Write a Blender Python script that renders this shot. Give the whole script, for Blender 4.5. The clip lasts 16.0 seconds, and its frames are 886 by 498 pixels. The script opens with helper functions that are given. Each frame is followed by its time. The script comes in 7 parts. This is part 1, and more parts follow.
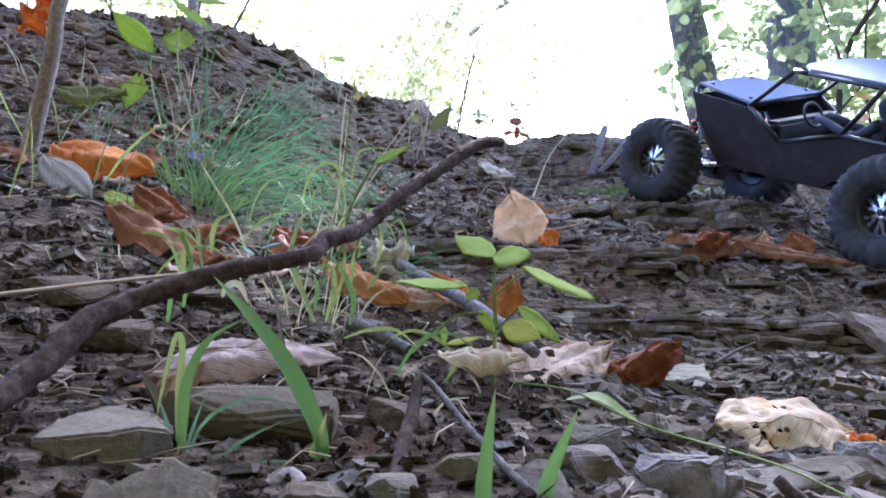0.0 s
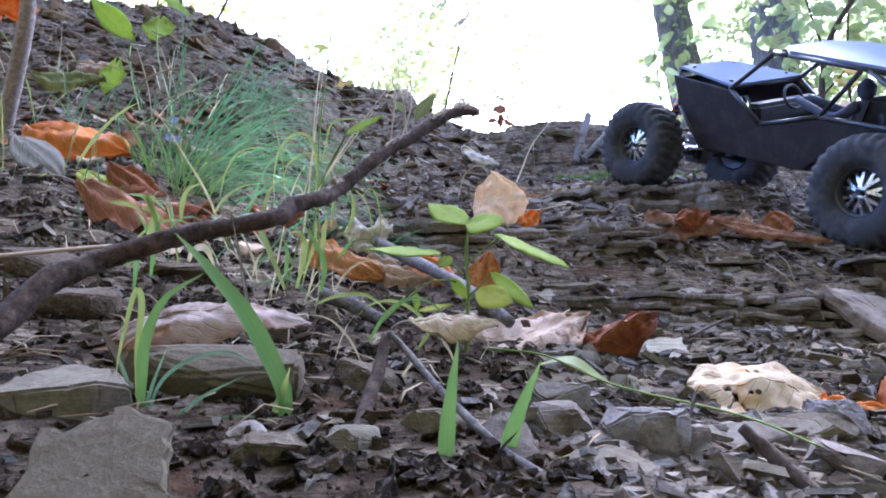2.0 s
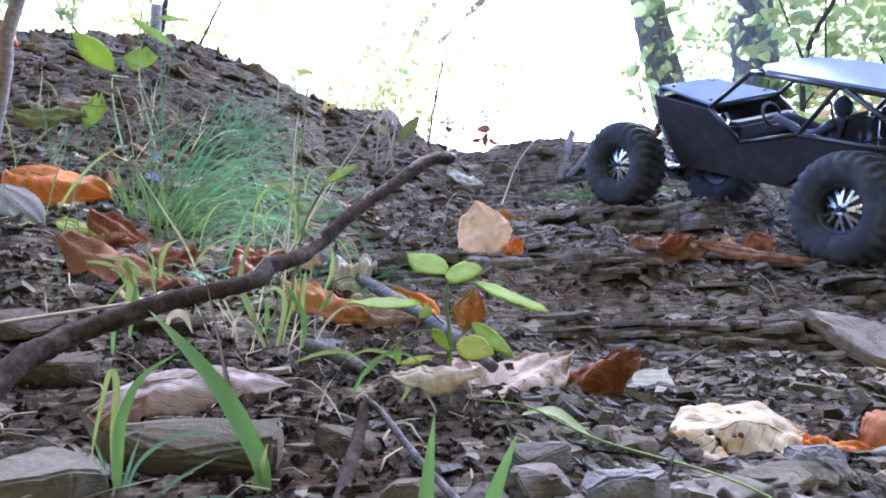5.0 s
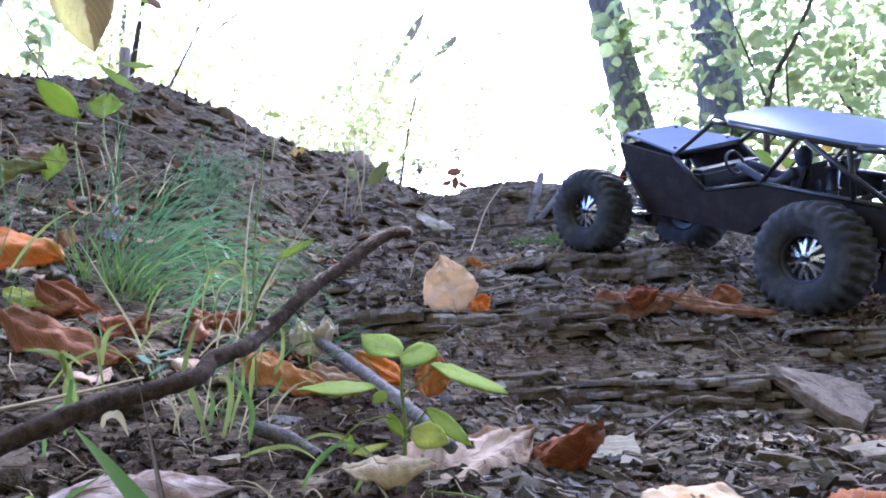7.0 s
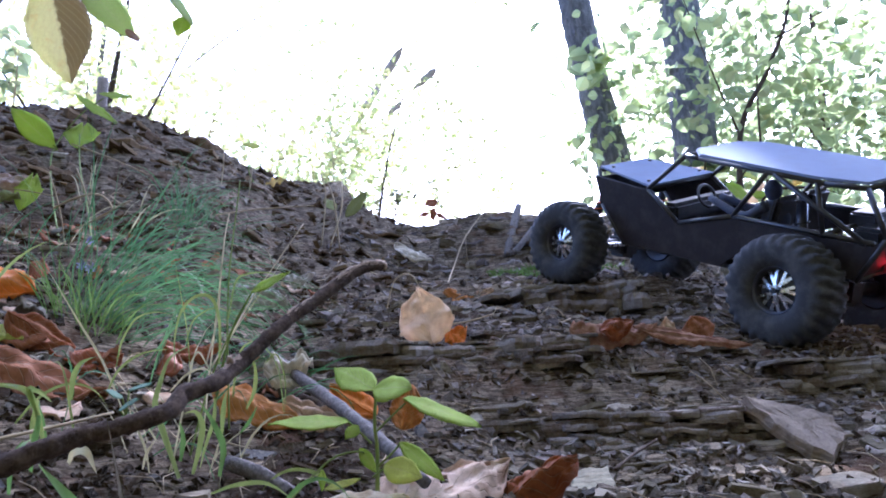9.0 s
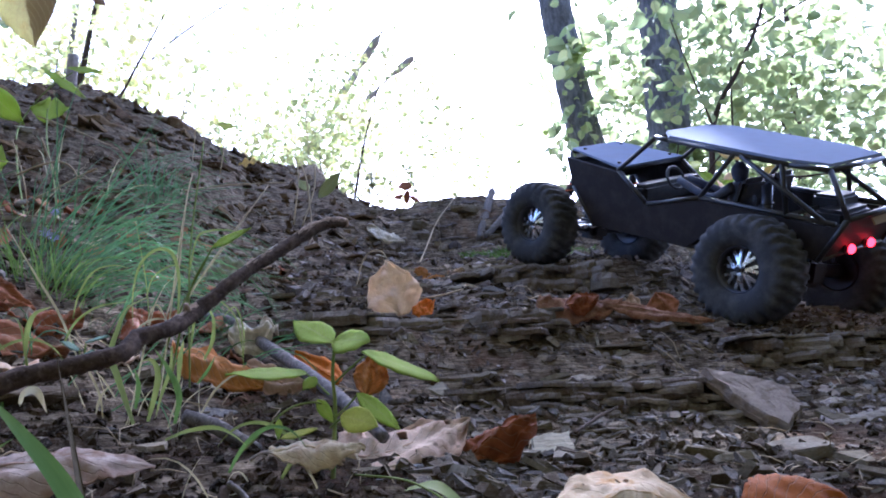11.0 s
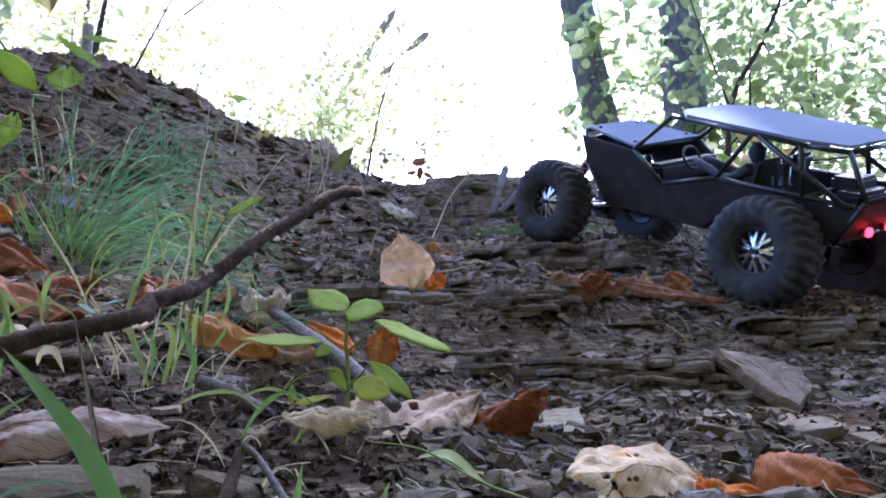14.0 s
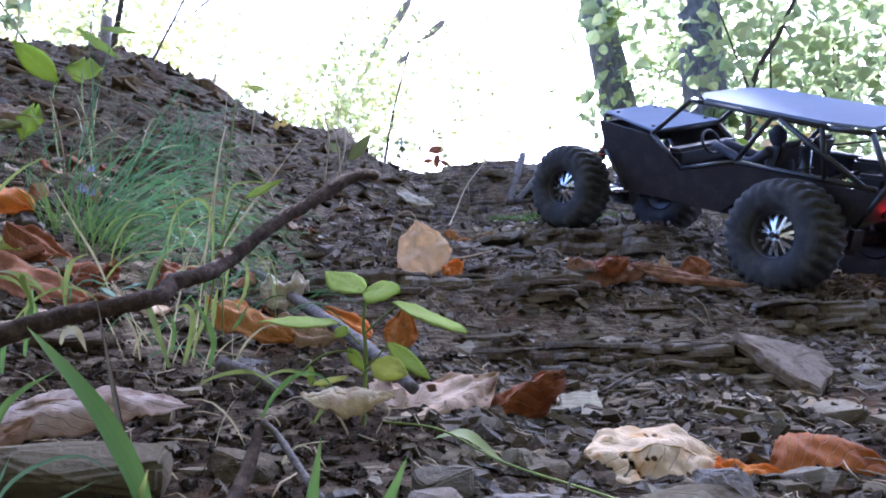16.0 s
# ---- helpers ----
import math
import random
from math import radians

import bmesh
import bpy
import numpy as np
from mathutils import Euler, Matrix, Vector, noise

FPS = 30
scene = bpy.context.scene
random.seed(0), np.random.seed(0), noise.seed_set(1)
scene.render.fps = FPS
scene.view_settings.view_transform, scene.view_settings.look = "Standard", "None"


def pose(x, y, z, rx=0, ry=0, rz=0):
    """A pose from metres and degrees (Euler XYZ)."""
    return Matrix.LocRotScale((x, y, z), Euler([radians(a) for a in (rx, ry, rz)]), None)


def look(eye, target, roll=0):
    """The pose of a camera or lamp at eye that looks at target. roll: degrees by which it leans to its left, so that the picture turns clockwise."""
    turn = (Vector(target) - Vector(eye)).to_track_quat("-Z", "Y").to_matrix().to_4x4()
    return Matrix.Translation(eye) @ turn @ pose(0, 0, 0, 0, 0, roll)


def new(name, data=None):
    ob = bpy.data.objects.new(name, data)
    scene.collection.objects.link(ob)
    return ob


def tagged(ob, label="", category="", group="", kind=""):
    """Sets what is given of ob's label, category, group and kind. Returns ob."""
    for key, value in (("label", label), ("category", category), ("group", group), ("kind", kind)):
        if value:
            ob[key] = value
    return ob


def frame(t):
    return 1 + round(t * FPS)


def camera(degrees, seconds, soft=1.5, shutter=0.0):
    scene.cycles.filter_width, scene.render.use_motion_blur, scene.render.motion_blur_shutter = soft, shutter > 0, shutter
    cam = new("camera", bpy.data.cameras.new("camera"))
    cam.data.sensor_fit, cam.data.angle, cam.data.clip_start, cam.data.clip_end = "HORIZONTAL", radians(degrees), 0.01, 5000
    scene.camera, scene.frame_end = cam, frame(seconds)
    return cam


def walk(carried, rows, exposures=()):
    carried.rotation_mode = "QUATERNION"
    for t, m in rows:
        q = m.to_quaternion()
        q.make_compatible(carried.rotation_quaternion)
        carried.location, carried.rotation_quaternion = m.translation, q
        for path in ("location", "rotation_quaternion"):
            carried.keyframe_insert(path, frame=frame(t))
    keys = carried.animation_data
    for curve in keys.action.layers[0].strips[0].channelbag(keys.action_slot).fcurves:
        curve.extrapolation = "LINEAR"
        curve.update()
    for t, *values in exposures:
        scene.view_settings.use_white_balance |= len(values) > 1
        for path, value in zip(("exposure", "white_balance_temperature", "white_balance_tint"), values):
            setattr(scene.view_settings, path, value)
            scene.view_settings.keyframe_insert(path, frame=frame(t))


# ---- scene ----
# camera and its path: seconds, eye, target, roll
PATH = [
    (0, (0.0000, 0.0000, 0.1000), (0.0277, 1.9717, 0.4340), 0.25),
    (0.5, (0.0008, 0.0005, 0.0979), (0.0289, 1.9726, 0.4292), 0.24),
    (1, (0.0034, 0.0007, 0.0969), (0.0483, 1.9726, 0.4284), -0.37),
    (1.5, (0.0066, 0.0005, 0.0921), (0.0649, 1.9724, 0.4211), -0.89),
    (2, (0.0082, 0.0047, 0.0868), (0.0690, 1.9785, 0.4037), -0.34),
    (2.5, (0.0075, 0.0048, 0.0871), (0.0631, 1.9791, 0.4020), -0.87),
    (3, (0.0043, 0.0062, 0.0859), (0.0502, 1.9821, 0.3922), -0.66),
    (3.5, (0.0027, 0.0036, 0.0908), (0.0428, 1.9793, 0.3989), -1.44),
    (4, (0.0097, 0.0014, 0.0964), (0.0727, 1.9745, 0.4173), -0.73),
    (4.5, (0.0107, 0.0017, 0.0992), (0.0802, 1.9730, 0.4295), -1.43),
    (5, (0.0141, 0.0004, 0.1055), (0.1018, 1.9672, 0.4576), -2.18),
    (5.2, (0.0167, -0.0003, 0.1107), (0.1225, 1.9630, 0.4776), -2.10),
    (7.3, (0.0268, 0.0050, 0.1322), (0.1964, 1.9449, 0.5884), -3.34),
    (7.5, (0.0275, 0.0029, 0.1335), (0.2080, 1.9386, 0.6029), -3.34),
    (8, (0.0293, 0.0028, 0.1343), (0.2393, 1.9299, 0.6267), -3.11),
    (8.5, (0.0292, 0.0029, 0.1339), (0.2411, 1.9268, 0.6373), -3.18),
    (9, (0.0286, 0.0005, 0.1314), (0.2473, 1.9205, 0.6469), -3.55),
    (9.5, (0.0293, -0.0008, 0.1296), (0.2609, 1.9156, 0.6528), -3.51),
    (10, (0.0362, 0.0001, 0.1235), (0.2993, 1.9150, 0.6371), -3.66),
    (10.2, (0.0370, -0.0003, 0.1208), (0.3073, 1.9148, 0.6298), -3.71),
    (12.3, (0.0351, 0.0063, 0.1074), (0.3204, 1.9338, 0.5585), -2.49),
    (12.5, (0.0383, 0.0044, 0.1079), (0.3153, 1.9335, 0.5573), -2.46),
    (13, (0.0398, 0.0045, 0.1085), (0.3154, 1.9344, 0.5550), -1.94),
    (13.5, (0.0372, 0.0049, 0.1097), (0.2990, 1.9374, 0.5537), -2.22),
    (14, (0.0343, 0.0044, 0.1091), (0.2854, 1.9415, 0.5385), -1.90),
    (14.5, (0.0334, 0.0061, 0.1078), (0.2743, 1.9444, 0.5379), -2.61),
    (15, (0.0344, 0.0061, 0.1058), (0.2636, 1.9489, 0.5219), -2.37),
    (15.5, (0.0358, 0.0049, 0.1054), (0.2573, 1.9498, 0.5155), -2.04),
    (16, (0.0348, 0.0046, 0.1050), (0.2381, 1.9531, 0.5078), -1.99),
]
cam = camera(62.0, 16.0, soft=1.9, shutter=0.0)
walk(cam, [(t, look(eye, target, roll)) for t, eye, target, roll in PATH], [(t, 2.58 + stops, 4900.0, 24.0) for t, stops in ((0.0, .34), (2.0, .55), (5.2, .64), (7.3, .34), (9.0, .04), (10.2, -.15), (12.3, -.28), (14.0, -.09), (16.0, .06))])

# ---- world, sun and exposure ----
SUN_UP, SUN_TURN = radians(47), radians(20)
world = bpy.data.worlds.new("sky")
scene.world = world
world.use_nodes = True
wn = world.node_tree.nodes
wn.clear()
sky = wn.new("ShaderNodeTexSky")
sky.sky_type, sky.sun_disc = "NISHITA", False
sky.sun_elevation, sky.sun_rotation = SUN_UP, SUN_TURN
sky.air_density, sky.dust_density, sky.ozone_density = 1.0, 4.0, 1.0
back = wn.new("ShaderNodeBackground")
back.inputs["Strength"].default_value = 0.15
wout = wn.new("ShaderNodeOutputWorld")
world.node_tree.links.new(sky.outputs[0], back.inputs["Color"])
world.node_tree.links.new(back.outputs[0], wout.inputs["Surface"])
sun = new("sun", bpy.data.lights.new("sun", "SUN"))
sun.data.energy, sun.data.angle, sun.data.color = 4.0, radians(0.6), (1.0, 0.93, 0.82)
sun_way = Vector((math.sin(SUN_TURN) * math.cos(SUN_UP), math.cos(SUN_TURN) * math.cos(SUN_UP), math.sin(SUN_UP)))
sun.matrix_world = look(sun_way * 30, (0, 0, 0))


# ---- materials ----
class Nodes:
    """A small builder of node materials."""

    def __init__(self, name):
        self.mat = bpy.data.materials.new(name)
        self.mat.use_nodes = True
        self.tree = self.mat.node_tree
        self.tree.nodes.clear()

    def add(self, kind, inputs=(), **fields):
        node = self.tree.nodes.new("ShaderNode" + kind)
        if "operation" in fields:
            node.operation, node.use_clamp = fields["operation"], fields.get("use_clamp", False)
        if "blend_type" in fields:
            node.blend_type = fields["blend_type"]
        for key, value in dict(inputs).items():
            if isinstance(value, bpy.types.NodeSocket):
                self.tree.links.new(value, node.inputs[key])
            elif value is not None:
                node.inputs[key].default_value = value
        return node

    def math(self, op, a, b=0.0, clamp=False):
        return self.add("Math", {0: a, 1: b}, operation=op, use_clamp=clamp).outputs[0]

    def mix(self, fac, a, b, blend="MIX"):
        node = self.add("MixRGB", {0: fac}, blend_type=blend)
        for k, v in ((1, a), (2, b)):
            if isinstance(v, bpy.types.NodeSocket):
                self.tree.links.new(v, node.inputs[k])
            else:
                node.inputs[k].default_value = (*v, 1)
        return node.outputs[0]

    def noise(self, vector, scale, detail=4.0, rough=0.6):
        return self.add("TexNoise", {"Vector": vector, "Scale": scale, "Detail": detail, "Roughness": rough}).outputs["Fac"]

    def ramp(self, fac, stops, mode="LINEAR"):
        node = self.add("ValToRGB", {0: fac})
        ramp = node.color_ramp
        ramp.interpolation = mode
        while len(ramp.elements) < len(stops):
            ramp.elements.new(0.5)
        for el, (at, col) in zip(ramp.elements, stops):
            el.position, el.color = at, (*col, 1) if len(col) == 3 else col
        return node.outputs[0]

    def place(self, scale=(1, 1, 1), source="object"):
        if source == "object":
            out = self.add("TexCoord").outputs["Object"]
        else:
            out = self.add("NewGeometry").outputs["Position"]
        return self.add("Mapping", {"Vector": out, "Scale": scale}).outputs[0]

    def bump(self, height, strength, distance):
        return self.add("Bump", {"Height": height, "Strength": strength, "Distance": distance}).outputs[0]

    def done(self, shader):
        out = self.add("OutputMaterial")
        self.tree.links.new(shader, out.inputs["Surface"])
        return self.mat

    def principled(self, color, rough, normal=None, metal=0.0, spec=0.5, **more):
        ins = {"Roughness": rough, "Metallic": metal, "Specular IOR Level": spec, "Normal": normal, **more}
        node = self.add("BsdfPrincipled", ins)
        if isinstance(color, bpy.types.NodeSocket):
            self.tree.links.new(color, node.inputs["Base Color"])
        else:
            node.inputs["Base Color"].default_value = (*color, 1)
        return node.outputs[0]


def grey(v):
    return (v, v, v)


def ground_material():
    n = Nodes("soil_and_shale")
    pos = n.place(source="position")
    layered = n.place((14, 14, 170), "position")
    big = n.noise(pos, 5.0, 5)
    fine = n.noise(pos, 240.0, 7, 0.7)
    grains = n.add("TexVoronoi", {"Vector": pos, "Scale": 520.0}).outputs["Distance"]
    chips = n.add("TexVoronoi", {"Vector": pos, "Scale": 210.0})
    strata = n.noise(layered, 1.0, 6, 0.65)
    shale = n.ramp(strata, ((0.30, (.03, .025, .019)), (0.43, (.20, .175, .14)), (0.49, (.055, .046, .036)), (0.57, (.30, .27, .22)), (0.64, (.08, .067, .052)), (0.76, (.36, .325, .265))))
    # Dark soil, taken darker still so the gaps between chips look shaded.
    soil = n.ramp(fine, ((0.34, (.004, .0025, .0016)), (0.5, (.020, .013, .008)), (0.66, (.075, .050, .033))))
    bits = n.mix(n.math("LESS_THAN", chips.outputs["Distance"], 0.28), soil, n.mix(0.55, soil, chips.outputs["Color"], "SOFT_LIGHT"))
    steep = n.add("SeparateXYZ", {0: n.add("NewGeometry").outputs["Normal"]}).outputs["Z"]
    rocky = n.ramp(n.math("ADD", n.math("MULTIPLY", n.math("SUBTRACT", 1.0, steep), 1.3), n.math("MULTIPLY", big, 0.75)), ((0.40, grey(0)), (0.56, grey(1))))
    col = n.mix(rocky, bits, shale)
    mid = n.noise(pos, 48.0, 6, 0.7)
    col = n.mix(n.ramp(mid, ((0.36, grey(.85)), (0.56, grey(0)))), col, (.022, .014, .009))
    rust = n.ramp(n.noise(pos, 13.0, 4), ((0.55, grey(0)), (0.72, grey(.6))))
    col = n.mix(rust, col, (.115, .062, .035))
    moss = n.ramp(n.noise(pos, 7.0, 5), ((0.6, grey(0)), (0.74, grey(.45))))
    col = n.mix(moss, col, (.05, .06, .022))
    col = n.mix(1.0, col, (1.10, 1.0, .86), "MULTIPLY")
    height = n.math("ADD", n.math("MULTIPLY", fine, 1.0), n.math("ADD", n.math("MULTIPLY", strata, 1.0), n.math("ADD", n.math("MULTIPLY", mid, 2.0), n.math("MULTIPLY", grains, 0.2))))
    return n.done(n.principled(col, n.math("SUBTRACT", 0.95, n.math("MULTIPLY", strata, 0.2)), n.bump(height, 1.0, 0.0028), spec=.03))


def shale_material(name, island, tones, warm=.9, speckle=1.0, layers=420.0, bands=1.0):
    """Split shale; each piece has a tone of its own, with fine laminae along its bedding."""
    n = Nodes(name)
    pos = n.place(source="position")
    pick = n.add("NewGeometry").outputs["Random Per Island"] if island else n.add("ObjectInfo").outputs["Random"]
    tone = n.ramp(pick, [(i / len(tones), t) for i, t in enumerate(tones)], "CONSTANT" if island else "LINEAR")
    lam = n.noise(n.place((20, 20, layers), "position"), 1.0, 5, 0.65)
    grain = n.noise(pos, 380.0, 7, 0.7)
    stain = n.noise(pos, 60.0, 5, 0.65)
    col = n.mix(bands, tone, n.ramp(lam, ((0.30, grey(.45)), (0.45, grey(.92)), (0.52, grey(.60)), (0.66, grey(1.0)))), "MULTIPLY")
    col = n.mix(n.ramp(grain, ((0.50, grey(0)), (0.68, grey(.42 * speckle)))), col, (.44, .42, .37))
    col = n.mix(n.ramp(grain, ((0.30, grey(.55 * speckle)), (0.44, grey(0)))), col, (.03, .024, .018))
    col = n.mix(n.ramp(stain, ((0.50, grey(0)), (0.66, grey(.6 * speckle)))), col, (.11, .078, .050))
    col = n.mix(1.0, col, (.79, .72, .67 * warm), "MULTIPLY")
    rough = n.math("SUBTRACT", 1.0, n.math("MULTIPLY", grain, 0.25))
    height = n.math("ADD", n.math("MULTIPLY", lam, 1.2), n.math("MULTIPLY", grain, 0.8))
    return n.done(n.principled(col, rough, n.bump(height, 0.8, 0.0014), spec=0.06))


def leaf_material(name, inner, outer, spots, glow, veins=0.5, rough=0.5, spot_at=0.6, dots=0.0, half=None):
    """A leaf blade: UV runs along (u) and across (v, 0.5 at the midrib)."""
    n = Nodes(name)
    uv = n.add("TexCoord").outputs["UV"]
    sep = n.add("SeparateXYZ", {0: uv})
    u, v = sep.outputs["X"], sep.outputs["Y"]
    off = n.math("ABSOLUTE", n.math("SUBTRACT", v, 0.5))
    rib = n.math("LESS_THAN", off, 0.018)
    wave = n.math("SINE", n.math("MULTIPLY", n.math("SUBTRACT", u, n.math("MULTIPLY", off, 0.9)), 62.0))
    side = n.ramp(wave, ((0.9, grey(0)), (0.99, grey(.8))))
    vein = n.math("MAXIMUM", rib, side)
    pos = n.place()
    mott = n.noise(pos, 330.0, 6, 0.75)
    blotch = n.noise(pos, 75.0, 6, 0.65)
    col = n.mix(n.math("MULTIPLY", off, 1.9, True), inner, outer)
    col = n.mix(n.ramp(blotch, ((spot_at - .08, grey(0)), (spot_at + .1, grey(.85)))), col, spots)
    if half:
        torn = n.math("ADD", n.math("SUBTRACT", 1.0, v), n.math("MULTIPLY", n.math("SUBTRACT", blotch, 0.5), 0.25))
        col = n.mix(n.ramp(torn, ((0.50, grey(0)), (0.54, grey(.9)))), col, half)
    if dots:
        cell = n.add("TexVoronoi", {"Vector": pos, "Scale": 85.0}).outputs["Distance"]
        col = n.mix(n.ramp(cell, ((0.11, grey(dots)), (0.15, grey(0)))), col, (.03, .018, .012))
    col = n.mix(n.math("MULTIPLY", vein, veins), col, n.mix(0.6, inner, (.75, .68, .5)))
    col = n.mix(n.ramp(mott, ((0.3, grey(.35)), (0.7, grey(0)))), col, n.mix(0.5, spots, (.03, .02, .01)))
    height = n.math("ADD", n.math("MULTIPLY", mott, 0.5), n.math("MULTIPLY", vein, -0.8))
    nor = n.bump(height, 0.8, 0.0012)
    body = n.principled(col, rough, nor, spec=0.09)
    thin = n.add("BsdfTranslucent", {"Color": n.mix(0.35, col, outer), "Normal": nor}).outputs[0]
    return n.done(n.add("MixShader", {0: glow, 1: body, 2: thin}).outputs[0])


def foliage_material(name, tones, glow=0.5):
    """Leaves of a crown; each has a tone of its own."""
    n = Nodes(name)
    pick = n.add("NewGeometry").outputs["Random Per Island"]
    tone = n.ramp(pick, [(i / len(tones), t) for i, t in enumerate(tones)])
    pos = n.place(source="position")
    col = n.mix(n.ramp(n.noise(pos, 40.0, 3), ((0.35, grey(0)), (0.75, grey(.5)))), tone, n.mix(0.5, tone, (.3, .28, .05)))
    body = n.principled(col, 0.45, spec=0.4)
    thin = n.add("BsdfTranslucent", {"Color": n.mix(0.5, col, (.62, .72, .36))}).outputs[0]
    return n.done(n.add("MixShader", {0: glow, 1: body, 2: thin}).outputs[0])


def blade_material(name, low, high, tip, glow=0.4):
    n = Nodes(name)
    uv = n.add("TexCoord").outputs["UV"]
    sep = n.add("SeparateXYZ", {0: uv})
    along = sep.outputs["X"]
    stripes = n.noise(n.add("Mapping", {"Vector": uv, "Scale": (1.5, 26, 1)}).outputs[0], 1.0, 2)
    pick = n.add("NewGeometry").outputs["Random Per Island"]
    col = n.mix(pick, low, high)
    col = n.mix(n.ramp(along, ((0.72, grey(0)), (1.0, grey(.7)))), col, tip)
    col = n.mix(n.ramp(n.noise(n.place(source="position"), 60.0, 4), ((0.5, grey(0)), (0.75, grey(.5)))), col, n.mix(0.5, tip, low))
    col = n.mix(n.ramp(stripes, ((0.35, grey(0)), (0.7, grey(.45)))), col, n.mix(0.6, low, (.03, .08, .02)))
    body = n.principled(col, 0.42, n.bump(stripes, 0.25, 0.0005), spec=0.2)
    thin = n.add("BsdfTranslucent", {"Color": n.mix(0.5, col, high)}).outputs[0]
    return n.done(n.add("MixShader", {0: glow, 1: body, 2: thin}).outputs[0])


def bark_material(name, dark, light, scale, stretch):
    n = Nodes(name)
    pos = n.place((stretch, stretch, 1), "position")
    ridge = n.noise(pos, scale, 7, 0.65)
    spot = n.noise(n.place(source="position"), scale * 2.3, 4)
    col = n.ramp(ridge, ((0.3, dark), (0.5, tuple(.6 * a + .4 * b for a, b in zip(dark, light))), (0.72, light)))
    col = n.mix(n.ramp(spot, ((0.55, grey(0)), (0.72, grey(.6)))), col, tuple(min(1, 1.25 * c) for c in light))
    return n.done(n.principled(col, 0.85, n.bump(ridge, 0.9, 0.25 / scale), spec=0.12))


def plain_material(name, color, rough, metal=0.0, wear=0.25, scale=60.0, dust=(.16, .14, .12), spec=0.5):
    """Paint, rubber, metal: with dust and fine scratches."""
    n = Nodes(name)
    pos = n.place()
    d = n.noise(pos, scale, 6, 0.7)
    col = n.mix(n.ramp(d, ((0.45, grey(0)), (0.8, grey(wear)))), color, dust)
    r = n.math("ADD", rough, n.math("MULTIPLY", n.math("SUBTRACT", d, 0.5), 0.3), True)
    return n.done(n.principled(col, r, n.bump(n.noise(pos, scale * 5, 3), 0.15, 0.001), metal, spec))


def light_material(name, color, strength):
    n = Nodes(name)
    return n.done(n.add("Emission", {"Color": (*color, 1), "Strength": strength}).outputs[0])


GROUND = ground_material()
SHALE_TONES = ((.055, .046, .038), (.13, .11, .09), (.32, .31, .28), (.08, .066, .052), (.19, .17, .145), (.46, .45, .41), (.07, .058, .046), (.26, .24, .205), (.125, .13, .14), (.40, .36, .30), (.15, .105, .085), (.24, .235, .22), (.20, .21, .235), (.055, .046, .036))
CHIP = shale_material("shale_chip", True, SHALE_TONES)
# Dark soil crumbs and slope chips, toned down further for shade in the hollows.
CRUMB = shale_material("soil_crumb", True, ((.013, .009, .006), (.030, .021, .015), (.055, .038, .027), (.02, .014, .010), (.085, .062, .046)))
SHADED_CHIP = shale_material("shaded_chip", True, ((.022, .016, .012), (.05, .037, .028), (.03, .022, .016), (.10, .08, .062), (.04, .029, .022), (.17, .145, .12), (.025, .018, .013)))
GRAVEL = shale_material("pale_gravel", True, ((.14, .13, .115), (.28, .265, .235), (.20, .188, .165), (.36, .34, .30), (.17, .172, .178), (.10, .085, .07), (.25, .235, .205), (.20, .175, .14), (.23, .232, .235), (.07, .06, .05)), .95)
STONE = shale_material("shale_stone", False, ((.17, .155, .115), (.26, .245, .195), (.135, .118, .092), (.22, .205, .17), (.155, .155, .162), (.28, .268, .232)), .9, .8, 260.0, .55)
PALE_STONE = shale_material("pale_olive_stone", False, ((.44, .45, .36), (.47, .47, .39)), .95, .5)
STONE_SOIL = shale_material("brown_soil_stone", False, ((.10, .08, .062), (.15, .125, .10)), .9, .8, 200.0, .4)
STONE_DIM = shale_material("dull_shale_stone", False, ((.23, .21, .19), (.29, .27, .25), (.19, .175, .155), (.26, .24, .22)), .95, .8, 260.0, .55)
PINK_STONE = shale_material("pinkish_shale_stone", False, ((.37, .33, .30), (.42, .38, .345)), .95, .9, 60.0, .4)
BROWN_STONE = shale_material("brownish_smooth_stone", False, ((.155, .142, .110), (.175, .16, .125)), .92, .5, 24.0, .1)
SLAB = shale_material("shale_slab", False, ((.17, .155, .13), (.33, .31, .26), (.24, .22, .18), (.42, .395, .345)))
GREY_STONE = shale_material("pale_grey_stone", False, ((.24, .24, .235), (.30, .30, .295), (.27, .27, .265)), 1.0, 1.3, 90.0, .4)
BARK_DARK = bark_material("dark_twig_bark", (.022, .015, .011), (.12, .085, .062), 200.0, 1.0)
BARK_GREY = bark_material("grey_twig_bark", (.06, .052, .048), (.25, .225, .21), 240.0, 1.0)
BARK_SAPLING = bark_material("sapling_bark", (.20, .165, .14), (.50, .44, .38), 220.0, 1.0)
BARK_TREE = bark_material("tree_bark", (.085, .08, .08), (.26, .25, .255), 9.0, 3.5)
WOOD = plain_material("bare_wood", (.45, .33, .22), .7, 0, .5, 90, (.25, .16, .10))
WOOD_WORN = bark_material("worn_bare_wood", (.10, .07, .05), (.42, .32, .23), 260.0, 1.0)
STRAW = plain_material("straw", (.40, .32, .20), .8, 0, .5, 120, (.30, .22, .14), .1)
STEM = plain_material("green_stem", (.17, .24, .06), .7, 0, .6, 120, (.25, .16, .08), .1)
CREAM_LEAF = leaf_material("bleached_leaf", (.80, .67, .46), (.74, .58, .37), (.62, .29, .05), .22, .35, .75, .59, 1.0)
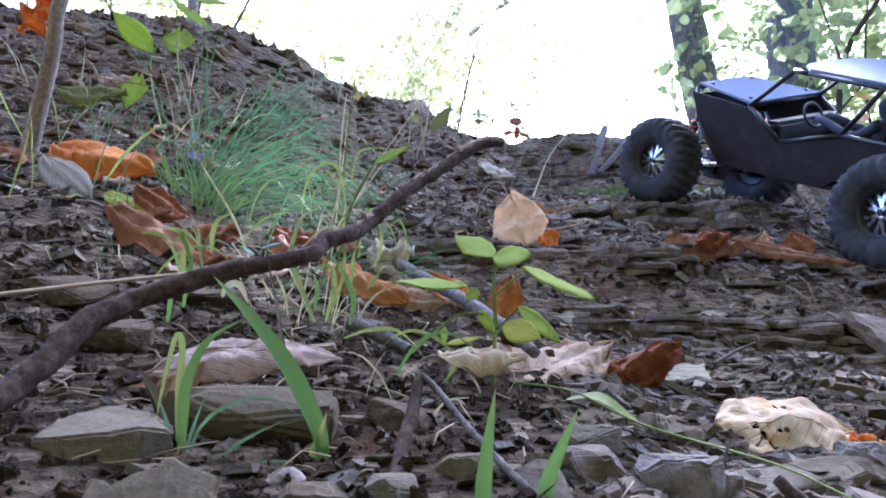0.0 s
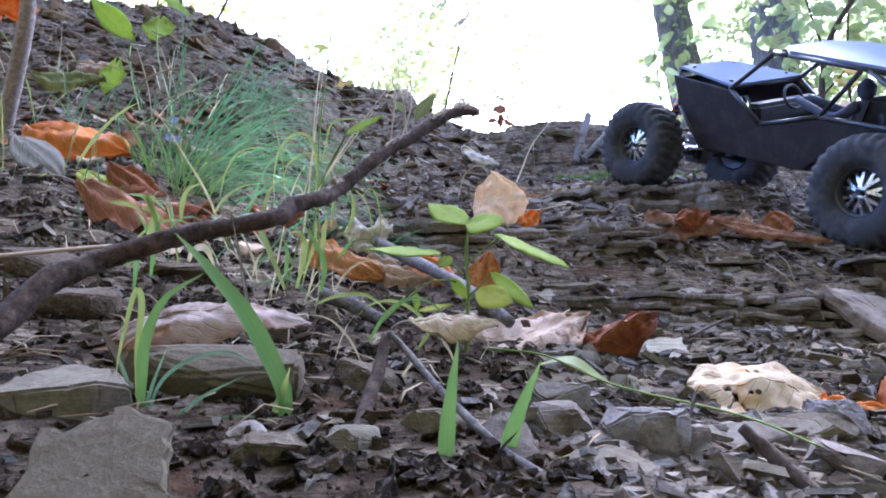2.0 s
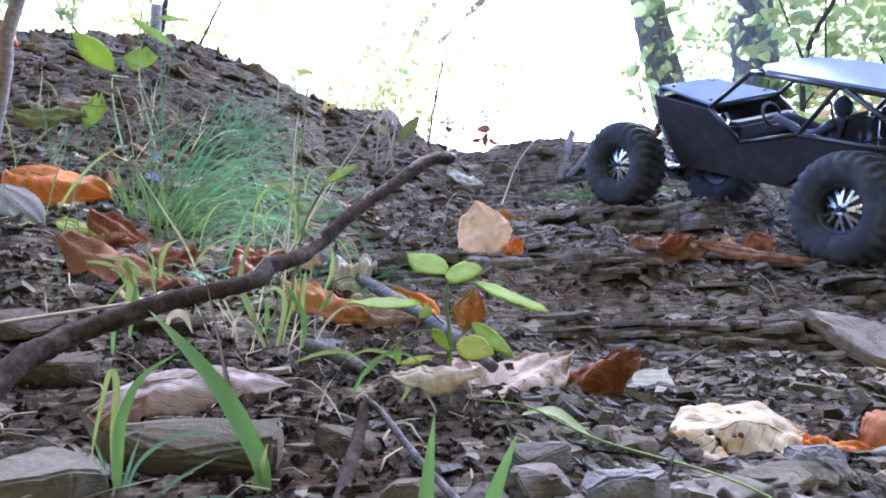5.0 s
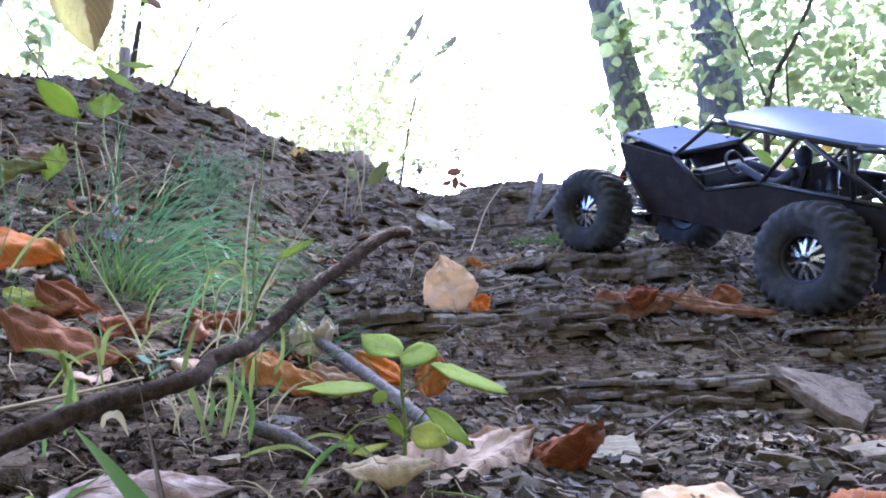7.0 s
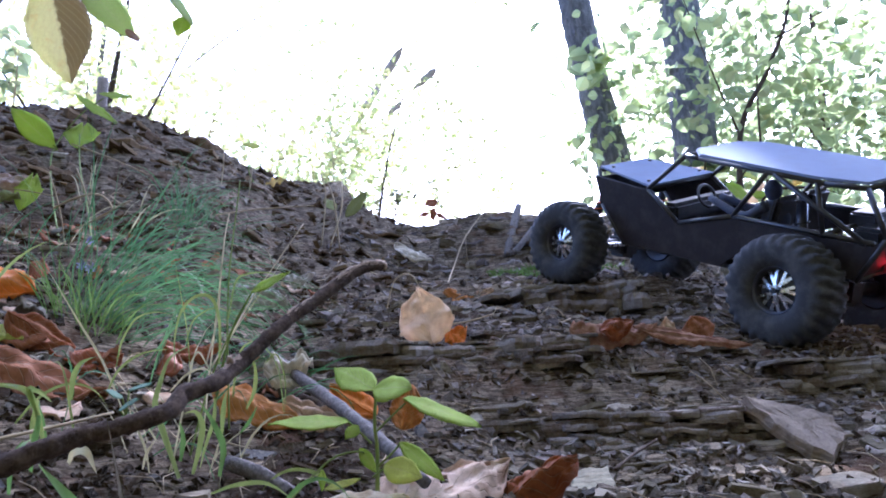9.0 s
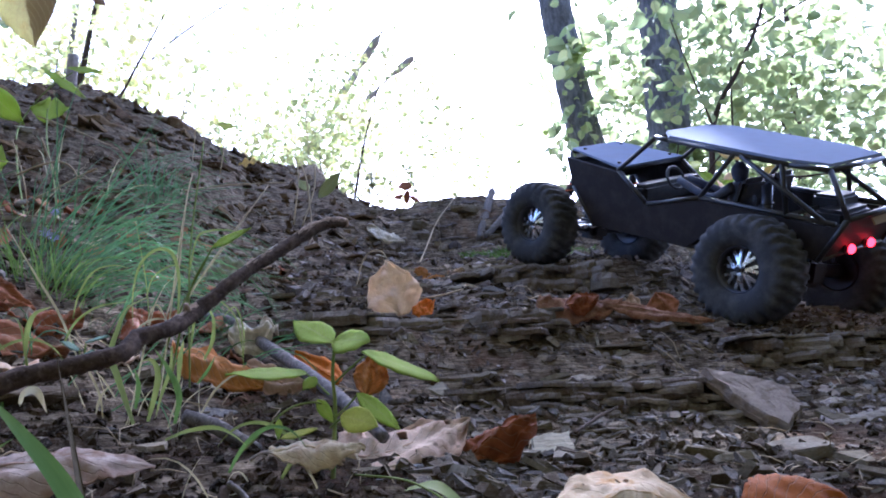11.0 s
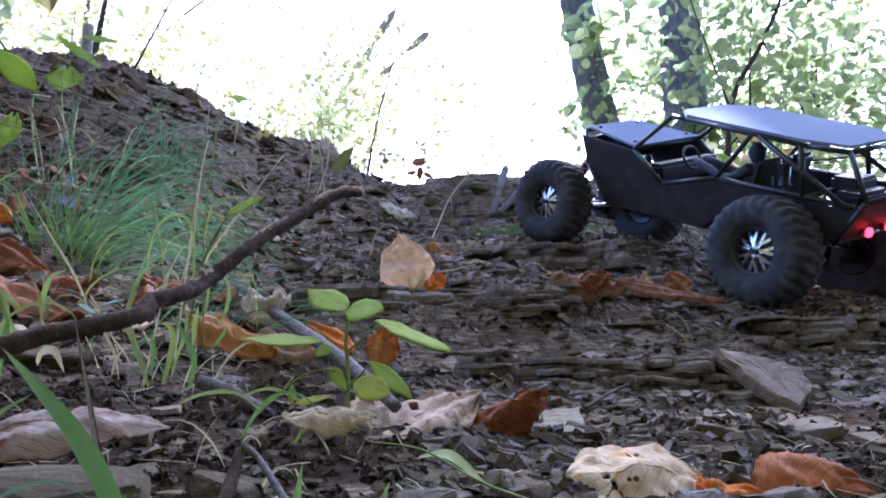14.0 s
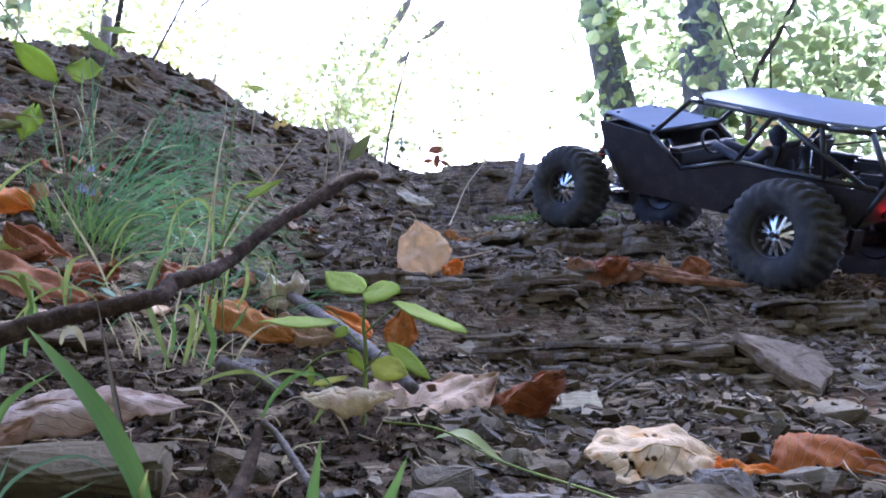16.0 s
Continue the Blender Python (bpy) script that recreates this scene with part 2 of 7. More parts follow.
PALE_LEAF = leaf_material("pale_cream_leaf", (.96, .88, .70), (.88, .74, .48), (.54, .34, .16), .3, .15, .75, .52, .8)
TAN_LEAF = leaf_material("tan_leaf", (.76, .60, .44), (.64, .45, .31), (.34, .20, .13), .24, .4, .7, .6, .6)
PINK_LEAF = leaf_material("greyish_tan_leaf", (.68, .59, .52), (.48, .34, .26), (.28, .155, .095), .2, .06, .8, .54)
BROWN_LEAF = leaf_material("brown_leaf", (.46, .21, .11), (.38, .155, .075), (.17, .07, .035), .22, .4, .65, .58)
RUST_LEAF = leaf_material("russet_leaf", (.40, .14, .055), (.30, .09, .032), (.12, .045, .025), .25, .3, .45, .6)
UMBER_LEAF = leaf_material("light_brown_leaf", (.52, .33, .22), (.44, .26, .16), (.22, .11, .06), .22, .3, .6, .58)
ORANGE_LEAF = leaf_material("orange_leaf", (.88, .36, .06), (.80, .26, .035), (.45, .15, .03), .42, .3, .45, .62)
DEEP_LEAF = leaf_material("deep_orange_brown_leaf", (.50, .17, .025), (.42, .125, .016), (.24, .065, .012), .45, .4, .45, .56)
STEP_LEAF = leaf_material("reddish_tan_leaf", (.56, .36, .26), (.44, .25, .17), (.22, .09, .055), .2, .2, .7, .52)
AMBER_LEAF = leaf_material("amber_leaf", (.72, .36, .12), (.60, .26, .07), (.40, .15, .04), .3, .5, .5, .55)
PEACH_LEAF = leaf_material("peach_leaf", (.95, .80, .62), (.93, .76, .56), (.88, .64, .42), .5, .25, .5, .66)
ASH_LEAF = leaf_material("ash_grey_leaf", (.66, .62, .58), (.54, .50, .46), (.28, .24, .20), .2, .3, .8, .6)
GREY_LEAF = leaf_material("grey_leaf", (.30, .28, .22), (.25, .23, .18), (.15, .12, .09), .15, .3, .75, .6)
WHITE_LEAF = leaf_material("white_leaf", (.88, .83, .73), (.80, .74, .62), (.40, .33, .25), .2, .5, .75, .58, .6)
YELLOW_LEAF = leaf_material("yellow_leaf", (.86, .72, .30), (.80, .64, .24), (.55, .34, .10), .5, .4, .45, .64)
PATCHY_LEAF = leaf_material("patchy_yellow_leaf", (.97, .94, .66), (.94, .93, .55), (.86, .62, .26), .62, .5, .6, .62, 0.0, (.17, .075, .05))
TIPPED_LEAF = leaf_material("green_leaf_going_brown", (.66, .76, .36), (.60, .72, .30), (.74, .72, .40), .72, .5, .6, .62)
GREEN_LEAF = leaf_material("fresh_green_leaf", (.54, .68, .15), (.47, .62, .11), (.60, .66, .18), .55, .6, .6, .64)
LIME_LEAF = leaf_material("lime_leaf", (.72, .76, .22), (.66, .72, .17), (.68, .60, .20), .6, .5, .6, .62)
BLUE_LEAF = leaf_material("bluish_green_leaf", (.30, .44, .33), (.24, .38, .28), (.34, .44, .30), .35, .3, .7, .64)
DULL_LEAF = leaf_material("dull_green_leaf", (.38, .42, .16), (.33, .36, .13), (.30, .24, .11), .45, .4, .5, .6)
TUFT = blade_material("fine_grass", (.05, .14, .055), (.13, .26, .105), (.36, .42, .26), .42)
TUFT_LOW = blade_material("bright_fine_grass", (.11, .22, .05), (.22, .33, .08), (.38, .42, .18), .45)
BROAD = blade_material("broad_grass", (.17, .25, .06), (.36, .42, .12), (.54, .55, .22), .45)
BROAD_DEEP = blade_material("deep_green_grass", (.10, .20, .05), (.18, .31, .08), (.28, .38, .12), .42)
BLUE_GRASS = blade_material("bluish_grass", (.12, .24, .13), (.20, .33, .20), (.30, .38, .26), .35)
# Tones here and in LEDGE_ROCK are raised partly for haze over the ledges.
BED_TONES = ((.17, .157, .135), (.35, .335, .29), (.22, .206, .175), (.48, .46, .40), (.26, .245, .21), (.38, .36, .305), (.145, .132, .114), (.54, .52, .46))
BED = shale_material("shale_bed", False, BED_TONES, .95)
LEDGE_ROCK = shale_material("ledge_shale", False, ((.28, .262, .235), (.38, .362, .325), (.20, .185, .165), (.45, .435, .395), (.31, .29, .258), (.23, .20, .175)), 1.0, 1.1)
FAR_BED = shale_material("far_shale_bed", True, BED_TONES, 1.1, 1.0, 260.0)
BROWN_BED = shale_material("brown_shale_bed", True, ((.080, .050, .034), (.205, .142, .098), (.046, .029, .020), (.28, .208, .150), (.13, .088, .060), (.095, .057, .038)), .78, .8, 120.0)
DRY_GRASS = blade_material("withered_grass", (.46, .40, .22), (.58, .52, .30), (.60, .53, .38), .4)
SKY_SCREEN = foliage_material("dark_sky_screen", ((.03, .04, .015), (.05, .06, .02), (.04, .035, .02)), .1)
MOSS = blade_material("moss", (.08, .15, .03), (.15, .24, .05), (.12, .15, .05), .3)
CROWN = foliage_material("crown_leaves", ((.056, .120, .032), (.096, .168, .040), (.160, .216, .056), (.044, .088, .036), (.240, .240, .072), (.080, .144, .056)), .62)
HEDGE = foliage_material("undergrowth_leaves", ((.058, .125, .043), (.133, .195, .055), (.20, .24, .10), (.043, .094, .045), (.16, .20, .09), (.101, .164, .085), (.27, .27, .12)), .55)
# Brownish weed leaves, darkened in colour to stand as silhouettes against the sky.
DARK_WEED = foliage_material("silhouette_weed_leaves", ((.13, .11, .05), (.20, .16, .06), (.09, .07, .035), (.22, .22, .06)), .3)
# Tones of these two sets are lightened for the glare that washes leaves out.
WEED = foliage_material("weed_leaves", ((.42, .44, .12), (.32, .38, .10), (.52, .46, .15), (.34, .24, .10), (.24, .28, .09)), .6)
PALE_CROWN = foliage_material("pale_yellow_leaves", ((.52, .48, .16), (.42, .44, .13), (.58, .50, .18), (.34, .38, .13), (.52, .40, .16)), .7)
RUBBER = plain_material("tyre_rubber", (.030, .031, .035), .85, 0, .8, 45, (.13, .125, .12))
CHROME = plain_material("chrome", (.86, .87, .90), .28, 1.0, .10, 80)
DARK_METAL = plain_material("dark_metal", (.06, .06, .07), .45, .7, .3, 90)
PANEL = plain_material("dark_brown_panel", (.024, .019, .021), .6, 0, .25, 40, spec=.3)
TOP_PANEL = plain_material("silver_blue_panel", (.17, .21, .32), .98, 0, .45, 45, (.17, .18, .21))
FIGURE = plain_material("dark_blue_doll", (.05, .06, .10), .7, 0, .3, 80)
BLACK = plain_material("black_plastic", (.015, .015, .018), .5, 0, .3, 70)
CAGE = plain_material("black_tube", (.02, .02, .024), .35, 0, .25, 70)
TAIL_LIGHT = light_material("lit_red_lens", (1.0, .015, .02), 3.0)
HEAD_LENS = plain_material("clear_lens", (.85, .86, .88), .08, .6, .05)
PETAL = plain_material("violet_petal", (.36, .34, .72), .6, 0, .2, 200, (.6, .58, .8))
RED_PART = plain_material("anodised_orange", (.55, .13, .04), .35, .6, .2, 90)


# ---- builders ----
def part(name, data, material, parent=None, label="", smooth=True, solid=0.0, at=None):
    """Links a mesh (or bmesh) as one object, under a thing or a part where one is given."""
    if isinstance(data, bmesh.types.BMesh):
        mesh = bpy.data.meshes.new(name)
        data.to_mesh(mesh)
        data.free()
    else:
        mesh = data
    if smooth and len(mesh.polygons):
        mesh.polygons.foreach_set("use_smooth", [True] * len(mesh.polygons))
    if not mesh.materials:
        mesh.materials.append(material)
    ob = new(name, mesh)
    if at is not None:
        ob.matrix_world = at
    if parent is not None:
        ob.parent = parent
    if solid:
        thick = ob.modifiers.new("thickness", "SOLIDIFY")
        thick.thickness, thick.offset = solid, 0
    if label:
        ob["label"] = label
    return ob


def mesh_of(name, verts, faces, uvs=None):
    mesh = bpy.data.meshes.new(name)
    mesh.from_pydata([tuple(map(float, v)) for v in verts], [], faces)
    if uvs is not None:
        layer = mesh.uv_layers.new(name="along_across")
        loops = np.empty(len(mesh.loops), dtype=np.int32)
        mesh.loops.foreach_get("vertex_index", loops)
        layer.data.foreach_set("uv", np.asarray(uvs, dtype=np.float32)[loops].ravel())
    mesh.update()
    return mesh


def empty(name):
    ob = new(name)
    ob.empty_display_size = 0.02
    return ob


def spline(points, n):
    """n points on a smooth line through the given ones."""
    p = np.array(points, float)
    p = np.vstack([2 * p[0] - p[1], p, 2 * p[-1] - p[-2]])
    out = []
    for s in np.linspace(0, len(p) - 3 - 1e-6, n):
        i, f = int(s), s - int(s)
        a, b, c, d = p[i:i + 4]
        out.append(.5 * (2 * b + (c - a) * f + (2 * a - 5 * b + 4 * c - d) * f ** 2 + (3 * b - a - 3 * c + d) * f ** 3))
    return np.array(out)


def tube_data(line, radii, sides=8, rough=0.0, seed=0):
    """Vertices and faces of a closed tube along a line."""
    rng = np.random.default_rng(seed)
    line = np.asarray(line, float)
    radii = np.interp(np.linspace(0, 1, len(line)), np.linspace(0, 1, len(radii)), radii)
    verts, faces = [], []
    up = np.array((.3, .5, .8))
    for i, c in enumerate(line):
        d = line[min(i + 1, len(line) - 1)] - line[max(i - 1, 0)]
        d /= np.linalg.norm(d) + 1e-9
        a = np.cross(d, up)
        a /= np.linalg.norm(a) + 1e-9
        up = np.cross(a, d)
        for k in range(sides):
            ang = 2 * math.pi * k / sides
            r = radii[i] * (1 + rough * rng.uniform(-1, 1))
            verts.append(c + r * (math.cos(ang) * a + math.sin(ang) * up))
    for i in range(len(line) - 1):
        for k in range(sides):
            j = (k + 1) % sides
            faces.append((i * sides + k, i * sides + j, (i + 1) * sides + j, (i + 1) * sides + k))
    faces.append(tuple(range(sides))[::-1])
    faces.append(tuple((len(line) - 1) * sides + k for k in range(sides)))
    return verts, faces


def tube(name, points, radii, material, parent=None, label="", sides=8, rough=0.0, n=None, seed=0):
    line = spline(points, n or 6 * len(points)) if len(points) > 2 else np.linspace(points[0], points[1], n or 4)
    return part(name, mesh_of(name, *tube_data(line, radii, sides, rough, seed)), material, parent, label)


def hashed(ix, iy, seed):
    v = np.sin(ix * 127.1 + iy * 311.7 + seed * 74.7) * 43758.5453
    return v - np.floor(v)


def value_noise(x, y, seed=0):
    ix, iy = np.floor(x), np.floor(y)
    fx, fy = x - ix, y - iy
    fx, fy = fx * fx * (3 - 2 * fx), fy * fy * (3 - 2 * fy)
    a = hashed(ix, iy, seed) * (1 - fx) + hashed(ix + 1, iy, seed) * fx
    b = hashed(ix, iy + 1, seed) * (1 - fx) + hashed(ix + 1, iy + 1, seed) * fx
    return a * (1 - fy) + b * fy


def cloud(x, y, seed=0, octaves=4):
    """Layered noise about 0, within -1 to 1."""
    out, amp = 0, 0.5
    for k in range(octaves):
        out = out + amp * (2 * value_noise(x * 2 ** k + 17 * k, y * 2 ** k - 9 * k, seed + k) - 1)
        amp *= 0.5
    return out


# ---- the ground: a stony bank with shale ledges ----
STATIONS = (-1.4, -0.8, -0.3, -0.05, 0.2, 0.5, 0.95, 1.35, 2.2)
FAR_LEFT = ((-1, 0), (0, .10), (.4, .27), (.8, .46), (1.3, .74), (1.8, 1.05), (2.15, 1.25), (2.5, 1.2), (4, .6))
LEFT = ((-1, -.05), (0, .06), (.4, .21), (.8, .38), (1.2, .58), (1.7, .91), (2.2, 1.24), (2.5, 1.37), (2.8, 1.33), (4, .7))
BANK = ((-1, -.08), (0, .03), (.25, .10), (.5, .205), (.65, .26), (.8, .315), (.93, .365), (1.2, .48), (1.7, .77), (2.3, 1.12), (2.8, 1.26), (3.2, 1.2), (4, .7))
MIDDLE = ((-1, -.1), (0, 0), (.25, .07), (.45, .125), (.55, .15), (.75, .212), (.85, .25), (1.0, .31), (1.3, .42), (1.7, .59), (2.2, .85), (2.7, 1.1), (3.0, 1.14), (4, .6))
CENTRE = ((-1, -.12), (0, 0), (.3, .055), (.46, .08), (.6, .10), (.68, .13), (.76, .195), (.8, .23), (1.0, .295), (1.2, .355), (1.27, .40), (1.5, .47), (1.68, .54), (1.75, .64), (1.88, .72), (2.0, .75), (2.2, .74), (3, .4))
LEDGE = ((-1, -.13), (0, -.01), (.3, .045), (.5, .078), (.65, .105), (.75, .155), (.83, .21), (1.0, .275), (1.15, .33), (1.2, .388), (1.5, .46), (1.68, .55), (1.76, .65), (1.9, .73), (2.05, .77), (2.3, .74), (3, .4))
RIGHT = ((-1, -.15), (0, -.03), (.3, .03), (.5, .075), (.7, .12), (.8, .165), (.88, .225), (1.0, .25), (1.3, .33), (1.7, .46), (1.95, .62), (2.1, .75), (2.3, .78), (2.6, .74), (3.5, .4))
FAR_RIGHT = ((-1, -.16), (0, -.04), (.8, .12), (1.0, .22), (1.3, .30), (1.7, .41), (2.2, .55), (2.5, .70), (2.7, .70), (3.5, .35))
OUTER = ((-1, -.2), (0, -.05), (.8, .10), (1.3, .26), (1.9, .43), (2.4, .57), (2.6, .57), (3.4, .3))
PROFILES = (FAR_LEFT, LEFT, BANK, MIDDLE, CENTRE, LEDGE, RIGHT, FAR_RIGHT, OUTER)
# rise and fall of the crest along its length: bearing x / y, metres
CREST = ((-.7, -.03), (-.46, -.03), (-.30, -.03), (-.23, -.037), (-.185, -.05), (-.15, -.085), (-.10, -.088), (-.075, -.04), (-.04, 0), (-.01, .05), (.005, .055), (.03, .015), (.055, -.01), (.1, -.03), (.15, -.02), (.2, 0), (.3, .008), (.4, .038), (.5, .045), (.6, .05), (.66, .02), (.72, -.04))


def base_height(x, y):
    x, y = np.asarray(x, float), np.asarray(y, float)
    rows = np.array([np.interp(y, [p[0] for p in prof], [p[1] for p in prof]) for prof in PROFILES])
    k = np.clip(np.interp(x, STATIONS, range(len(STATIONS))), 0, len(STATIONS) - 1.0001)
    i = k.astype(int)
    f = k - i
    f = f * f * (3 - 2 * f) * .5 + f * .5
    lo = np.take_along_axis(rows, i[None], 0)[0]
    hi = np.take_along_axis(rows, i[None] + 1, 0)[0]
    rise = np.interp(x / np.maximum(y, .5), [c[0] for c in CREST], [c[1] for c in CREST])
    return lo + (hi - lo) * f + rise * np.clip((y - 1.2) / .7, 0, 1)


def terraced(z, step, edge):
    q = z / step
    k = np.floor(q)
    f = np.clip((q - k) / edge, 0, 1)
    return step * (k + f * f * (3 - 2 * f))


def nearness(x, y):
    return np.clip((6 - np.abs(y)) / 3, 0, 1) * np.clip((5 - np.abs(x)) / 2, 0, 1)


def bank_height(x, y):
    """The bank with its large unevenness, before it breaks into steps."""
    near = nearness(x, y)
    wy = y + near * (.028 * np.clip(y / .8, .2, 1) * cloud(x * 5, y * 5, 3) + .012 * cloud(x * 22, y * 22, 5))
    wx = x + near * .03 * cloud(x * 6, y * 6, 11)
    z = base_height(wx, wy)
    calm = np.clip((y - .15) / .9, .25, 1)
    return z + near * calm * (.014 * cloud(x * 4, y * 4, 21) + .007 * cloud(x * 16, y * 16, 23) * np.clip(y + .3, .3, 2))


def ground_height(x, y):
    x, y = np.asarray(x, float), np.asarray(y, float)
    near = nearness(x, y)
    z = bank_height(x, y)
    step = np.where(y < 1.15, .014, .034)
    hard = np.clip(.55 + 1.2 * cloud(x * 3.1, y * 3.1, 31), .15, 1) * near
    warp = .012 * cloud(x * 14, y * 14, 41) + .02 * x
    t = terraced(z + warp, step, .28) - warp - .36 * step
    z = z + (t - z) * hard * .85 * np.clip(y / .5, .4, 1)
    return z + near * (.0048 * cloud(x * 55, y * 55, 51, 3) + .0016 * cloud(x * 150, y * 150, 57, 2)) * np.clip(y + .45, .5, 2)


def ground_point(x, y, lift=0.0):
    return Vector((x, y, float(ground_height(x, y)) + lift))


def build_ground():
    ys = [-800, -300, -100, -40, -15, -6, -3, -1.5, -.8, -.4, -.2, 0, .04, .07, .09]
    y = .1
    while y < 2.75:
        ys.append(y)
        y += .0021 * (1 + 2.1 * y)
    ys += list(np.linspace(2.77, 5, 45)) + list(np.geomspace(5.3, 900, 26))
    ys = np.array(ys)
    inner = np.linspace(-1, 1, 521)
    side = np.linspace(0, 1, 13)[1:] ** 3
    rows = []
    for y in ys:
        h = .30 + .92 * abs(y)
        mid = inner * h + (.08 * y if 0 < y < 10 else 0)
        rows.append(np.concatenate([(mid[0] - 900 * side)[::-1], mid, mid[-1] + 900 * side]))
    xs = np.array(rows)
    yy = np.repeat(ys[:, None], xs.shape[1], 1)
    zz = ground_height(xs.ravel(), yy.ravel())
    m, k = xs.shape
    verts = np.stack([xs.ravel(), yy.ravel(), zz], -1)
    a = (np.arange(m - 1)[:, None] * k + np.arange(k - 1)[None]).ravel()
    faces = np.stack([a, a + 1, a + k + 1, a + k], -1)
    mesh = bpy.data.meshes.new("ground")
    mesh.vertices.add(len(verts))
    mesh.vertices.foreach_set("co", verts.ravel())
    mesh.loops.add(faces.size)
    mesh.loops.foreach_set("vertex_index", faces.ravel())
    mesh.polygons.add(len(faces))
    mesh.polygons.foreach_set("loop_start", np.arange(0, faces.size, 4))
    mesh.update(calc_edges=True)
    return tagged(part("ground", mesh, GROUND), "steep bank of dark soil and layered broken shale", "ground", kind="structure")


ground = build_ground()


def build_sky_screen():
    """A plain dark unseen screen, added behind the camera to block sky light."""
    verts, faces = [], []
    n, m = 48, 10
    for i in range(n + 1):
        a = radians(188 + 164 * i / n)
        for k in range(m + 1):
            r = 4.2 + .12 * math.sin(i * 2.1 + k * 1.7) + .25 * math.sin(i * .7 - k * .9) - .22 * max(0, k - 4)
            verts.append((r * math.cos(a), 1.0 + r * math.sin(a), -.6 + .72 * k))
    for i in range(n):
        for k in range(m):
            b = i * (m + 1) + k
            faces.append((b, b + 1, b + m + 2, b + m + 1))
    return tagged(part("backdrop", mesh_of("backdrop", verts, faces), SKY_SCREEN), "plain dark unseen screen added behind the camera to block sky light", "backdrop", kind="structure")


build_sky_screen()


# ---- stones and chips ----
def chip_data(rng, size, thick, sides):
    """An irregular flat flake: two rings and both caps."""
    ang = np.sort(rng.uniform(0, 2 * math.pi, sides)) + rng.uniform(0, 6)
    rad = size * rng.uniform(.55, 1.0, sides)
    squash = rng.uniform(.45, .95)
    top = np.stack([rad * np.cos(ang), squash * rad * np.sin(ang), np.full(sides, thick / 2) * rng.uniform(.4, 1.2, sides)], -1)
    low = top * (1.14, 1.14, 0) + (0, 0, -thick / 2)
    return np.vstack([top, low])


def spin(rng, tilt):
    return np.array(Euler((rng.normal(0, tilt), rng.normal(0, tilt), rng.uniform(0, 6.28))).to_matrix())


def scatter(name, count, seed, sizes, thick, tilt, material, label, far=2.6, power=3.4, lift=.2, span=None, bare=0.0, start=.15):
    rng = np.random.default_rng(seed)
    y = start * (far / start) ** rng.uniform(0, 1, count)
    x = .08 * y + rng.uniform(-1, 1, count) * (.16 + .62 * y)
    if span:
        x = rng.uniform(*span, count) * (.35 + 1.3 * y)
    patch = cloud(x * 7, y * 7, seed) + rng.uniform(-.45, .45, count)
    keep = patch > -.1
    if bare:
        keep &= rng.uniform(size=count) > bare * np.clip((.11 - x) / .06, 0, 1) * np.clip((.50 - y) / .12, 0, 1)
    x, y = x[keep], y[keep]
    z = ground_height(x, y)
    dx = (ground_height(x + .012, y) - ground_height(x - .012, y)) / .024
    dy = (ground_height(x, y + .012) - ground_height(x, y - .012)) / .024
    verts, faces = [], []
    for i in range(len(x)):
        size = sizes[0] + (sizes[1] - sizes[0]) * rng.uniform() ** power
        size *= .75 + .5 * min(y[i], 1.6)
        sides = int(rng.integers(4, 7))
        slope = Vector((-max(-1, min(1, dx[i])), -max(-1, min(1, dy[i])), 1)).normalized()
        turn = np.array(Vector((0, 0, 1)).rotation_difference(slope).to_matrix()) @ spin(rng, tilt)
        h = size * rng.uniform(*thick)
        ring = chip_data(rng, size, h, sides) @ turn.T + (x[i], y[i], z[i] + h * lift)
        b = len(verts)
        verts.extend(ring)
        faces.append(tuple(range(b, b + sides)))
        faces.append(tuple(range(b + 2 * sides - 1, b + sides - 1, -1)))
        for k in range(sides):
            j = (k + 1) % sides
            faces.append((b + k, b + sides + k, b + sides + j, b + j))
    return tagged(part(name, mesh_of(name, verts, faces), material, smooth=False), label, "gravel", kind="stuff")


scatter("shale_chips", 15000, 5, (.0022, .0165), (.10, .28), .24, CHIP, "loose grey and brown shale chips on the bank", bare=.88)
scatter("shale_gravel", 3900, 6, (.0042, .0130), (.2, .5), .26, GRAVEL, "pale shale gravel at the foot of the bank", far=.64, power=1.25, span=(.075, .36))
scatter("soil_crumbs", 20000, 8, (.0012, .0075), (.5, .95), .6, CRUMB, "dark crumbs of soil between the stones", far=1.6)


scatter("bank_rubble", 3000, 9, (.003, .016), (.25, .7), .5, BROWN_BED, "brown crumbling rubble on the upper bank", far=2.7, power=2.2, span=(-.42, .06), start=1.0)


scatter("slope_rubble", 3600, 16, (.0022, .011), (.15, .6), .45, SHADED_CHIP, "broken shale and dark soil lumps on the slope, toned down for shaded hollows", far=1.1, power=2.6, span=(-.40, .06), start=.33)
scatter("step_rubble", 3400, 14, (.0025, .0105), (.2, .65), .4, FAR_BED, "broken grey rubble lying on the shale steps", far=.96, power=2.4, span=(.04, .52), start=.6)
scatter("ledge_rubble", 2600, 15, (.004, .016), (.15, .55), .4, FAR_BED, "broken grey rubble below the ledge", far=1.75, power=2.4, span=(-.02, .5), start=.95)


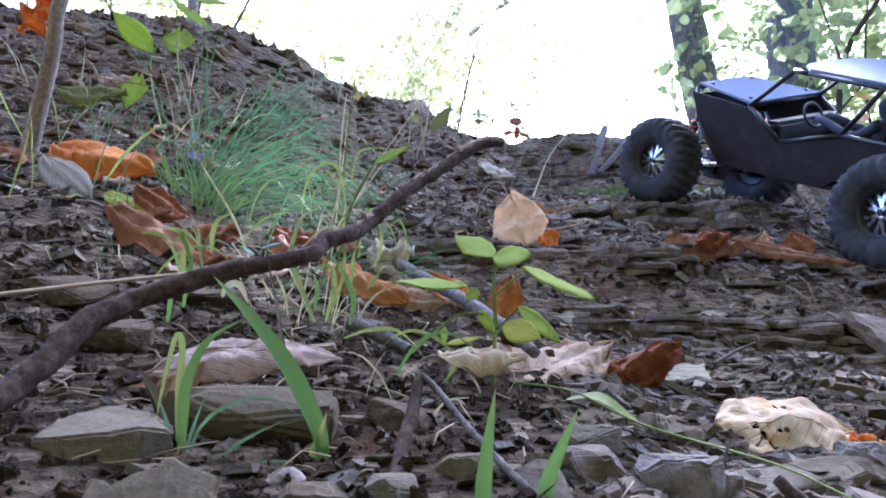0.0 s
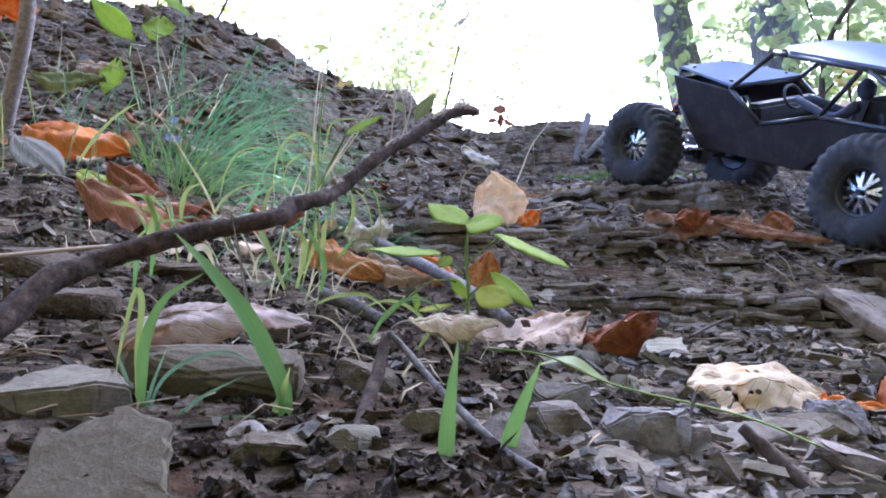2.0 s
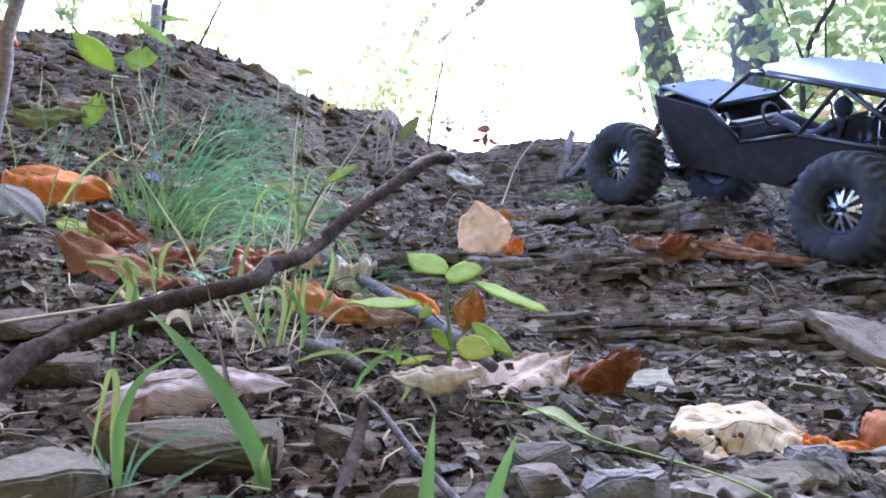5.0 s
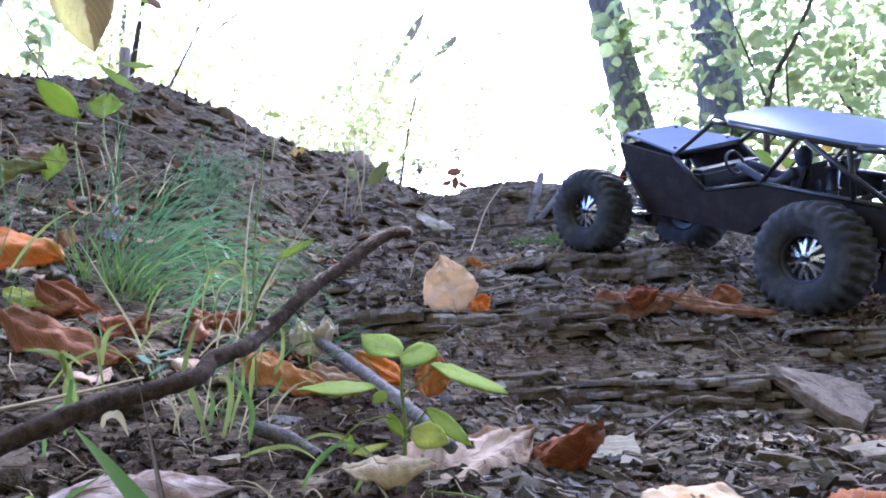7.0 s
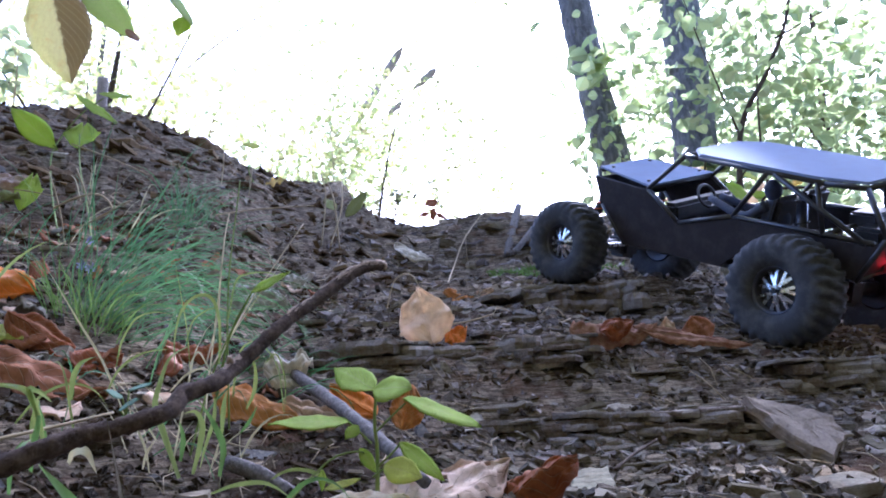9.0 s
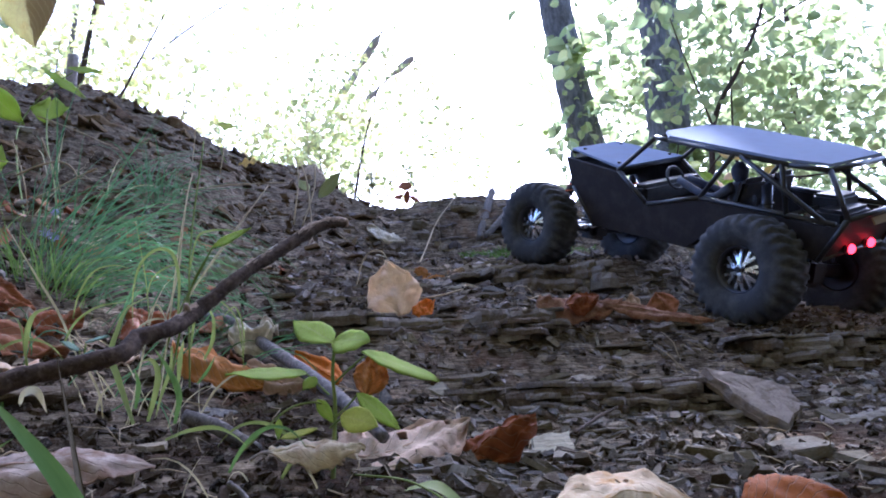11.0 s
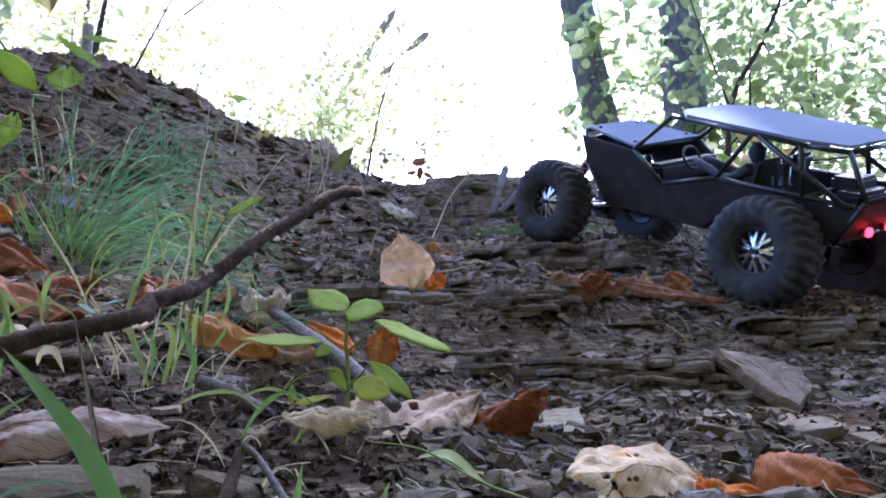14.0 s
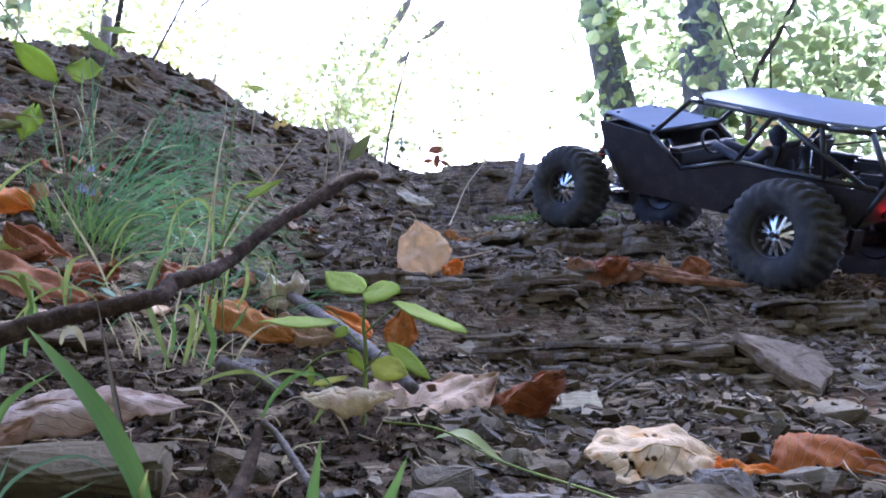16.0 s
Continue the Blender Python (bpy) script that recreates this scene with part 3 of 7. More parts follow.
def stone_mesh(name, seed, size, point=0.0, rough=.12):
    """A broken stone: the hull of random points in a flat block, its edges worn."""
    rng = np.random.default_rng(seed)
    bm = bmesh.new()
    for _ in range(26):
        v = rng.uniform(-1, 1, 3)
        v[int(rng.integers(3))] = rng.choice((-1, 1))
        r = (abs(v[0]) ** 2.6 + abs(v[1]) ** 2.6) ** (1 / 2.6)
        if r > 1:
            v[:2] /= r
        v[0] *= 1 + point * max(0, -v[0])
        v[1] *= 1 - .55 * point * max(0, -v[0])
        bm.verts.new(tuple(v * .5 * np.array(size)))
    made = bmesh.ops.convex_hull(bm, input=bm.verts[:])
    bmesh.ops.delete(bm, geom=[v for v in bm.verts if not v.link_faces], context="VERTS")
    bmesh.ops.bevel(bm, geom=bm.edges[:], offset=.05 * min(size), segments=2, affect="EDGES")
    bmesh.ops.triangulate(bm, faces=bm.faces[:])
    bmesh.ops.subdivide_edges(bm, edges=[e for e in bm.edges if e.calc_length() > .16 * max(size)], cuts=2, use_grid_fill=True)
    for v in bm.verts:
        v.co += Vector(noise.noise_vector(v.co * (2.2 / max(size)) * 2 + Vector((seed, 0, 0)))) * rough * min(size) * .6
    return bm


def plate_mesh(seed, outline, thick, top=.9):
    """A broken plate of shale: a sharp outline, a split edge of two layers, a rough face."""
    rng = np.random.default_rng(seed)
    ring = []
    n = len(outline)
    for k, (a, b) in enumerate(zip(outline, outline[1:] + outline[:1])):
        for f in (0, .34, .67):
            p = np.array(a) + (np.array(b) - np.array(a)) * f
            ring.append(p + (rng.normal(0, .0016, 2) if f else 0))
    ring = np.array(ring)
    mid = ring.mean(0)
    rows = [(1.0, -.5), (1.03, -.1), (.985, -.06), (.99, .3), (top + .04, .5), (.6, .55), (.25, .5)]
    bm = bmesh.new()
    loops = []
    for s, h in rows:
        loops.append([bm.verts.new((*(mid + (p - mid) * s * (1 + rng.normal(0, .012))), h * thick + rng.normal(0, .06 if s > .9 else .015) * thick)) for p in ring])
    m = len(ring)
    for a, b in zip(loops, loops[1:]):
        for k in range(m):
            bm.faces.new((a[k], a[(k + 1) % m], b[(k + 1) % m], b[k]))
    bm.faces.new(loops[-1])
    bm.faces.new(loops[0][::-1])
    return bm


def shale_plate(at, turn, tilt, outline, thick, seed, label, material):
    ob = part("shale_plate", plate_mesh(seed, outline, thick), material, smooth=False)
    ob.matrix_world = Matrix.Translation(at) @ pose(0, 0, 0, tilt[0], tilt[1], turn)
    return tagged(ob, label, "stone")


def stone(x, y, lift, size, turn, seed, label, material=STONE, tilt=(0, 0), point=0.0, name="flat_stone", rough=.12):
    ob = part(name, stone_mesh(name, seed, size, point=point, rough=rough), material, smooth=False)
    ob.matrix_world = Matrix.Translation(ground_point(x, y, lift)) @ pose(0, 0, 0, tilt[0], tilt[1], turn)
    return tagged(ob, label, "stone")


stone(-.107, .252, -.001, (.046, .034, .020), 8, 1, "yellowish-grey flat stone half sunk in soil", tilt=(8, -4))
shale_plate((-.0715, .198, .0625), -8, (46, 6), [(-.022, .009), (-.011, .012), (-.002, .019), (.012, .015), (.015, .004), (.021, -.006), (.010, -.014), (-.006, -.022), (-.018, -.014)], .0040, 2, "thin grey shale plate leaning on the soil", BROWN_STONE)
stone(-.066, .279, .003, (.064, .034, .030), 4, 3, "smooth brownish stone with a dry leaf over it", BROWN_STONE, tilt=(12, 3), rough=.03)
stone(.086, .264, .003, (.031, .021, .019), -18, 4, "pale bluish-grey rough stone among chips", GREY_STONE, rough=.17, name="grey_stone")
stone(.058, .274, .003, (.022, .020, .013), 20, 42, "small angular grey shale piece", STONE_DIM)
stone(.036, .247, .002, (.017, .024, .010), 20, 43, "flat grey shale piece standing in soil", STONE_DIM, tilt=(40, 0))
stone(.098, .264, .003, (.022, .016, .012), 30, 44, "small reddish grey stone among chips", STONE_DIM)
stone(-.034, .222, .000, (.023, .016, .011), 5, 45, "layered grey shale lump on soil", STONE, tilt=(10, 0))
stone(.066, .232, .000, (.028, .020, .006), -20, 46, "flat pale shale flake on gravel", tilt=(24, 8))
stone(.012, .262, .001, (.024, .018, .010), 25, 47, "small grey shale block on soil")
stone(-.012, .236, .001, (.02, .016, .011), 60, 48, "small grey shale block on soil")
stone(.128, .285, .002, (.04, .022, .008), 10, 49, "flat pale shale flake on gravel", tilt=(16, -6))
stone(.155, .262, .002, (.036, .024, .010), 40, 50, "flat grey shale flake on gravel", STONE_DIM, tilt=(14, 6))
stone(.186, .322, .002, (.026, .022, .02), 30, 5, "small pale grey stone under a bleached leaf", GREY_STONE, rough=.17, name="grey_stone")
stone(.062, .292, .003, (.026, .02, .014), 50, 6, "small angular grey stone among chips")
shale_plate((0.4053, 0.6433, 0.1251), 0, (44, 4), [(-0.0188, 0.0043), (-0.0025, -0.0191), (0.0158, -0.0385), (0.0295, -0.0221), (0.0462, -0.0086), (0.0454, 0.0162), (0.0237, 0.0255), (-0.0065, 0.0357), (-0.0314, 0.0408)], 0.013, 7, "large pointed pinkish grey shale slab on gravel", PINK_STONE)
shale_plate((0.5256, 0.7031, 0.1211), 0, (38, 0), [(-0.0304, -0.0116), (-0.0119, -0.0182), (0.0153, -0.0179), (0.0390, 0.0046), (0.0334, 0.0220), (0.0042, 0.0255), (-0.0255, 0.0130)], 0.010, 8, "flat grey shale slab beside a larger one", PINK_STONE)
shale_plate((0.4856, 0.6422, 0.1024), 0, (38, 0), [(0.0011, -0.0148), (0.0158, -0.0173), (0.0235, -0.0080), (0.0023, 0.0206), (-0.0130, 0.0162)], 0.007, 9, "narrow shale slab on gravel", STONE)
shale_plate((0.1924, 0.5614, 0.0951), 0, (35, 0), [(-0.0154, -0.0087), (-0.0015, -0.0205), (0.0122, -0.0174), (0.0187, 0.0010), (0.0199, 0.0225), (-0.0011, 0.0207), (-0.0124, 0.0169)], 0.005, 10, "pale flat shale flake on gravel", PALE_STONE)
stone(.112, .345, .001, (.026, .02, .010), -30, 12, "flat grey shale piece on gravel", tilt=(12, 6))
stone(.165, .31, .002, (.05, .02, .010), 6, 13, "thin layered shale piece on gravel", tilt=(10, -5))
stone(.098, .34, .003, (.02, .016, .012), 70, 14, "small grey stone among chips")
stone(.29, .5, .004, (.05, .024, .012), 12, 15, "grey shale piece on gravel", tilt=(6, 10))
stone(.36, .52, .004, (.06, .03, .012), -10, 16, "grey shale piece on gravel", tilt=(12, -6))
stone(.545, 1.66, .012, (.04, .034, .03), 20, 17, "pale stone lying below the rock ledge", GREY_STONE, name="grey_stone")
stone(-.012, .3, .002, (.03, .02, .010), 40, 18, "flat brownish shale flake on soil", tilt=(25, 12))
stone(-.14, .46, .004, (.05, .03, .014), 12, 19, "flat brown stone on soil", STONE_SOIL, tilt=(10, 0))
stone(-.2, .4, .004, (.06, .035, .016), -8, 20, "flat brown stone on soil", STONE_SOIL, tilt=(12, 4))
stone(-.155, .345, .003, (.05, .03, .014), 24, 21, "flat brown stone on soil", STONE_SOIL, tilt=(12, -4))


def bed_data(rng, x0, x1, level, dip, thick, jut, deep, reach):
    """One thin bed of shale between x0 and x1: a ragged front edge that follows the slope at its level."""
    n = int(min(16, max(4, (x1 - x0) / .009)))
    xs = np.linspace(x0, x1, n) + rng.uniform(-.2, .2, n) * (x1 - x0) / n
    ys = np.linspace(*reach, 90)
    front = []
    for x in xs:
        h = bank_height(np.full(90, x), ys) + .003
        above = np.nonzero(h > level + dip * x)[0]
        if not len(above) or above[0] == 0:
            return None
        front.append(ys[above[0]])
    front = np.convolve(np.pad(front, 1, "edge"), (.25, .5, .25), "valid")
    cut = np.minimum(1, 2.2 * np.minimum(np.arange(n), np.arange(n)[::-1]) / (n - 1))
    front = front - jut * (cut * rng.uniform(.55, 1.35, n) - .8 * (1 - cut))
    verts = []
    tilt = rng.normal(0, .08)
    for x, y in zip(xs, front):
        z = level + dip * x + rng.normal(0, .08) * thick + tilt * (x - xs[0]) * .3
        verts += [(x, y + deep, z - thick), (x + rng.normal(0, .001), y + .15 * thick, z - thick * rng.uniform(.7, 1.1)), (x, y, z - .3 * thick), (x, y + .35 * thick, z), (x, y + deep, z + .06 * deep)]
    faces = []
    for i in range(n - 1):
        for k in range(4):
            b = 5 * i + k
            faces.append((b, b + 5, b + 6, b + 1))
    faces += [(0, 1, 2, 3, 4), tuple(5 * (n - 1) + k for k in (4, 3, 2, 1, 0))]
    return verts, faces


def bed_rows(rng, xr, reach, low, high, dip, gap, length, jut, deep, keep):
    """All the beds of one step in the bank, from its foot to its top."""
    out, level = [], low
    while level < high:
        thick = gap * rng.choice((.35, .5, .7, 1.0, 1.5, 2.3))
        bold = rng.uniform(.4, 1.6)
        x = xr[0] + rng.uniform(-.05, .05)
        while x < xr[1]:
            size = length[0] + (length[1] - length[0]) * rng.uniform() ** 1.8
            if rng.uniform() < keep:
                made = bed_data(rng, x, x + size, level, dip, thick, jut * bold * rng.uniform(.4, 1.6), deep, reach)
                if made:
                    out.append(made)
            x += size * rng.uniform(.85, 1.15)
        level += thick * rng.uniform(.75, 1.1)
    return out


def joined_beds(name, rows, material, label):
    verts, faces = [], []
    for v, f in rows:
        b = len(verts)
        verts += v
        faces += [tuple(b + i for i in g) for g in f]
    tagged(part(name, mesh_of(name, verts, faces), material, smooth=False), label, "rock", kind="stuff")


def lay_beds():
    """Thin beds of shale: the near step bed by bed, the far ledges joined."""
    rng = np.random.default_rng(404)
    near = bed_rows(rng, (.06, .70), (.60, .94), .085, .245, .04, .0062, (.02, .12), .010, .035, .42)
    near += bed_rows(rng, (.05, .9), (.9, 1.34), .285, .40, .02, .0100, (.05, .22), .014, .06, .6)
    rng.shuffle(near)
    for k, (v, f) in enumerate(near[:298]):
        mesh = mesh_of("bed", v, f)
        mesh.materials.append(BED)
        ob = new("bed", mesh)
        ob.parent = ground
    far = near[298:] + bed_rows(rng, (.08, 1.3), (1.5, 2.1), .47, .775, .02, .014, (.06, .26), .020, .08, .7)
    joined_beds("shale_ledge_beds", far, FAR_BED, "thin dark grey beds of shale in the ledge")
    bank = bed_rows(rng, (-1.6, .02), (1.05, 2.75), .50, 1.38, -.06, .020, (.05, .26), .034, .11, .62) + bed_rows(rng, (-.6, .06), (.6, 1.15), .2, .5, -.05, .009, (.03, .14), .012, .05, .25)
    joined_beds("brown_bank_beds", bank, BROWN_BED, "crumbling brown beds of shale in the upper bank")


def layer_mesh(rng, x0, x1, front, z, thick, slope, seed):
    """One length of a shale layer with a ragged front edge."""
    n = int(max(5, (x1 - x0) / .006))
    xs = np.linspace(x0, x1, n)
    ends = np.clip(np.minimum(np.arange(n), np.arange(n)[::-1]) / 3, 0, 1)
    ys = front + .055 * cloud(xs * 9, np.full(n, seed * 3.1), seed, 4) + .018 * cloud(xs * 26, np.full(n, z * 45), seed + 5, 3) + .016 * (1 - ends) ** 2 + rng.normal(0, .0016, n)
    verts, faces = [], []
    for x, y in zip(xs, ys):
        zz = z + slope * (x - x0) + rng.normal(0, .0006)
        verts += [(x, y + .11, zz - .002), (x, y + rng.uniform(0, .25) * thick, zz - .001), (x, y + rng.uniform(-.1, .1) * thick, zz + .55 * thick), (x, y + rng.uniform(.1, .5) * thick, zz + thick), (x, y + .11, zz + thick + .004)]
    for i in range(n - 1):
        for k in range(4):
            b = 5 * i + k
            faces.append((b, b + 5, b + 6, b + 1))
    faces += [(0, 1, 2, 3, 4), tuple(5 * (n - 1) + k for k in (4, 3, 2, 1, 0))]
    return mesh_of("layer", verts, faces)


def rock_ledge(label, xr, front, low, high, lean, dip, seed, material, thick=(.003, .010), undercut=0.0):
    """A massive block of laminated shale: broken lengths of layers, each a piece, set back as they rise."""
    rng = np.random.default_rng(seed)
    root = tagged(empty("rock_ledge"), label, "rock")
    z = low
    while z < high:
        t = min(rng.uniform(*thick) * rng.choice((.7, 1.0, 1.6)), high - z + .001)
        x, stop = xr[0] + rng.normal(0, .02), xr[1] + rng.normal(0, .02)
        if undercut and (z - low) / (high - low) < undercut:
            stop = xr[0] + (xr[1] - xr[0]) * .55 + rng.normal(0, .012)
        while x < stop:
            size = min(rng.choice((.018, .03, .05, .09)) * rng.uniform(.7, 1.3), stop - x + .01)
            back = lean * (z - low) + rng.normal(0, .007)
            part("layer", layer_mesh(rng, x - .004, x + size, front + back, z + rng.normal(0, .0008), t * rng.uniform(.8, 1.25), dip + rng.normal(0, .035), seed), material, root, smooth=False)
            x += size
        z += t * .92
    return root


def lay_ledges():
    rock_ledge("laminated grey-brown block of shale above the gravel", (.205, .388), .640, .094, .150, .30, -.04, 61, LEDGE_ROCK, (.0025, .006))
    rock_ledge("dark laminated foot of the shale step", (.125, .215), .655, .108, .150, .5, 0, 62, LEDGE_ROCK, (.003, .007))
    rock_ledge("thick overhanging grey ledge of shale", (-.03, .245), .730, .168, .236, .35, .02, 63, LEDGE_ROCK, (.004, .012), .45)
    rock_ledge("thin dark ledge of shale below a dry leaf", (.235, .47), .812, .205, .238, .4, -.01, 64, LEDGE_ROCK, (.004, .009), .4)
    rock_ledge("small flat slab of shale beside a pale leaf", (.140, .200), .815, .232, .252, .3, .0, 65, LEDGE_ROCK, (.006, .010))
    rock_ledge("broad flat slab of layered shale on the bank", (.255, .425), 1.075, .306, .358, .35, .01, 66, LEDGE_ROCK, (.006, .014))
    rock_ledge("grey layered shale in the gravel", (.19, .34), .405, .052, .066, .9, .0, 67, LEDGE_ROCK, (.003, .006))
    rock_ledge("grey layered ledge of shale on the step", (.50, .68), .775, .155, .200, .5, .0, 68, LEDGE_ROCK, (.004, .010))


def slab_meshes():
    """Ten ragged thin plates, one unit long."""
    meshes = []
    for k in range(10):
        rng = np.random.default_rng(100 + k)
        n = 11
        ang = np.linspace(0, 2 * math.pi, n, endpoint=False) + rng.uniform(-.22, .22, n)
        rad = .5 * (1 - .5 * rng.uniform(0, 1, n) ** 1.5)
        verts, faces = [], []
        for h, s in ((-.5, .96), (-.1, 1.0), (.5, .90)):
            for a, r in zip(ang, rad):
                q = r * s * rng.uniform(.93, 1.05)
                verts.append((q * math.cos(a), .62 * q * math.sin(a), h + rng.uniform(-.15, .15)))
        for i in range(2):
            for a in range(n):
                b = (a + 1) % n
                faces.append((i * n + a, i * n + b, (i + 1) * n + b, (i + 1) * n + a))
        faces += [tuple(range(n))[::-1], tuple(range(2 * n, 3 * n))]
        mesh = mesh_of("slab", verts, faces)
        mesh.materials.append(SLAB)
        meshes.append(mesh)
    return meshes


def lay_slabs():
    """Broken beds of shale that stick out of the steps in the bank."""
    rng = np.random.default_rng(77)
    meshes = slab_meshes()
    zones = ((16, (.0, .75), (.64, .84), (.03, .08), (.0018, .0045)), (20, (.05, .9), (.95, 1.3), (.04, .15), (.005, .013)),
             (24, (.1, 1.0), (1.60, 1.9), (.04, .12), (.008, .022)), (24, (-1.1, -.05), (1.1, 2.0), (.04, .10), (.008, .016)), (24, (-.4, .1), (.8, 1.2), (.03, .09), (.004, .009)))
    for count, xr, yr, length, thick in zones:
        for _ in range(count):
            x, y = rng.uniform(*xr), rng.uniform(*yr)
            size = rng.uniform(*length)
            depth = size * rng.uniform(.35, .8)
            ob = new("slab", meshes[int(rng.integers(len(meshes)))])
            turn = Euler((rng.normal(.05, .05), rng.normal(.02, .05), rng.normal(0, .3)))
            ob.matrix_world = Matrix.LocRotScale(ground_point(x, y + .42 * depth, -.6 * thick[0]), turn, (size, depth, rng.uniform(*thick)))
            ob.parent = ground


def lay_chips():
    """The larger loose flakes at the foot of the bank, each on its own."""
    rng = np.random.default_rng(31)
    meshes = []
    for k in range(12):
        n = int(rng.integers(5, 8))
        ring = chip_data(rng, 1.0, .24, n)
        faces = [tuple(range(n)), tuple(range(2 * n - 1, n - 1, -1))] + [(a, n + a, n + (a + 1) % n, (a + 1) % n) for a in range(n)]
        mesh = mesh_of("chip", ring, faces)
        mesh.materials.append(STONE)
        meshes.append(mesh)
    for _ in range(270):
        y = .225 * (.75 / .225) ** rng.uniform()
        x = .07 * y + rng.uniform(-1, 1) * (.1 + .6 * y)
        if x < .04 and y < .5 and rng.uniform() < .7:
            x = .1 + rng.uniform(0, .5) * y
        size = (.004 + .013 * rng.uniform() ** 2.2) * (.7 + y)
        ob = new("chip", meshes[int(rng.integers(12))])
        ob.matrix_world = Matrix.LocRotScale(ground_point(x, y, .12 * size), Euler((rng.normal(.1, .3), rng.normal(0, .3), rng.uniform(0, 6.28))), (size, size, size * rng.uniform(.7, 1.6)))
        ob.parent = ground


# ---- leaves ----
def ovate(u):
    return math.sin(math.pi * min(1, u) ** .82) ** .85


def lance(u):
    return math.sin(math.pi * u ** .75) ** 1.15


def heart(u):
    return 1.05 * (1 - u) ** .62 * min(1, (u + .02) * 9) ** .6


def lobed(u):
    return max(.06, math.sin(math.pi * u ** .9) ** .7 * (.62 + .38 * math.cos(u * 6.28 * 2.5 + .4)))


def leaf_mesh(name, length, width, shape=ovate, nu=22, nv=10, roll=0.0, bend=0.0, fold=0.0, wave=.05, teeth=0.0, seed=0, holes=(), ragged=0.0, crumple=0.0, lobe=0.0):
    """A blade along +Y with its face to +Z. roll: degrees by which the sides curl down; bend: degrees that the tip curls down; fold: keel along the midrib."""
    rng = np.random.default_rng(seed)
    ph = rng.uniform(0, 6.28, 6)
    verts, uvs, faces = [], [], []
    for i in range(nu + 1):
        u = i / nu
        half = .5 * width * shape(min(max(u, .001), .999))
        if teeth:
            half *= 1 + teeth * (i % 2)
        if ragged:
            half *= 1 + rng.uniform(-ragged, ragged)
        a = radians(bend) * u
        if abs(bend) > 1:
            r = length / radians(bend)
            y, z, ny, nz = r * math.sin(a), -r * (1 - math.cos(a)), math.sin(a), math.cos(a)
        else:
            y, z, ny, nz = length * u, 0.0, 0.0, 1.0
        for j in range(nv + 1):
            v = 2 * j / nv - 1
            s = v * half
            if abs(roll) > 1:
                arc = radians(roll) * (.6 + .4 * u)
                rr = .5 * width / arc
                sx, sz = rr * math.sin(s / rr), -rr * (1 - math.cos(s / rr))
            else:
                sx, sz = s, 0.0
            sz += fold * abs(s)
            w = wave * width * (math.sin(5 * u + ph[0] + 2.2 * v) * .5 + math.sin(11 * u + ph[1]) * v * .5 + .45 * math.sin(9 * v + ph[2] + 4 * u) + .3 * math.sin(23 * u + ph[3]) * v * v)
            sz += w
            if crumple:
                q = Vector((sx, y, seed * 1.7)) / width
                sz += crumple * width * (noise.noise(q * 3.1) + .6 * noise.noise(q * 7.3) + .35 * noise.noise(q * 17.0))
            back = lobe * length * (1 - u) ** 4 * math.sin(math.pi * min(1, .15 + abs(v)))
            verts.append((sx, y + sz * ny - back, z + sz * nz))
            uvs.append((u, j / nv))
    for i in range(nu):
        for j in range(nv):
            u, v = (i + .5) / nu, (j + .5) / nv
            if any((u - hu) ** 2 / hr ** 2 + (v - hv) ** 2 / (1.6 * hr) ** 2 < 1 for hu, hv, hr in holes):
                continue
            b = i * (nv + 1) + j
            faces.append((b, b + 1, b + nv + 2, b + nv + 1))
    return mesh_of(name, verts, faces, uvs)


def along(base, tip, face):
    """A pose at base with +Y towards tip and +Z near to face."""
    base, tip = Vector(base), Vector(tip)
    y = (tip - base).normalized()
    x = y.cross(Vector(face)).normalized()
    z = x.cross(y)
    m = Matrix((x, y, z)).transposed().to_4x4()
    m.translation = base
    return m


def fallen_leaf(base, tip, width, face, material, label, stalk=.3, name="fallen_leaf", stalk_bend=.2, **shape):
    base, tip = Vector(base), Vector(tip)
    length = (tip - base).length
    shape = {"crumple": .10, "ragged": .05, "nu": 34, "nv": 20, **shape}
    bend = abs(shape.get("bend", 0))
    if bend > 20:
        length *= radians(bend) / 2 / math.sin(radians(bend) / 2)
    ob = part(name, leaf_mesh(name, length, width, **shape), material, solid=.0007)
    pitch = shape.get("bend", 0) / 2
    ob.matrix_world = along(base, tip, face) @ pose(0, 0, 0, pitch, 0, 0)
    if length > .03:
        nu, nv = shape["nu"], shape["nv"]
        co = np.empty(3 * len(ob.data.vertices))
        ob.data.vertices.foreach_get("co", co)
        mid = co.reshape(nu + 1, nv + 1, 3)[::2, nv // 2]
        part("midrib", mesh_of("midrib", *tube_data(mid, (.0009, .0007, .0003), 5)), material, ob)
    if stalk:
        s = stalk * length
        line = spline([(0, 0, 0), (.1 * s, -.5 * s, stalk_bend * s * .3), (.05 * s, -s, -stalk_bend * s)], 8)
        rod = part("stalk", mesh_of("stalk", *tube_data(line, (.0009, .0007, .0008), 6)), STRAW if material in (CREAM_LEAF, WHITE_LEAF, TAN_LEAF) else BARK_SAPLING)
        rod.parent = ob
    return tagged(ob, label, "leaf", "fallen leaves")


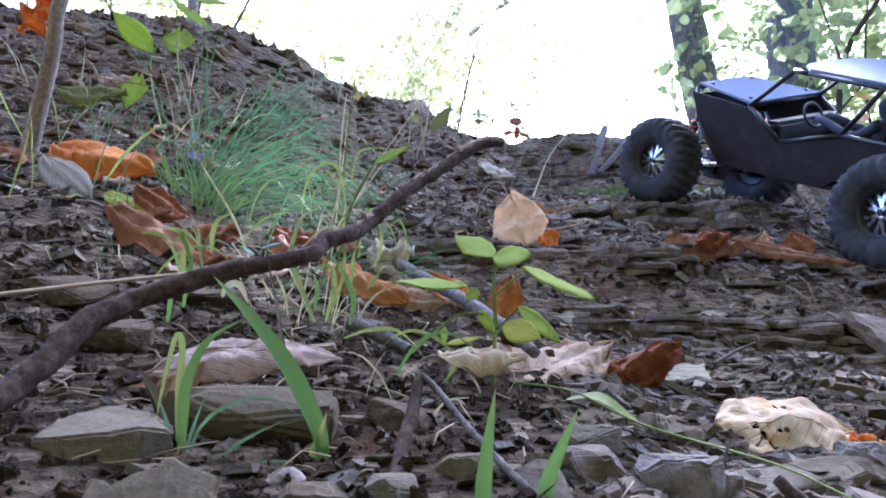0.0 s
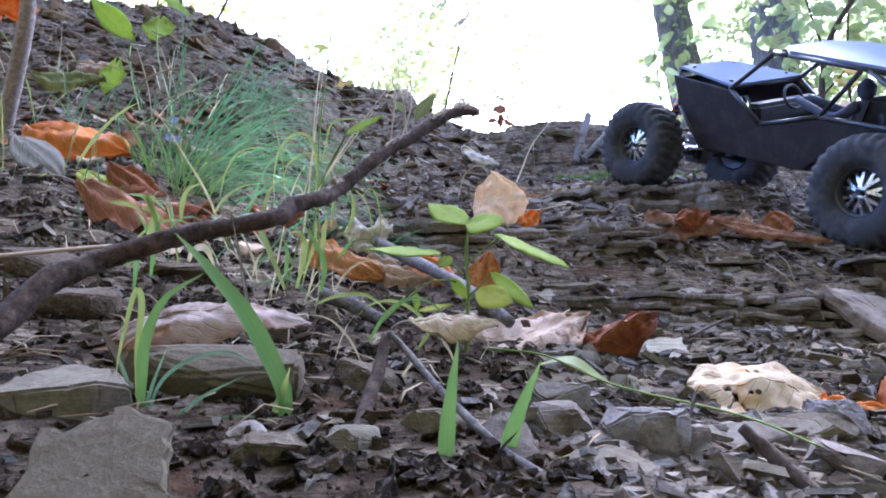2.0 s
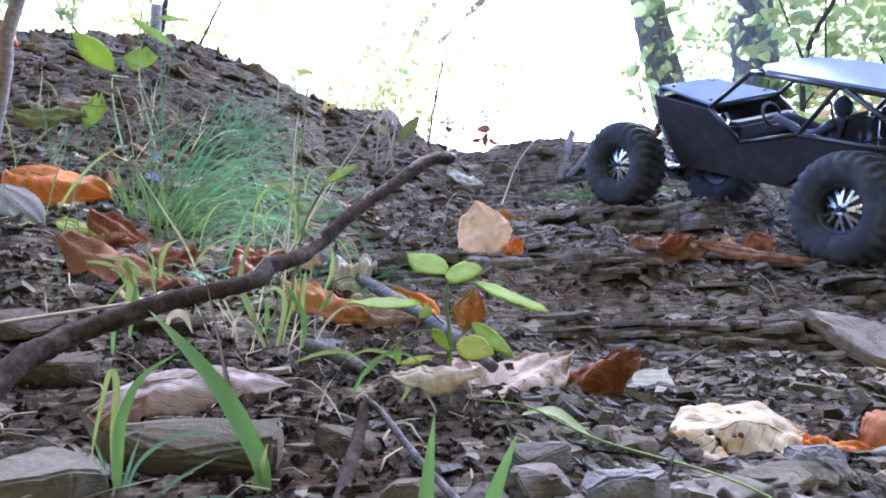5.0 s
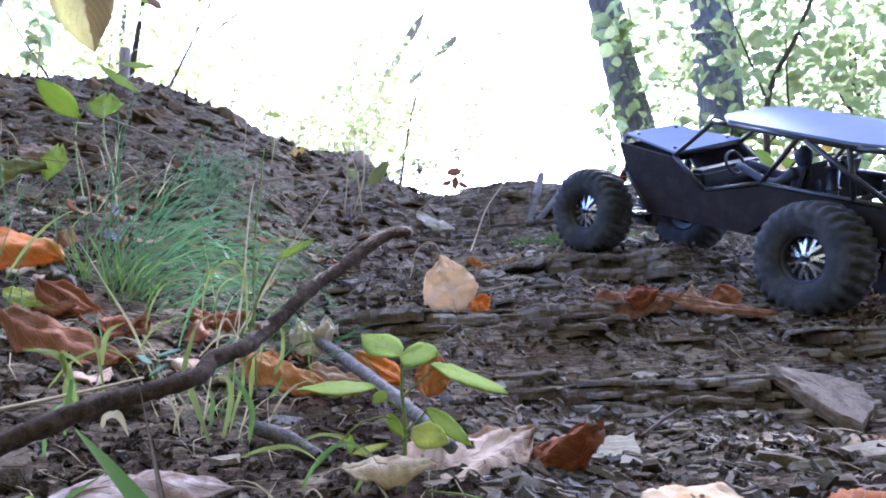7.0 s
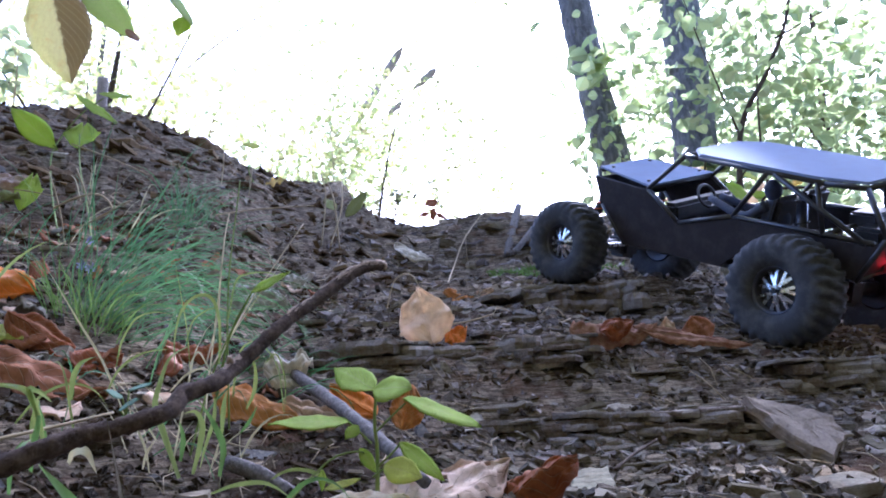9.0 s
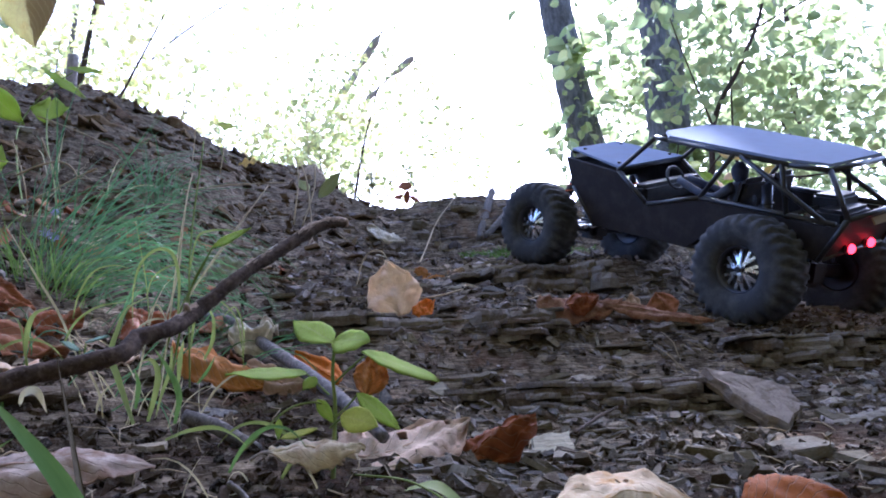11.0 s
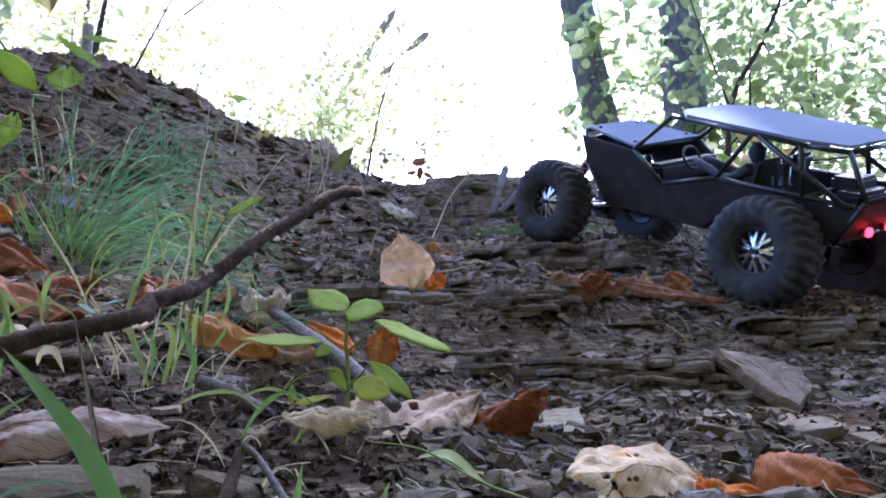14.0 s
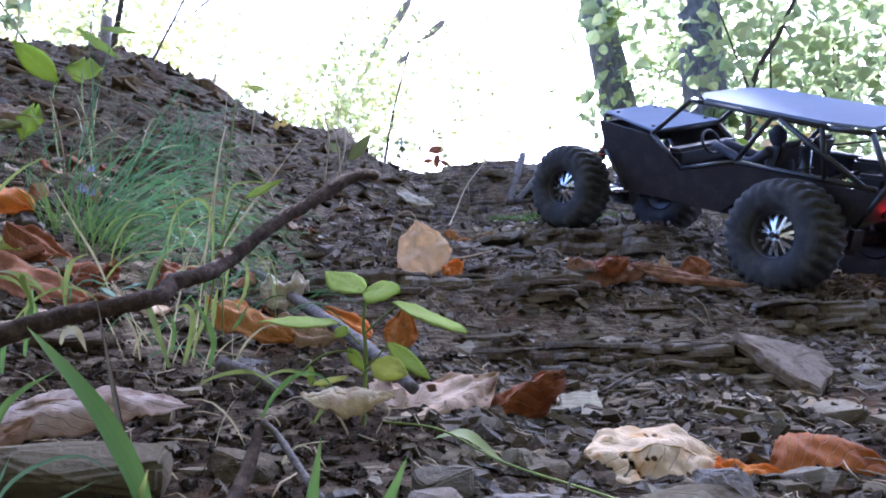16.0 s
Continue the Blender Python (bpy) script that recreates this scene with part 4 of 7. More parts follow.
fallen_leaf((0.2109, 0.3760, 0.0726), (0.1368, 0.3620, 0.0786), .078, (.02, -.62, .78), CREAM_LEAF, "bleached cream leaf with small dark holes on gravel", roll=40, bend=26, wave=.02, seed=3, nu=46, nv=30, ragged=.05, crumple=.07, fold=-.22,
            holes=((.70, .40, .022), (.74, .46, .024), (.66, .34, .016), (.60, .43, .012), (.72, .52, .014), (.45, .7, .012)), stalk=0)
fallen_leaf((.200, .360, .068), (.236, .362, .060), .030, (0, -.6, .8), ORANGE_LEAF, "curled orange leaf end beside a bleached leaf", roll=70, bend=30, wave=.14, seed=14, stalk=.2)
fallen_leaf((0.2303, 0.3660, 0.0568), (0.2980, 0.3600, 0.0608), .068, (.05, -.9, .42), DEEP_LEAF, "glossy orange-brown leaf curled on gravel", roll=46, bend=20, wave=.025, crumple=.05, fold=-.12, seed=4, nu=40, nv=24, stalk=.3)
fallen_leaf((0.0026, 0.3660, 0.1089), (0.0473, 0.3740, 0.1080), .027, (-.05, -.45, .9), PALE_LEAF, "cream and yellowish rolled leaf on shale", roll=120, bend=24, wave=.05, crumple=.08, seed=5, nu=34, nv=20, ragged=.04, stalk=.2)
fallen_leaf((.034, .412, .102), (.116, .482, .117), .062, (-.2, -.8, .55), TAN_LEAF, "pinkish tan crumpled leaf with ragged edge", roll=64, wave=.08, seed=6, nu=30, nv=16, ragged=.1, holes=((.5, .4, .03), (.85, .3, .03)), stalk=0)
fallen_leaf((.092, .470, .092), (.158, .468, .120), .050, (-.1, -.8, .5), RUST_LEAF, "dark russet leaf curled into a tube", roll=150, wave=.14, crumple=.2, ragged=.08, fold=-.25, seed=7, nu=34, nv=24, stalk=.1)
fallen_leaf((-0.1176, 0.3090, 0.0993), (-0.0406, 0.3299, 0.1048), .037, (-.05, -.50, .86), PINK_LEAF, "greyish tan leaf arched over a stone", roll=88, bend=66, wave=.03, seed=8, nu=44, nv=24, ragged=.07, crumple=.07, holes=((.50, .14, .06), (.57, .10, .07), (.42, .08, .05), (.66, .05, .05)), stalk=.12)
# The arched leaf's brown left end, added as a separate blade.
fallen_leaf((-0.1319, 0.2991, 0.0839), (-0.0912, 0.3024, 0.1037), .030, (-.3, -.75, .55), UMBER_LEAF, "brown left end of the arched leaf, added as a blade of its own", roll=80, wave=.08, seed=81, nu=26, nv=14, ragged=.06, stalk=0)
fallen_leaf((.022, .238, .0535), (.044, .240, .0555), .016, (0, -.7, .7), ORANGE_LEAF, "small orange leaf piece on soil", roll=40, wave=.1, seed=82, stalk=0)
fallen_leaf((-0.3805, 0.7200, 0.3249), (-0.2674, 0.6900, 0.2893), .080, (.1, -.72, .65), ORANGE_LEAF, "bright orange leaf curled on the bank", roll=76, bend=26, wave=.05, crumple=.07, ragged=.04, seed=9, nu=34, nv=20, stalk=.3)
fallen_leaf((-0.3474, 0.6400, 0.2904), (-0.2830, 0.6000, 0.2400), .034, (.25, -.8, .5), GREY_LEAF, "dull grey leaf lying on the bank", roll=12, wave=.03, crumple=.02, seed=10, stalk=.2)
fallen_leaf((-.226, .50, .212), (-.148, .535, .178), .046, (.1, -.6, .8), BROWN_LEAF, "long brown leaf lying in grass", roll=70, wave=.12, seed=11, nu=26, nv=12, stalk=.2)
fallen_leaf((-.24, .58, .247), (-.196, .60, .222), .034, (.2, -.7, .6), BROWN_LEAF, "reddish brown leaf folded beside another", roll=60, wave=.14, seed=12, stalk=.2)
fallen_leaf((-.205, .575, .215), (-.16, .60, .212), .036, (0, -.5, .8), RUST_LEAF, "dark russet leaf below the grass tuft", roll=80, wave=.14, seed=13, stalk=.2)
fallen_leaf((-.148, .66, .228), (-.10, .68, .228), .034, (0, -.6, .8), RUST_LEAF, "dark russet leaf beside the grass tuft", roll=80, wave=.14, seed=33, stalk=.2)
fallen_leaf((-.266, .585, .243), (-.226, .58, .228), .024, (.1, -.6, .8), LIME_LEAF, "yellow-green leaf lying on brown leaves", roll=25, wave=.05, seed=15, stalk=.2)
fallen_leaf((-.33, .60, .245), (-.29, .60, .243), .02, (.1, -.5, .8), LIME_LEAF, "yellow-green leaf lying on soil", roll=25, wave=.05, seed=16, stalk=.2)
fallen_leaf((-.084, .56, .186), (-.018, .54, .152), .040, (.1, -.6, .8), AMBER_LEAF, "orange-brown leaf lying behind a twig", roll=60, wave=.12, seed=17, nu=24, nv=12, stalk=.2)
fallen_leaf((-.034, .575, .168), (.018, .572, .152), .034, (0, -.65, .76), TAN_LEAF, "brown crumpled leaf behind a seedling", roll=70, wave=.16, seed=18, stalk=.2)
fallen_leaf((0.0351, 0.6319, 0.1583), (-0.0025, 0.6519, 0.1870), .036, (0, -.75, .65), ORANGE_LEAF, "small orange leaf beside a grey twig", roll=40, wave=.08, seed=35, crumple=.06, teeth=.06, stalk=.2)
fallen_leaf((.055, .60, .146), (.066, .60, .180), .030, (-.2, -1, .2), AMBER_LEAF, "orange-brown leaf standing behind a seedling", roll=50, wave=.12, seed=19, stalk=.1)
fallen_leaf((.101, .785, .238), (.088, .812, .302), .064, (-.15, -1, .3), PEACH_LEAF, "pale peach leaf standing upright on the bank", roll=35, bend=14, wave=.06, seed=20, nu=26, nv=12, stalk=.15)
fallen_leaf((.116, .785, .238), (.140, .80, .256), .024, (0, -1, .3), ORANGE_LEAF, "orange leaf tip behind a pale leaf", roll=40, wave=.1, seed=36, stalk=0)
fallen_leaf((.106, 1.70, .602), (.190, 1.655, .548), .052, (-.1, -.5, .85), WHITE_LEAF, "whitish dry leaf below the rock ledge", roll=40, wave=.1, seed=21, stalk=.2)
fallen_leaf((.165, 1.22, .385), (.215, 1.23, .372), .04, (0, -.6, .8), AMBER_LEAF, "small amber leaf on dry stalks", roll=60, wave=.14, seed=22, stalk=.5)
fallen_leaf((.222, 1.235, .380), (.252, 1.23, .385), .026, (0, -.8, .6), TAN_LEAF, "small withered leaf on dry stalks", roll=60, wave=.2, seed=23, stalk=.2)
fallen_leaf((0.2517, 0.7850, 0.2459), (0.3510, 0.7900, 0.2435), .050, (-.1, -.75, .65), STEP_LEAF, "reddish tan leaf curled on the shale step", roll=110, wave=.08, seed=24, nu=34, nv=20, crumple=.16, ragged=.08, stalk=0)
fallen_leaf((0.2849, 0.7750, 0.2403), (0.3226, 0.7800, 0.2532), .034, (.1, -.9, .4), RUST_LEAF, "dark reddish fold of a dry leaf on the shale step", roll=100, wave=.10, seed=25, nu=24, nv=16, crumple=.2, stalk=0)
fallen_leaf((0.3235, 0.7850, 0.2464), (0.4516, 0.7750, 0.2178), .024, (0, -.8, .6), STEP_LEAF, "long flat reddish tan leaf on the shale step", roll=70, wave=.10, crumple=.08, seed=26, ragged=.14, stalk=0)
fallen_leaf((0.3742, 0.8000, 0.2389), (0.3711, 0.8050, 0.2593), .020, (.3, -1, .2), TAN_LEAF, "small tan leaf standing on the shale step", roll=40, wave=.1, seed=27, stalk=.1)
fallen_leaf((0.4126, 0.8000, 0.2282), (0.3983, 0.8000, 0.2573), .045, (-.2, -1, .3), BROWN_LEAF, "pointed reddish brown leaf standing beside a tyre", roll=50, wave=.06, seed=28, stalk=.1)
fallen_leaf((-0.1189, 0.8000, 0.3070), (-0.0510, 0.7800, 0.2871), .042, (0, -.75, .65), ASH_LEAF, "crumpled ash-grey leaf on the bank", roll=50, wave=.22, seed=29, nu=34, nv=20, ragged=.14, crumple=.2, stalk=.2)
fallen_leaf((-0.0616, 0.8400, 0.3240), (-0.0270, 0.8500, 0.3346), .022, (.1, -.7, .65), ASH_LEAF, "small ash-grey leaf on the bank", roll=60, wave=.15, seed=129, ragged=.1, crumple=.15, stalk=0)
fallen_leaf((-0.0579, 0.6450, 0.2046), (-0.0165, 0.6500, 0.2091), .046, (.1, -.75, .65), WHITE_LEAF, "crumpled cream leaf beside a grey twig", roll=100, wave=.12, seed=30, nu=40, nv=26, ragged=.08, crumple=.22, stalk=.1)
fallen_leaf((-.945, 1.585, .865), (-.865, 1.58, .935), .14, (.1, -1, .2), ORANGE_LEAF, "orange lobed leaf high on the bank", shape=lobed, roll=20, bend=20, wave=.1, seed=31, nu=40, nv=14, stalk=.4)
fallen_leaf((-.47, .76, .335), (-.41, .72, .30), .06, (.2, -.7, .6), BROWN_LEAF, "brown leaf at the foot of a sapling", roll=60, wave=.12, seed=32, stalk=.2)
fallen_leaf((-.62, 1.16, .56), (-.49, 1.13, .54), .06, (.1, -.7, .6), DULL_LEAF, "dark green withered leaf on the bank", roll=60, wave=.1, seed=34, stalk=.2)
fallen_leaf((-.62, 1.3, .64), (-.53, 1.28, .62), .06, (.1, -.7, .6), PINK_LEAF, "dull tan leaf on the bank", roll=40, wave=.1, seed=37, stalk=.2)
for x, y, turn, mat, text in ((.96, 1.42, 30, BROWN_LEAF, "brown leaf on the bank edge"), (1.04, 1.36, -40, AMBER_LEAF, "amber leaf on the bank edge"), (1.12, 1.5, 80, YELLOW_LEAF, "yellow leaf on the bank edge"),
                              (1.2, 1.62, 10, TAN_LEAF, "tan leaf on the bank edge"), (.9, 1.55, 120, GREY_LEAF, "grey leaf on the bank edge"), (1.3, 1.75, -20, YELLOW_LEAF, "yellow leaf on the bank edge"), (.84, 1.3, 60, TAN_LEAF, "tan leaf on the bank edge"),
                              (1.08, 1.62, 150, AMBER_LEAF, "amber leaf on the bank edge"), (.95, 1.27, -70, BROWN_LEAF, "brown leaf on the bank edge")):
    b = ground_point(x, y, .015)
    d = Vector((math.cos(radians(turn)) * .1, math.sin(radians(turn)) * .04, .03))
    fallen_leaf(b, b + d, .07, (0, -.7, .7), mat, text, roll=45, wave=.12, seed=int(1000 * x), stalk=.2)
rng = np.random.default_rng(9)
for k in range(60):
    x, y = rng.uniform(-.46, -.04), rng.uniform(.5, 1.25)
    b = ground_point(x, y, .006)
    d = Vector((rng.uniform(-1, 1), rng.uniform(-.6, .6), rng.uniform(-.1, .3))).normalized() * rng.uniform(.02, .04)
    mat, text = ((BROWN_LEAF, "small brown leaf fragment on the bank"), (GREY_LEAF, "small grey leaf fragment on the bank"), (RUST_LEAF, "small russet leaf fragment on the bank"), (TAN_LEAF, "small tan leaf fragment on the bank"))[k % 4]
    fallen_leaf(b, b + d, d.length * .7, (0, -.5, .8), mat, text, roll=50, wave=.15, seed=200 + k, nu=10, nv=6, stalk=0, name="leaf_fragment")


# ---- twigs and stems ----
def branch(points, radii, material, label, name="fallen_twig", sides=12, rough=.10, seed=0, n=None):
    return tagged(tube(name, points, radii, material, label=label, sides=sides, rough=rough, seed=seed, n=n), category="twig")


STICK = ((-0.1438, 0.2450, 0.0901), (-0.1414, 0.2550, 0.0949), (-0.1360, 0.2640, 0.1032), (-0.1331, 0.2720, 0.1111), (-0.1281, 0.2800, 0.1200), (-0.1223, 0.2880, 0.1250), (-0.1148, 0.2950, 0.1302), (-0.0943, 0.3020, 0.1385), (-0.0831, 0.3080, 0.1431), (-0.0708, 0.3130, 0.1460), (-0.0577, 0.3180, 0.1499), (-0.0521, 0.3240, 0.1532), (-0.0497, 0.3320, 0.1594), (-0.0391, 0.3420, 0.1647), (-0.0330, 0.3540, 0.1714), (-0.0256, 0.3620, 0.1801), (-0.0161, 0.3700, 0.1910), (-0.0057, 0.3800, 0.2016), (0.0051, 0.3900, 0.2112), (0.0168, 0.4000, 0.2225), (0.0296, 0.4100, 0.2318), (0.0407, 0.4180, 0.2347))
stick = branch(STICK, (.0048, .0048, .0048, .0048, .0048, .0046, .0044, .0041, .0038, .0037, .0036, .0037, .0040, .0037, .0036, .0036, .0034, .0033, .0033, .0034, .0030, .0026), BARK_DARK, "crooked dark brown dead branch with bare patches propped over the grass", "dead_branch", 14, .14, 3, 150)
part("broken_end", mesh_of("broken_end", *tube_data(spline([(0.0401, 0.4176, 0.2346), (0.0416, 0.4186, 0.2349), (0.0425, 0.4193, 0.2352)], 6), (.0029, .0024, .0006), 8, .2)), WOOD, stick, "pale splintered end")
tube("knot", [(-0.0330, 0.3540, 0.1714), (-0.0340, 0.3510, 0.1774)], (.0028, .0012), WOOD_WORN, stick, "pale knot", 8)
# Bare wood strips on the upper edge; their paleness also holds its highlight.
for line, radii in (([(-0.0397, 0.3412, 0.1657), (-0.0336, 0.3532, 0.1724), (-0.0262, 0.3612, 0.1811)], (.0016, .0028, .0014)),
                    ([(-0.0166, 0.3693, 0.1920), (-0.0062, 0.3793, 0.2026), (0.0046, 0.3893, 0.2122)], (.0012, .0025, .0016)),
                    ([(0.0046, 0.3893, 0.2121), (0.0163, 0.3993, 0.2234), (0.0291, 0.4093, 0.2327), (0.0402, 0.4173, 0.2356)], (.0014, .0026, .0027, .0022))):
    tube("bare_wood", line, radii, WOOD_WORN, stick, "pale bare wood on the upper edge, its highlight in the colour", 10, .25, 11)
branch([(-.10, .79, .245), (-.066, .729, .229), (-.03, .65, .197), (-.002, .589, .173), (.02, .52, .153), (.045, .455, .128), (.06, .43, .112)], (.0038, .0046, .0050, .0050, .0046, .0042, .0034), BARK_GREY, "grey fallen twig lying behind a seedling", seed=4)
branch([(-.004, .283, .100), (.002, .284, .094), (.016, .262, .078), (.033, .240, .062), (.045, .22, .055)], (.0011, .0013, .0014, .0015, .0014), BARK_GREY, "thin grey twig lying on soil", seed=5, sides=8)
branch([(-.005, .285, .098), (-.007, .276, .086), (-.010, .262, .075), (-.012, .24, .062)], (.0020, .0024, .0026, .003), BARK_DARK, "short dark root stub in soil", "root_stub", seed=6)
branch([(-.052, .236, .062), (-.045, .24, .068), (-.035, .236, .060)], (.003, .0032, .003), BARK_SAPLING, "short broken twig on soil", seed=7)
branch([(.375, 1.685, .560), (.40, 1.74, .628), (.447, 1.84, .735)], (.010, .011, .009), BARK_GREY, "grey stick leaning on the rock ledge", "leaning_stick", seed=8)
branch([(.385, 1.66, .562), (.425, 1.69, .605), (.475, 1.745, .668)], (.007, .008, .006), BARK_GREY, "pale thin stick leaning on the rock ledge", "leaning_stick", seed=9)
branch([(1.20, 2.10, .72), (1.30, 2.12, .69), (1.42, 2.08, .62), (1.55, 2.0, .57)], (.02, .022, .022, .02), BARK_GREY, "grey fallen log on the bank edge", "fallen_log", seed=10)
branch([(-.06, .655, .19), (-.03, .64, .178), (-.012, .62, .17)], (.004, .005, .004), BARK_DARK, "short dark twig beside grass", seed=11)
branch([(-.05, .44, .13), (-.03, .43, .122), (-.008, .415, .11)], (.004, .0045, .003), BARK_GREY, "short grey twig in grass", seed=12)
branch([(.205, .54, .108), (.235, .575, .118), (.262, .60, .126)], (.0012, .0014, .001), BARK_DARK, "thin dark twig on shale", seed=13, sides=6)


def straw(points, label, radius=.0009, material=STRAW, name="dry_stalk"):
    return tagged(tube(name, points, (radius, radius, radius * .7), material, label=label, sides=6), category="stalk")


straw([(-.22, .30, .122), (-.188, .321, .133), (-.126, .375, .150), (-.10, .40, .158)], "pale dry stalk lying in the grass", .0010)
branch([(.112, .246, .067), (.120, .236, .056), (.127, .220, .044)], (.0020, .0026, .0028), BARK_DARK, "short purplish brown twig end near the gravel", seed=14)
straw([(.175, 1.30, .40), (.218, 1.5, .49), (.27, 1.65, .60), (.34, 1.76, .70)], "pale thin stalk leaning on the ledge", .0014)
straw([(.09, 1.3, .42), (.17, 1.31, .41), (.24, 1.27, .40)], "pale thin stalk across leaves", .001)
straw([(.10, .87, .27), (.15, .88, .275), (.19, .90, .287)], "thin stalk beside a pale leaf", .0012)
straw([(.06, 1.05, .32), (.075, 1.06, .37), (.10, 1.05, .375), (.12, 1.04, .325)], "bent dry stalk on the bank", .0011)
straw([(-0.3117, 0.8200, 0.4134), (-0.2926, 0.8200, 0.4229), (-0.2748, 0.8200, 0.4286), (-0.2625, 0.8200, 0.4277), (-0.2530, 0.8200, 0.4201), (-0.2475, 0.8200, 0.4100)], "pale arched dry blade above the grass", .0012)
straw([(-0.2822, 0.8000, 0.3798), (-0.2539, 0.8000, 0.3951), (-0.2339, 0.8000, 0.4076), (-0.2216, 0.8000, 0.4132)], "pale slanting dry blade above the grass", .0012)
straw([(-0.3404, 0.9500, 0.5126), (-0.3310, 0.9500, 0.4889), (-0.3202, 0.9500, 0.4622), (-0.3124, 0.9500, 0.4390)], "thin upright dry stalk on the bank", .0010)
straw([(-0.3319, 0.8500, 0.4675), (-0.3223, 0.8500, 0.4401), (-0.3138, 0.8500, 0.4090), (-0.3086, 0.8500, 0.3785)], "thin upright dry stalk on the bank", .0008)
straw([(-0.4374, 0.9000, 0.4725), (-0.4110, 0.9000, 0.4691), (-0.3778, 0.9000, 0.4640), (-0.3429, 0.9000, 0.4560)], "long thin dry stalk on the bank", .0008)
straw([(-0.4691, 1.2500, 0.6790), (-0.4013, 1.2500, 0.6506), (-0.3353, 1.2500, 0.6180)], "long thin dry stalk on the bank", .0010)
straw([(-0.2563, 1.5000, 0.7688), (-0.2577, 1.5000, 0.7252), (-0.2605, 1.5000, 0.6898)], "thin upright dry stalk on the bank", .0013)
straw([(-0.1969, 1.5000, 0.7293), (-0.2001, 1.5000, 0.6962), (-0.2044, 1.5000, 0.6635)], "thin upright dry stalk on the bank", .0018)
straw([(-0.2114, 1.2000, 0.5248), (-0.1610, 1.2000, 0.5315), (-0.1006, 1.2000, 0.5352), (-0.0490, 1.2000, 0.5370)], "long thin dry stalk on the bank", .0011)
straw([(-0.0629, 0.4400, 0.1854), (-0.0601, 0.4550, 0.2141), (-0.0613, 0.4700, 0.2457), (-0.0619, 0.4850, 0.2754), (-0.0620, 0.5000, 0.2960)], "tall thin pale grass stalk", .0006)
straw([(-0.0597, 0.4400, 0.1837), (-0.0521, 0.4667, 0.2094), (-0.0407, 0.4933, 0.2408), (-0.0128, 0.5200, 0.2936)], "tall thin slanting grass stalk", .0006)
straw([(-.06, 1.6, .58), (-.05, 1.62, .70), (-.06, 1.63, .76)], "dry stalk on the bank", .002)
straw([(-.02, 1.6, .57), (-.03, 1.61, .68), (-.045, 1.63, .74)], "dry stalk on the bank", .002)
straw([(-.04, 1.58, .57), (-.015, 1.6, .66), (-.012, 1.62, .73)], "dry stalk on the bank", .002)
straw([(.042, .372, .096), (.067, .355, .092), (.09, .318, .079), (.118, .262, .070), (.13, .23, .062)], "green creeping grass stalk on gravel", .0005, STEM, "grass_stalk")
straw([(-.062, .453, .15), (-.05, .44, .20), (-.035, .426, .224)], "thin green stalk with one leaf", .0007, STEM, "grass_stalk")
straw([(-.06, .50, .15), (-.062, .50, .24), (-.055, .50, .32)], "thin upright grass stalk", .0006, STEM, "grass_stalk")


def scatter_litter():
    rng = np.random.default_rng(12)
    verts, faces = [], []
    for _ in range(520):
        y = .23 * (1.7 / .23) ** rng.uniform()
        x = .08 * y + rng.uniform(-1, 1) * (.14 + .6 * y)
        p = ground_point(x, y, .002)
        a = rng.uniform(0, 3.14)
        s = rng.uniform(.006, .03) * (.6 + y)
        d = Vector((math.cos(a), math.sin(a), rng.normal(.1, .25))) * s
        q = ground_point(x + d.x, y + d.y, .003 + max(0, d.z) * .4)
        mid = (p + q) / 2 + Vector((rng.normal(), rng.normal(), abs(rng.normal()))) * s * .08
        v, f = tube_data([p, mid, q], np.array((.0003, .0004, .00025)) * (.6 + y) * rng.uniform(.6, 1.5), 4)
        b = len(verts)
        verts.extend(v)
        faces.extend(tuple(b + i for i in g) for g in f)
    tagged(part("plant_litter", mesh_of("plant_litter", verts, faces), STRAW), "bits of straw and fine dead stalks", "litter", kind="stuff")


scatter_litter()


# ---- grasses ----
def blade_data(line, width, face=(0, -1, .3), keel=.25):
    """A tapering folded ribbon along a line."""
    line = np.asarray(line, float)
    verts, uvs, faces = [], [], []
    n = len(line)
    for i, c in enumerate(line):
        d = line[min(i + 1, n - 1)] - line[max(i - 1, 0)]
        d /= np.linalg.norm(d) + 1e-9
        side = np.cross(d, face)
        side /= np.linalg.norm(side) + 1e-9
        nor = np.cross(side, d)
        u = i / (n - 1)
        w = .5 * width * (min(1, .38 + 1.5 * u) * (1 - u ** 2.2) + .02)
        verts += [c - side * w, c - nor * keel * w, c + side * w]
        uvs += [(u, 0), (u, .5), (u, 1)]
        if i:
            b = 3 * i
            faces += [(b - 3, b - 2, b + 1, b), (b - 2, b - 1, b + 2, b + 1)]
    return verts, faces, uvs


def blades(name, lines, material, parent=None, label=""):
    verts, faces, uvs = [], [], []
    for line, width, face in lines:
        v, f, t = blade_data(line, width, face)
        b = len(verts)
        verts += v
        uvs += t
        faces += [tuple(b + i for i in g) for g in f]
    return part(name, mesh_of(name, verts, faces, uvs), material, parent, label)


def arc(rng, base, way, length, droop, n=9):
    """A blade that starts along way and sinks by its weight."""
    p, d = np.array(base, float), np.array(way, float)
    d /= np.linalg.norm(d)
    out = [p.copy()]
    for k in range(n - 1):
        d = d + np.array((rng.normal(0, .05), rng.normal(0, .05), -droop * (k + 1) / n))
        d /= np.linalg.norm(d)
        p = p + d * length / (n - 1)
        out.append(p.copy())
    return out


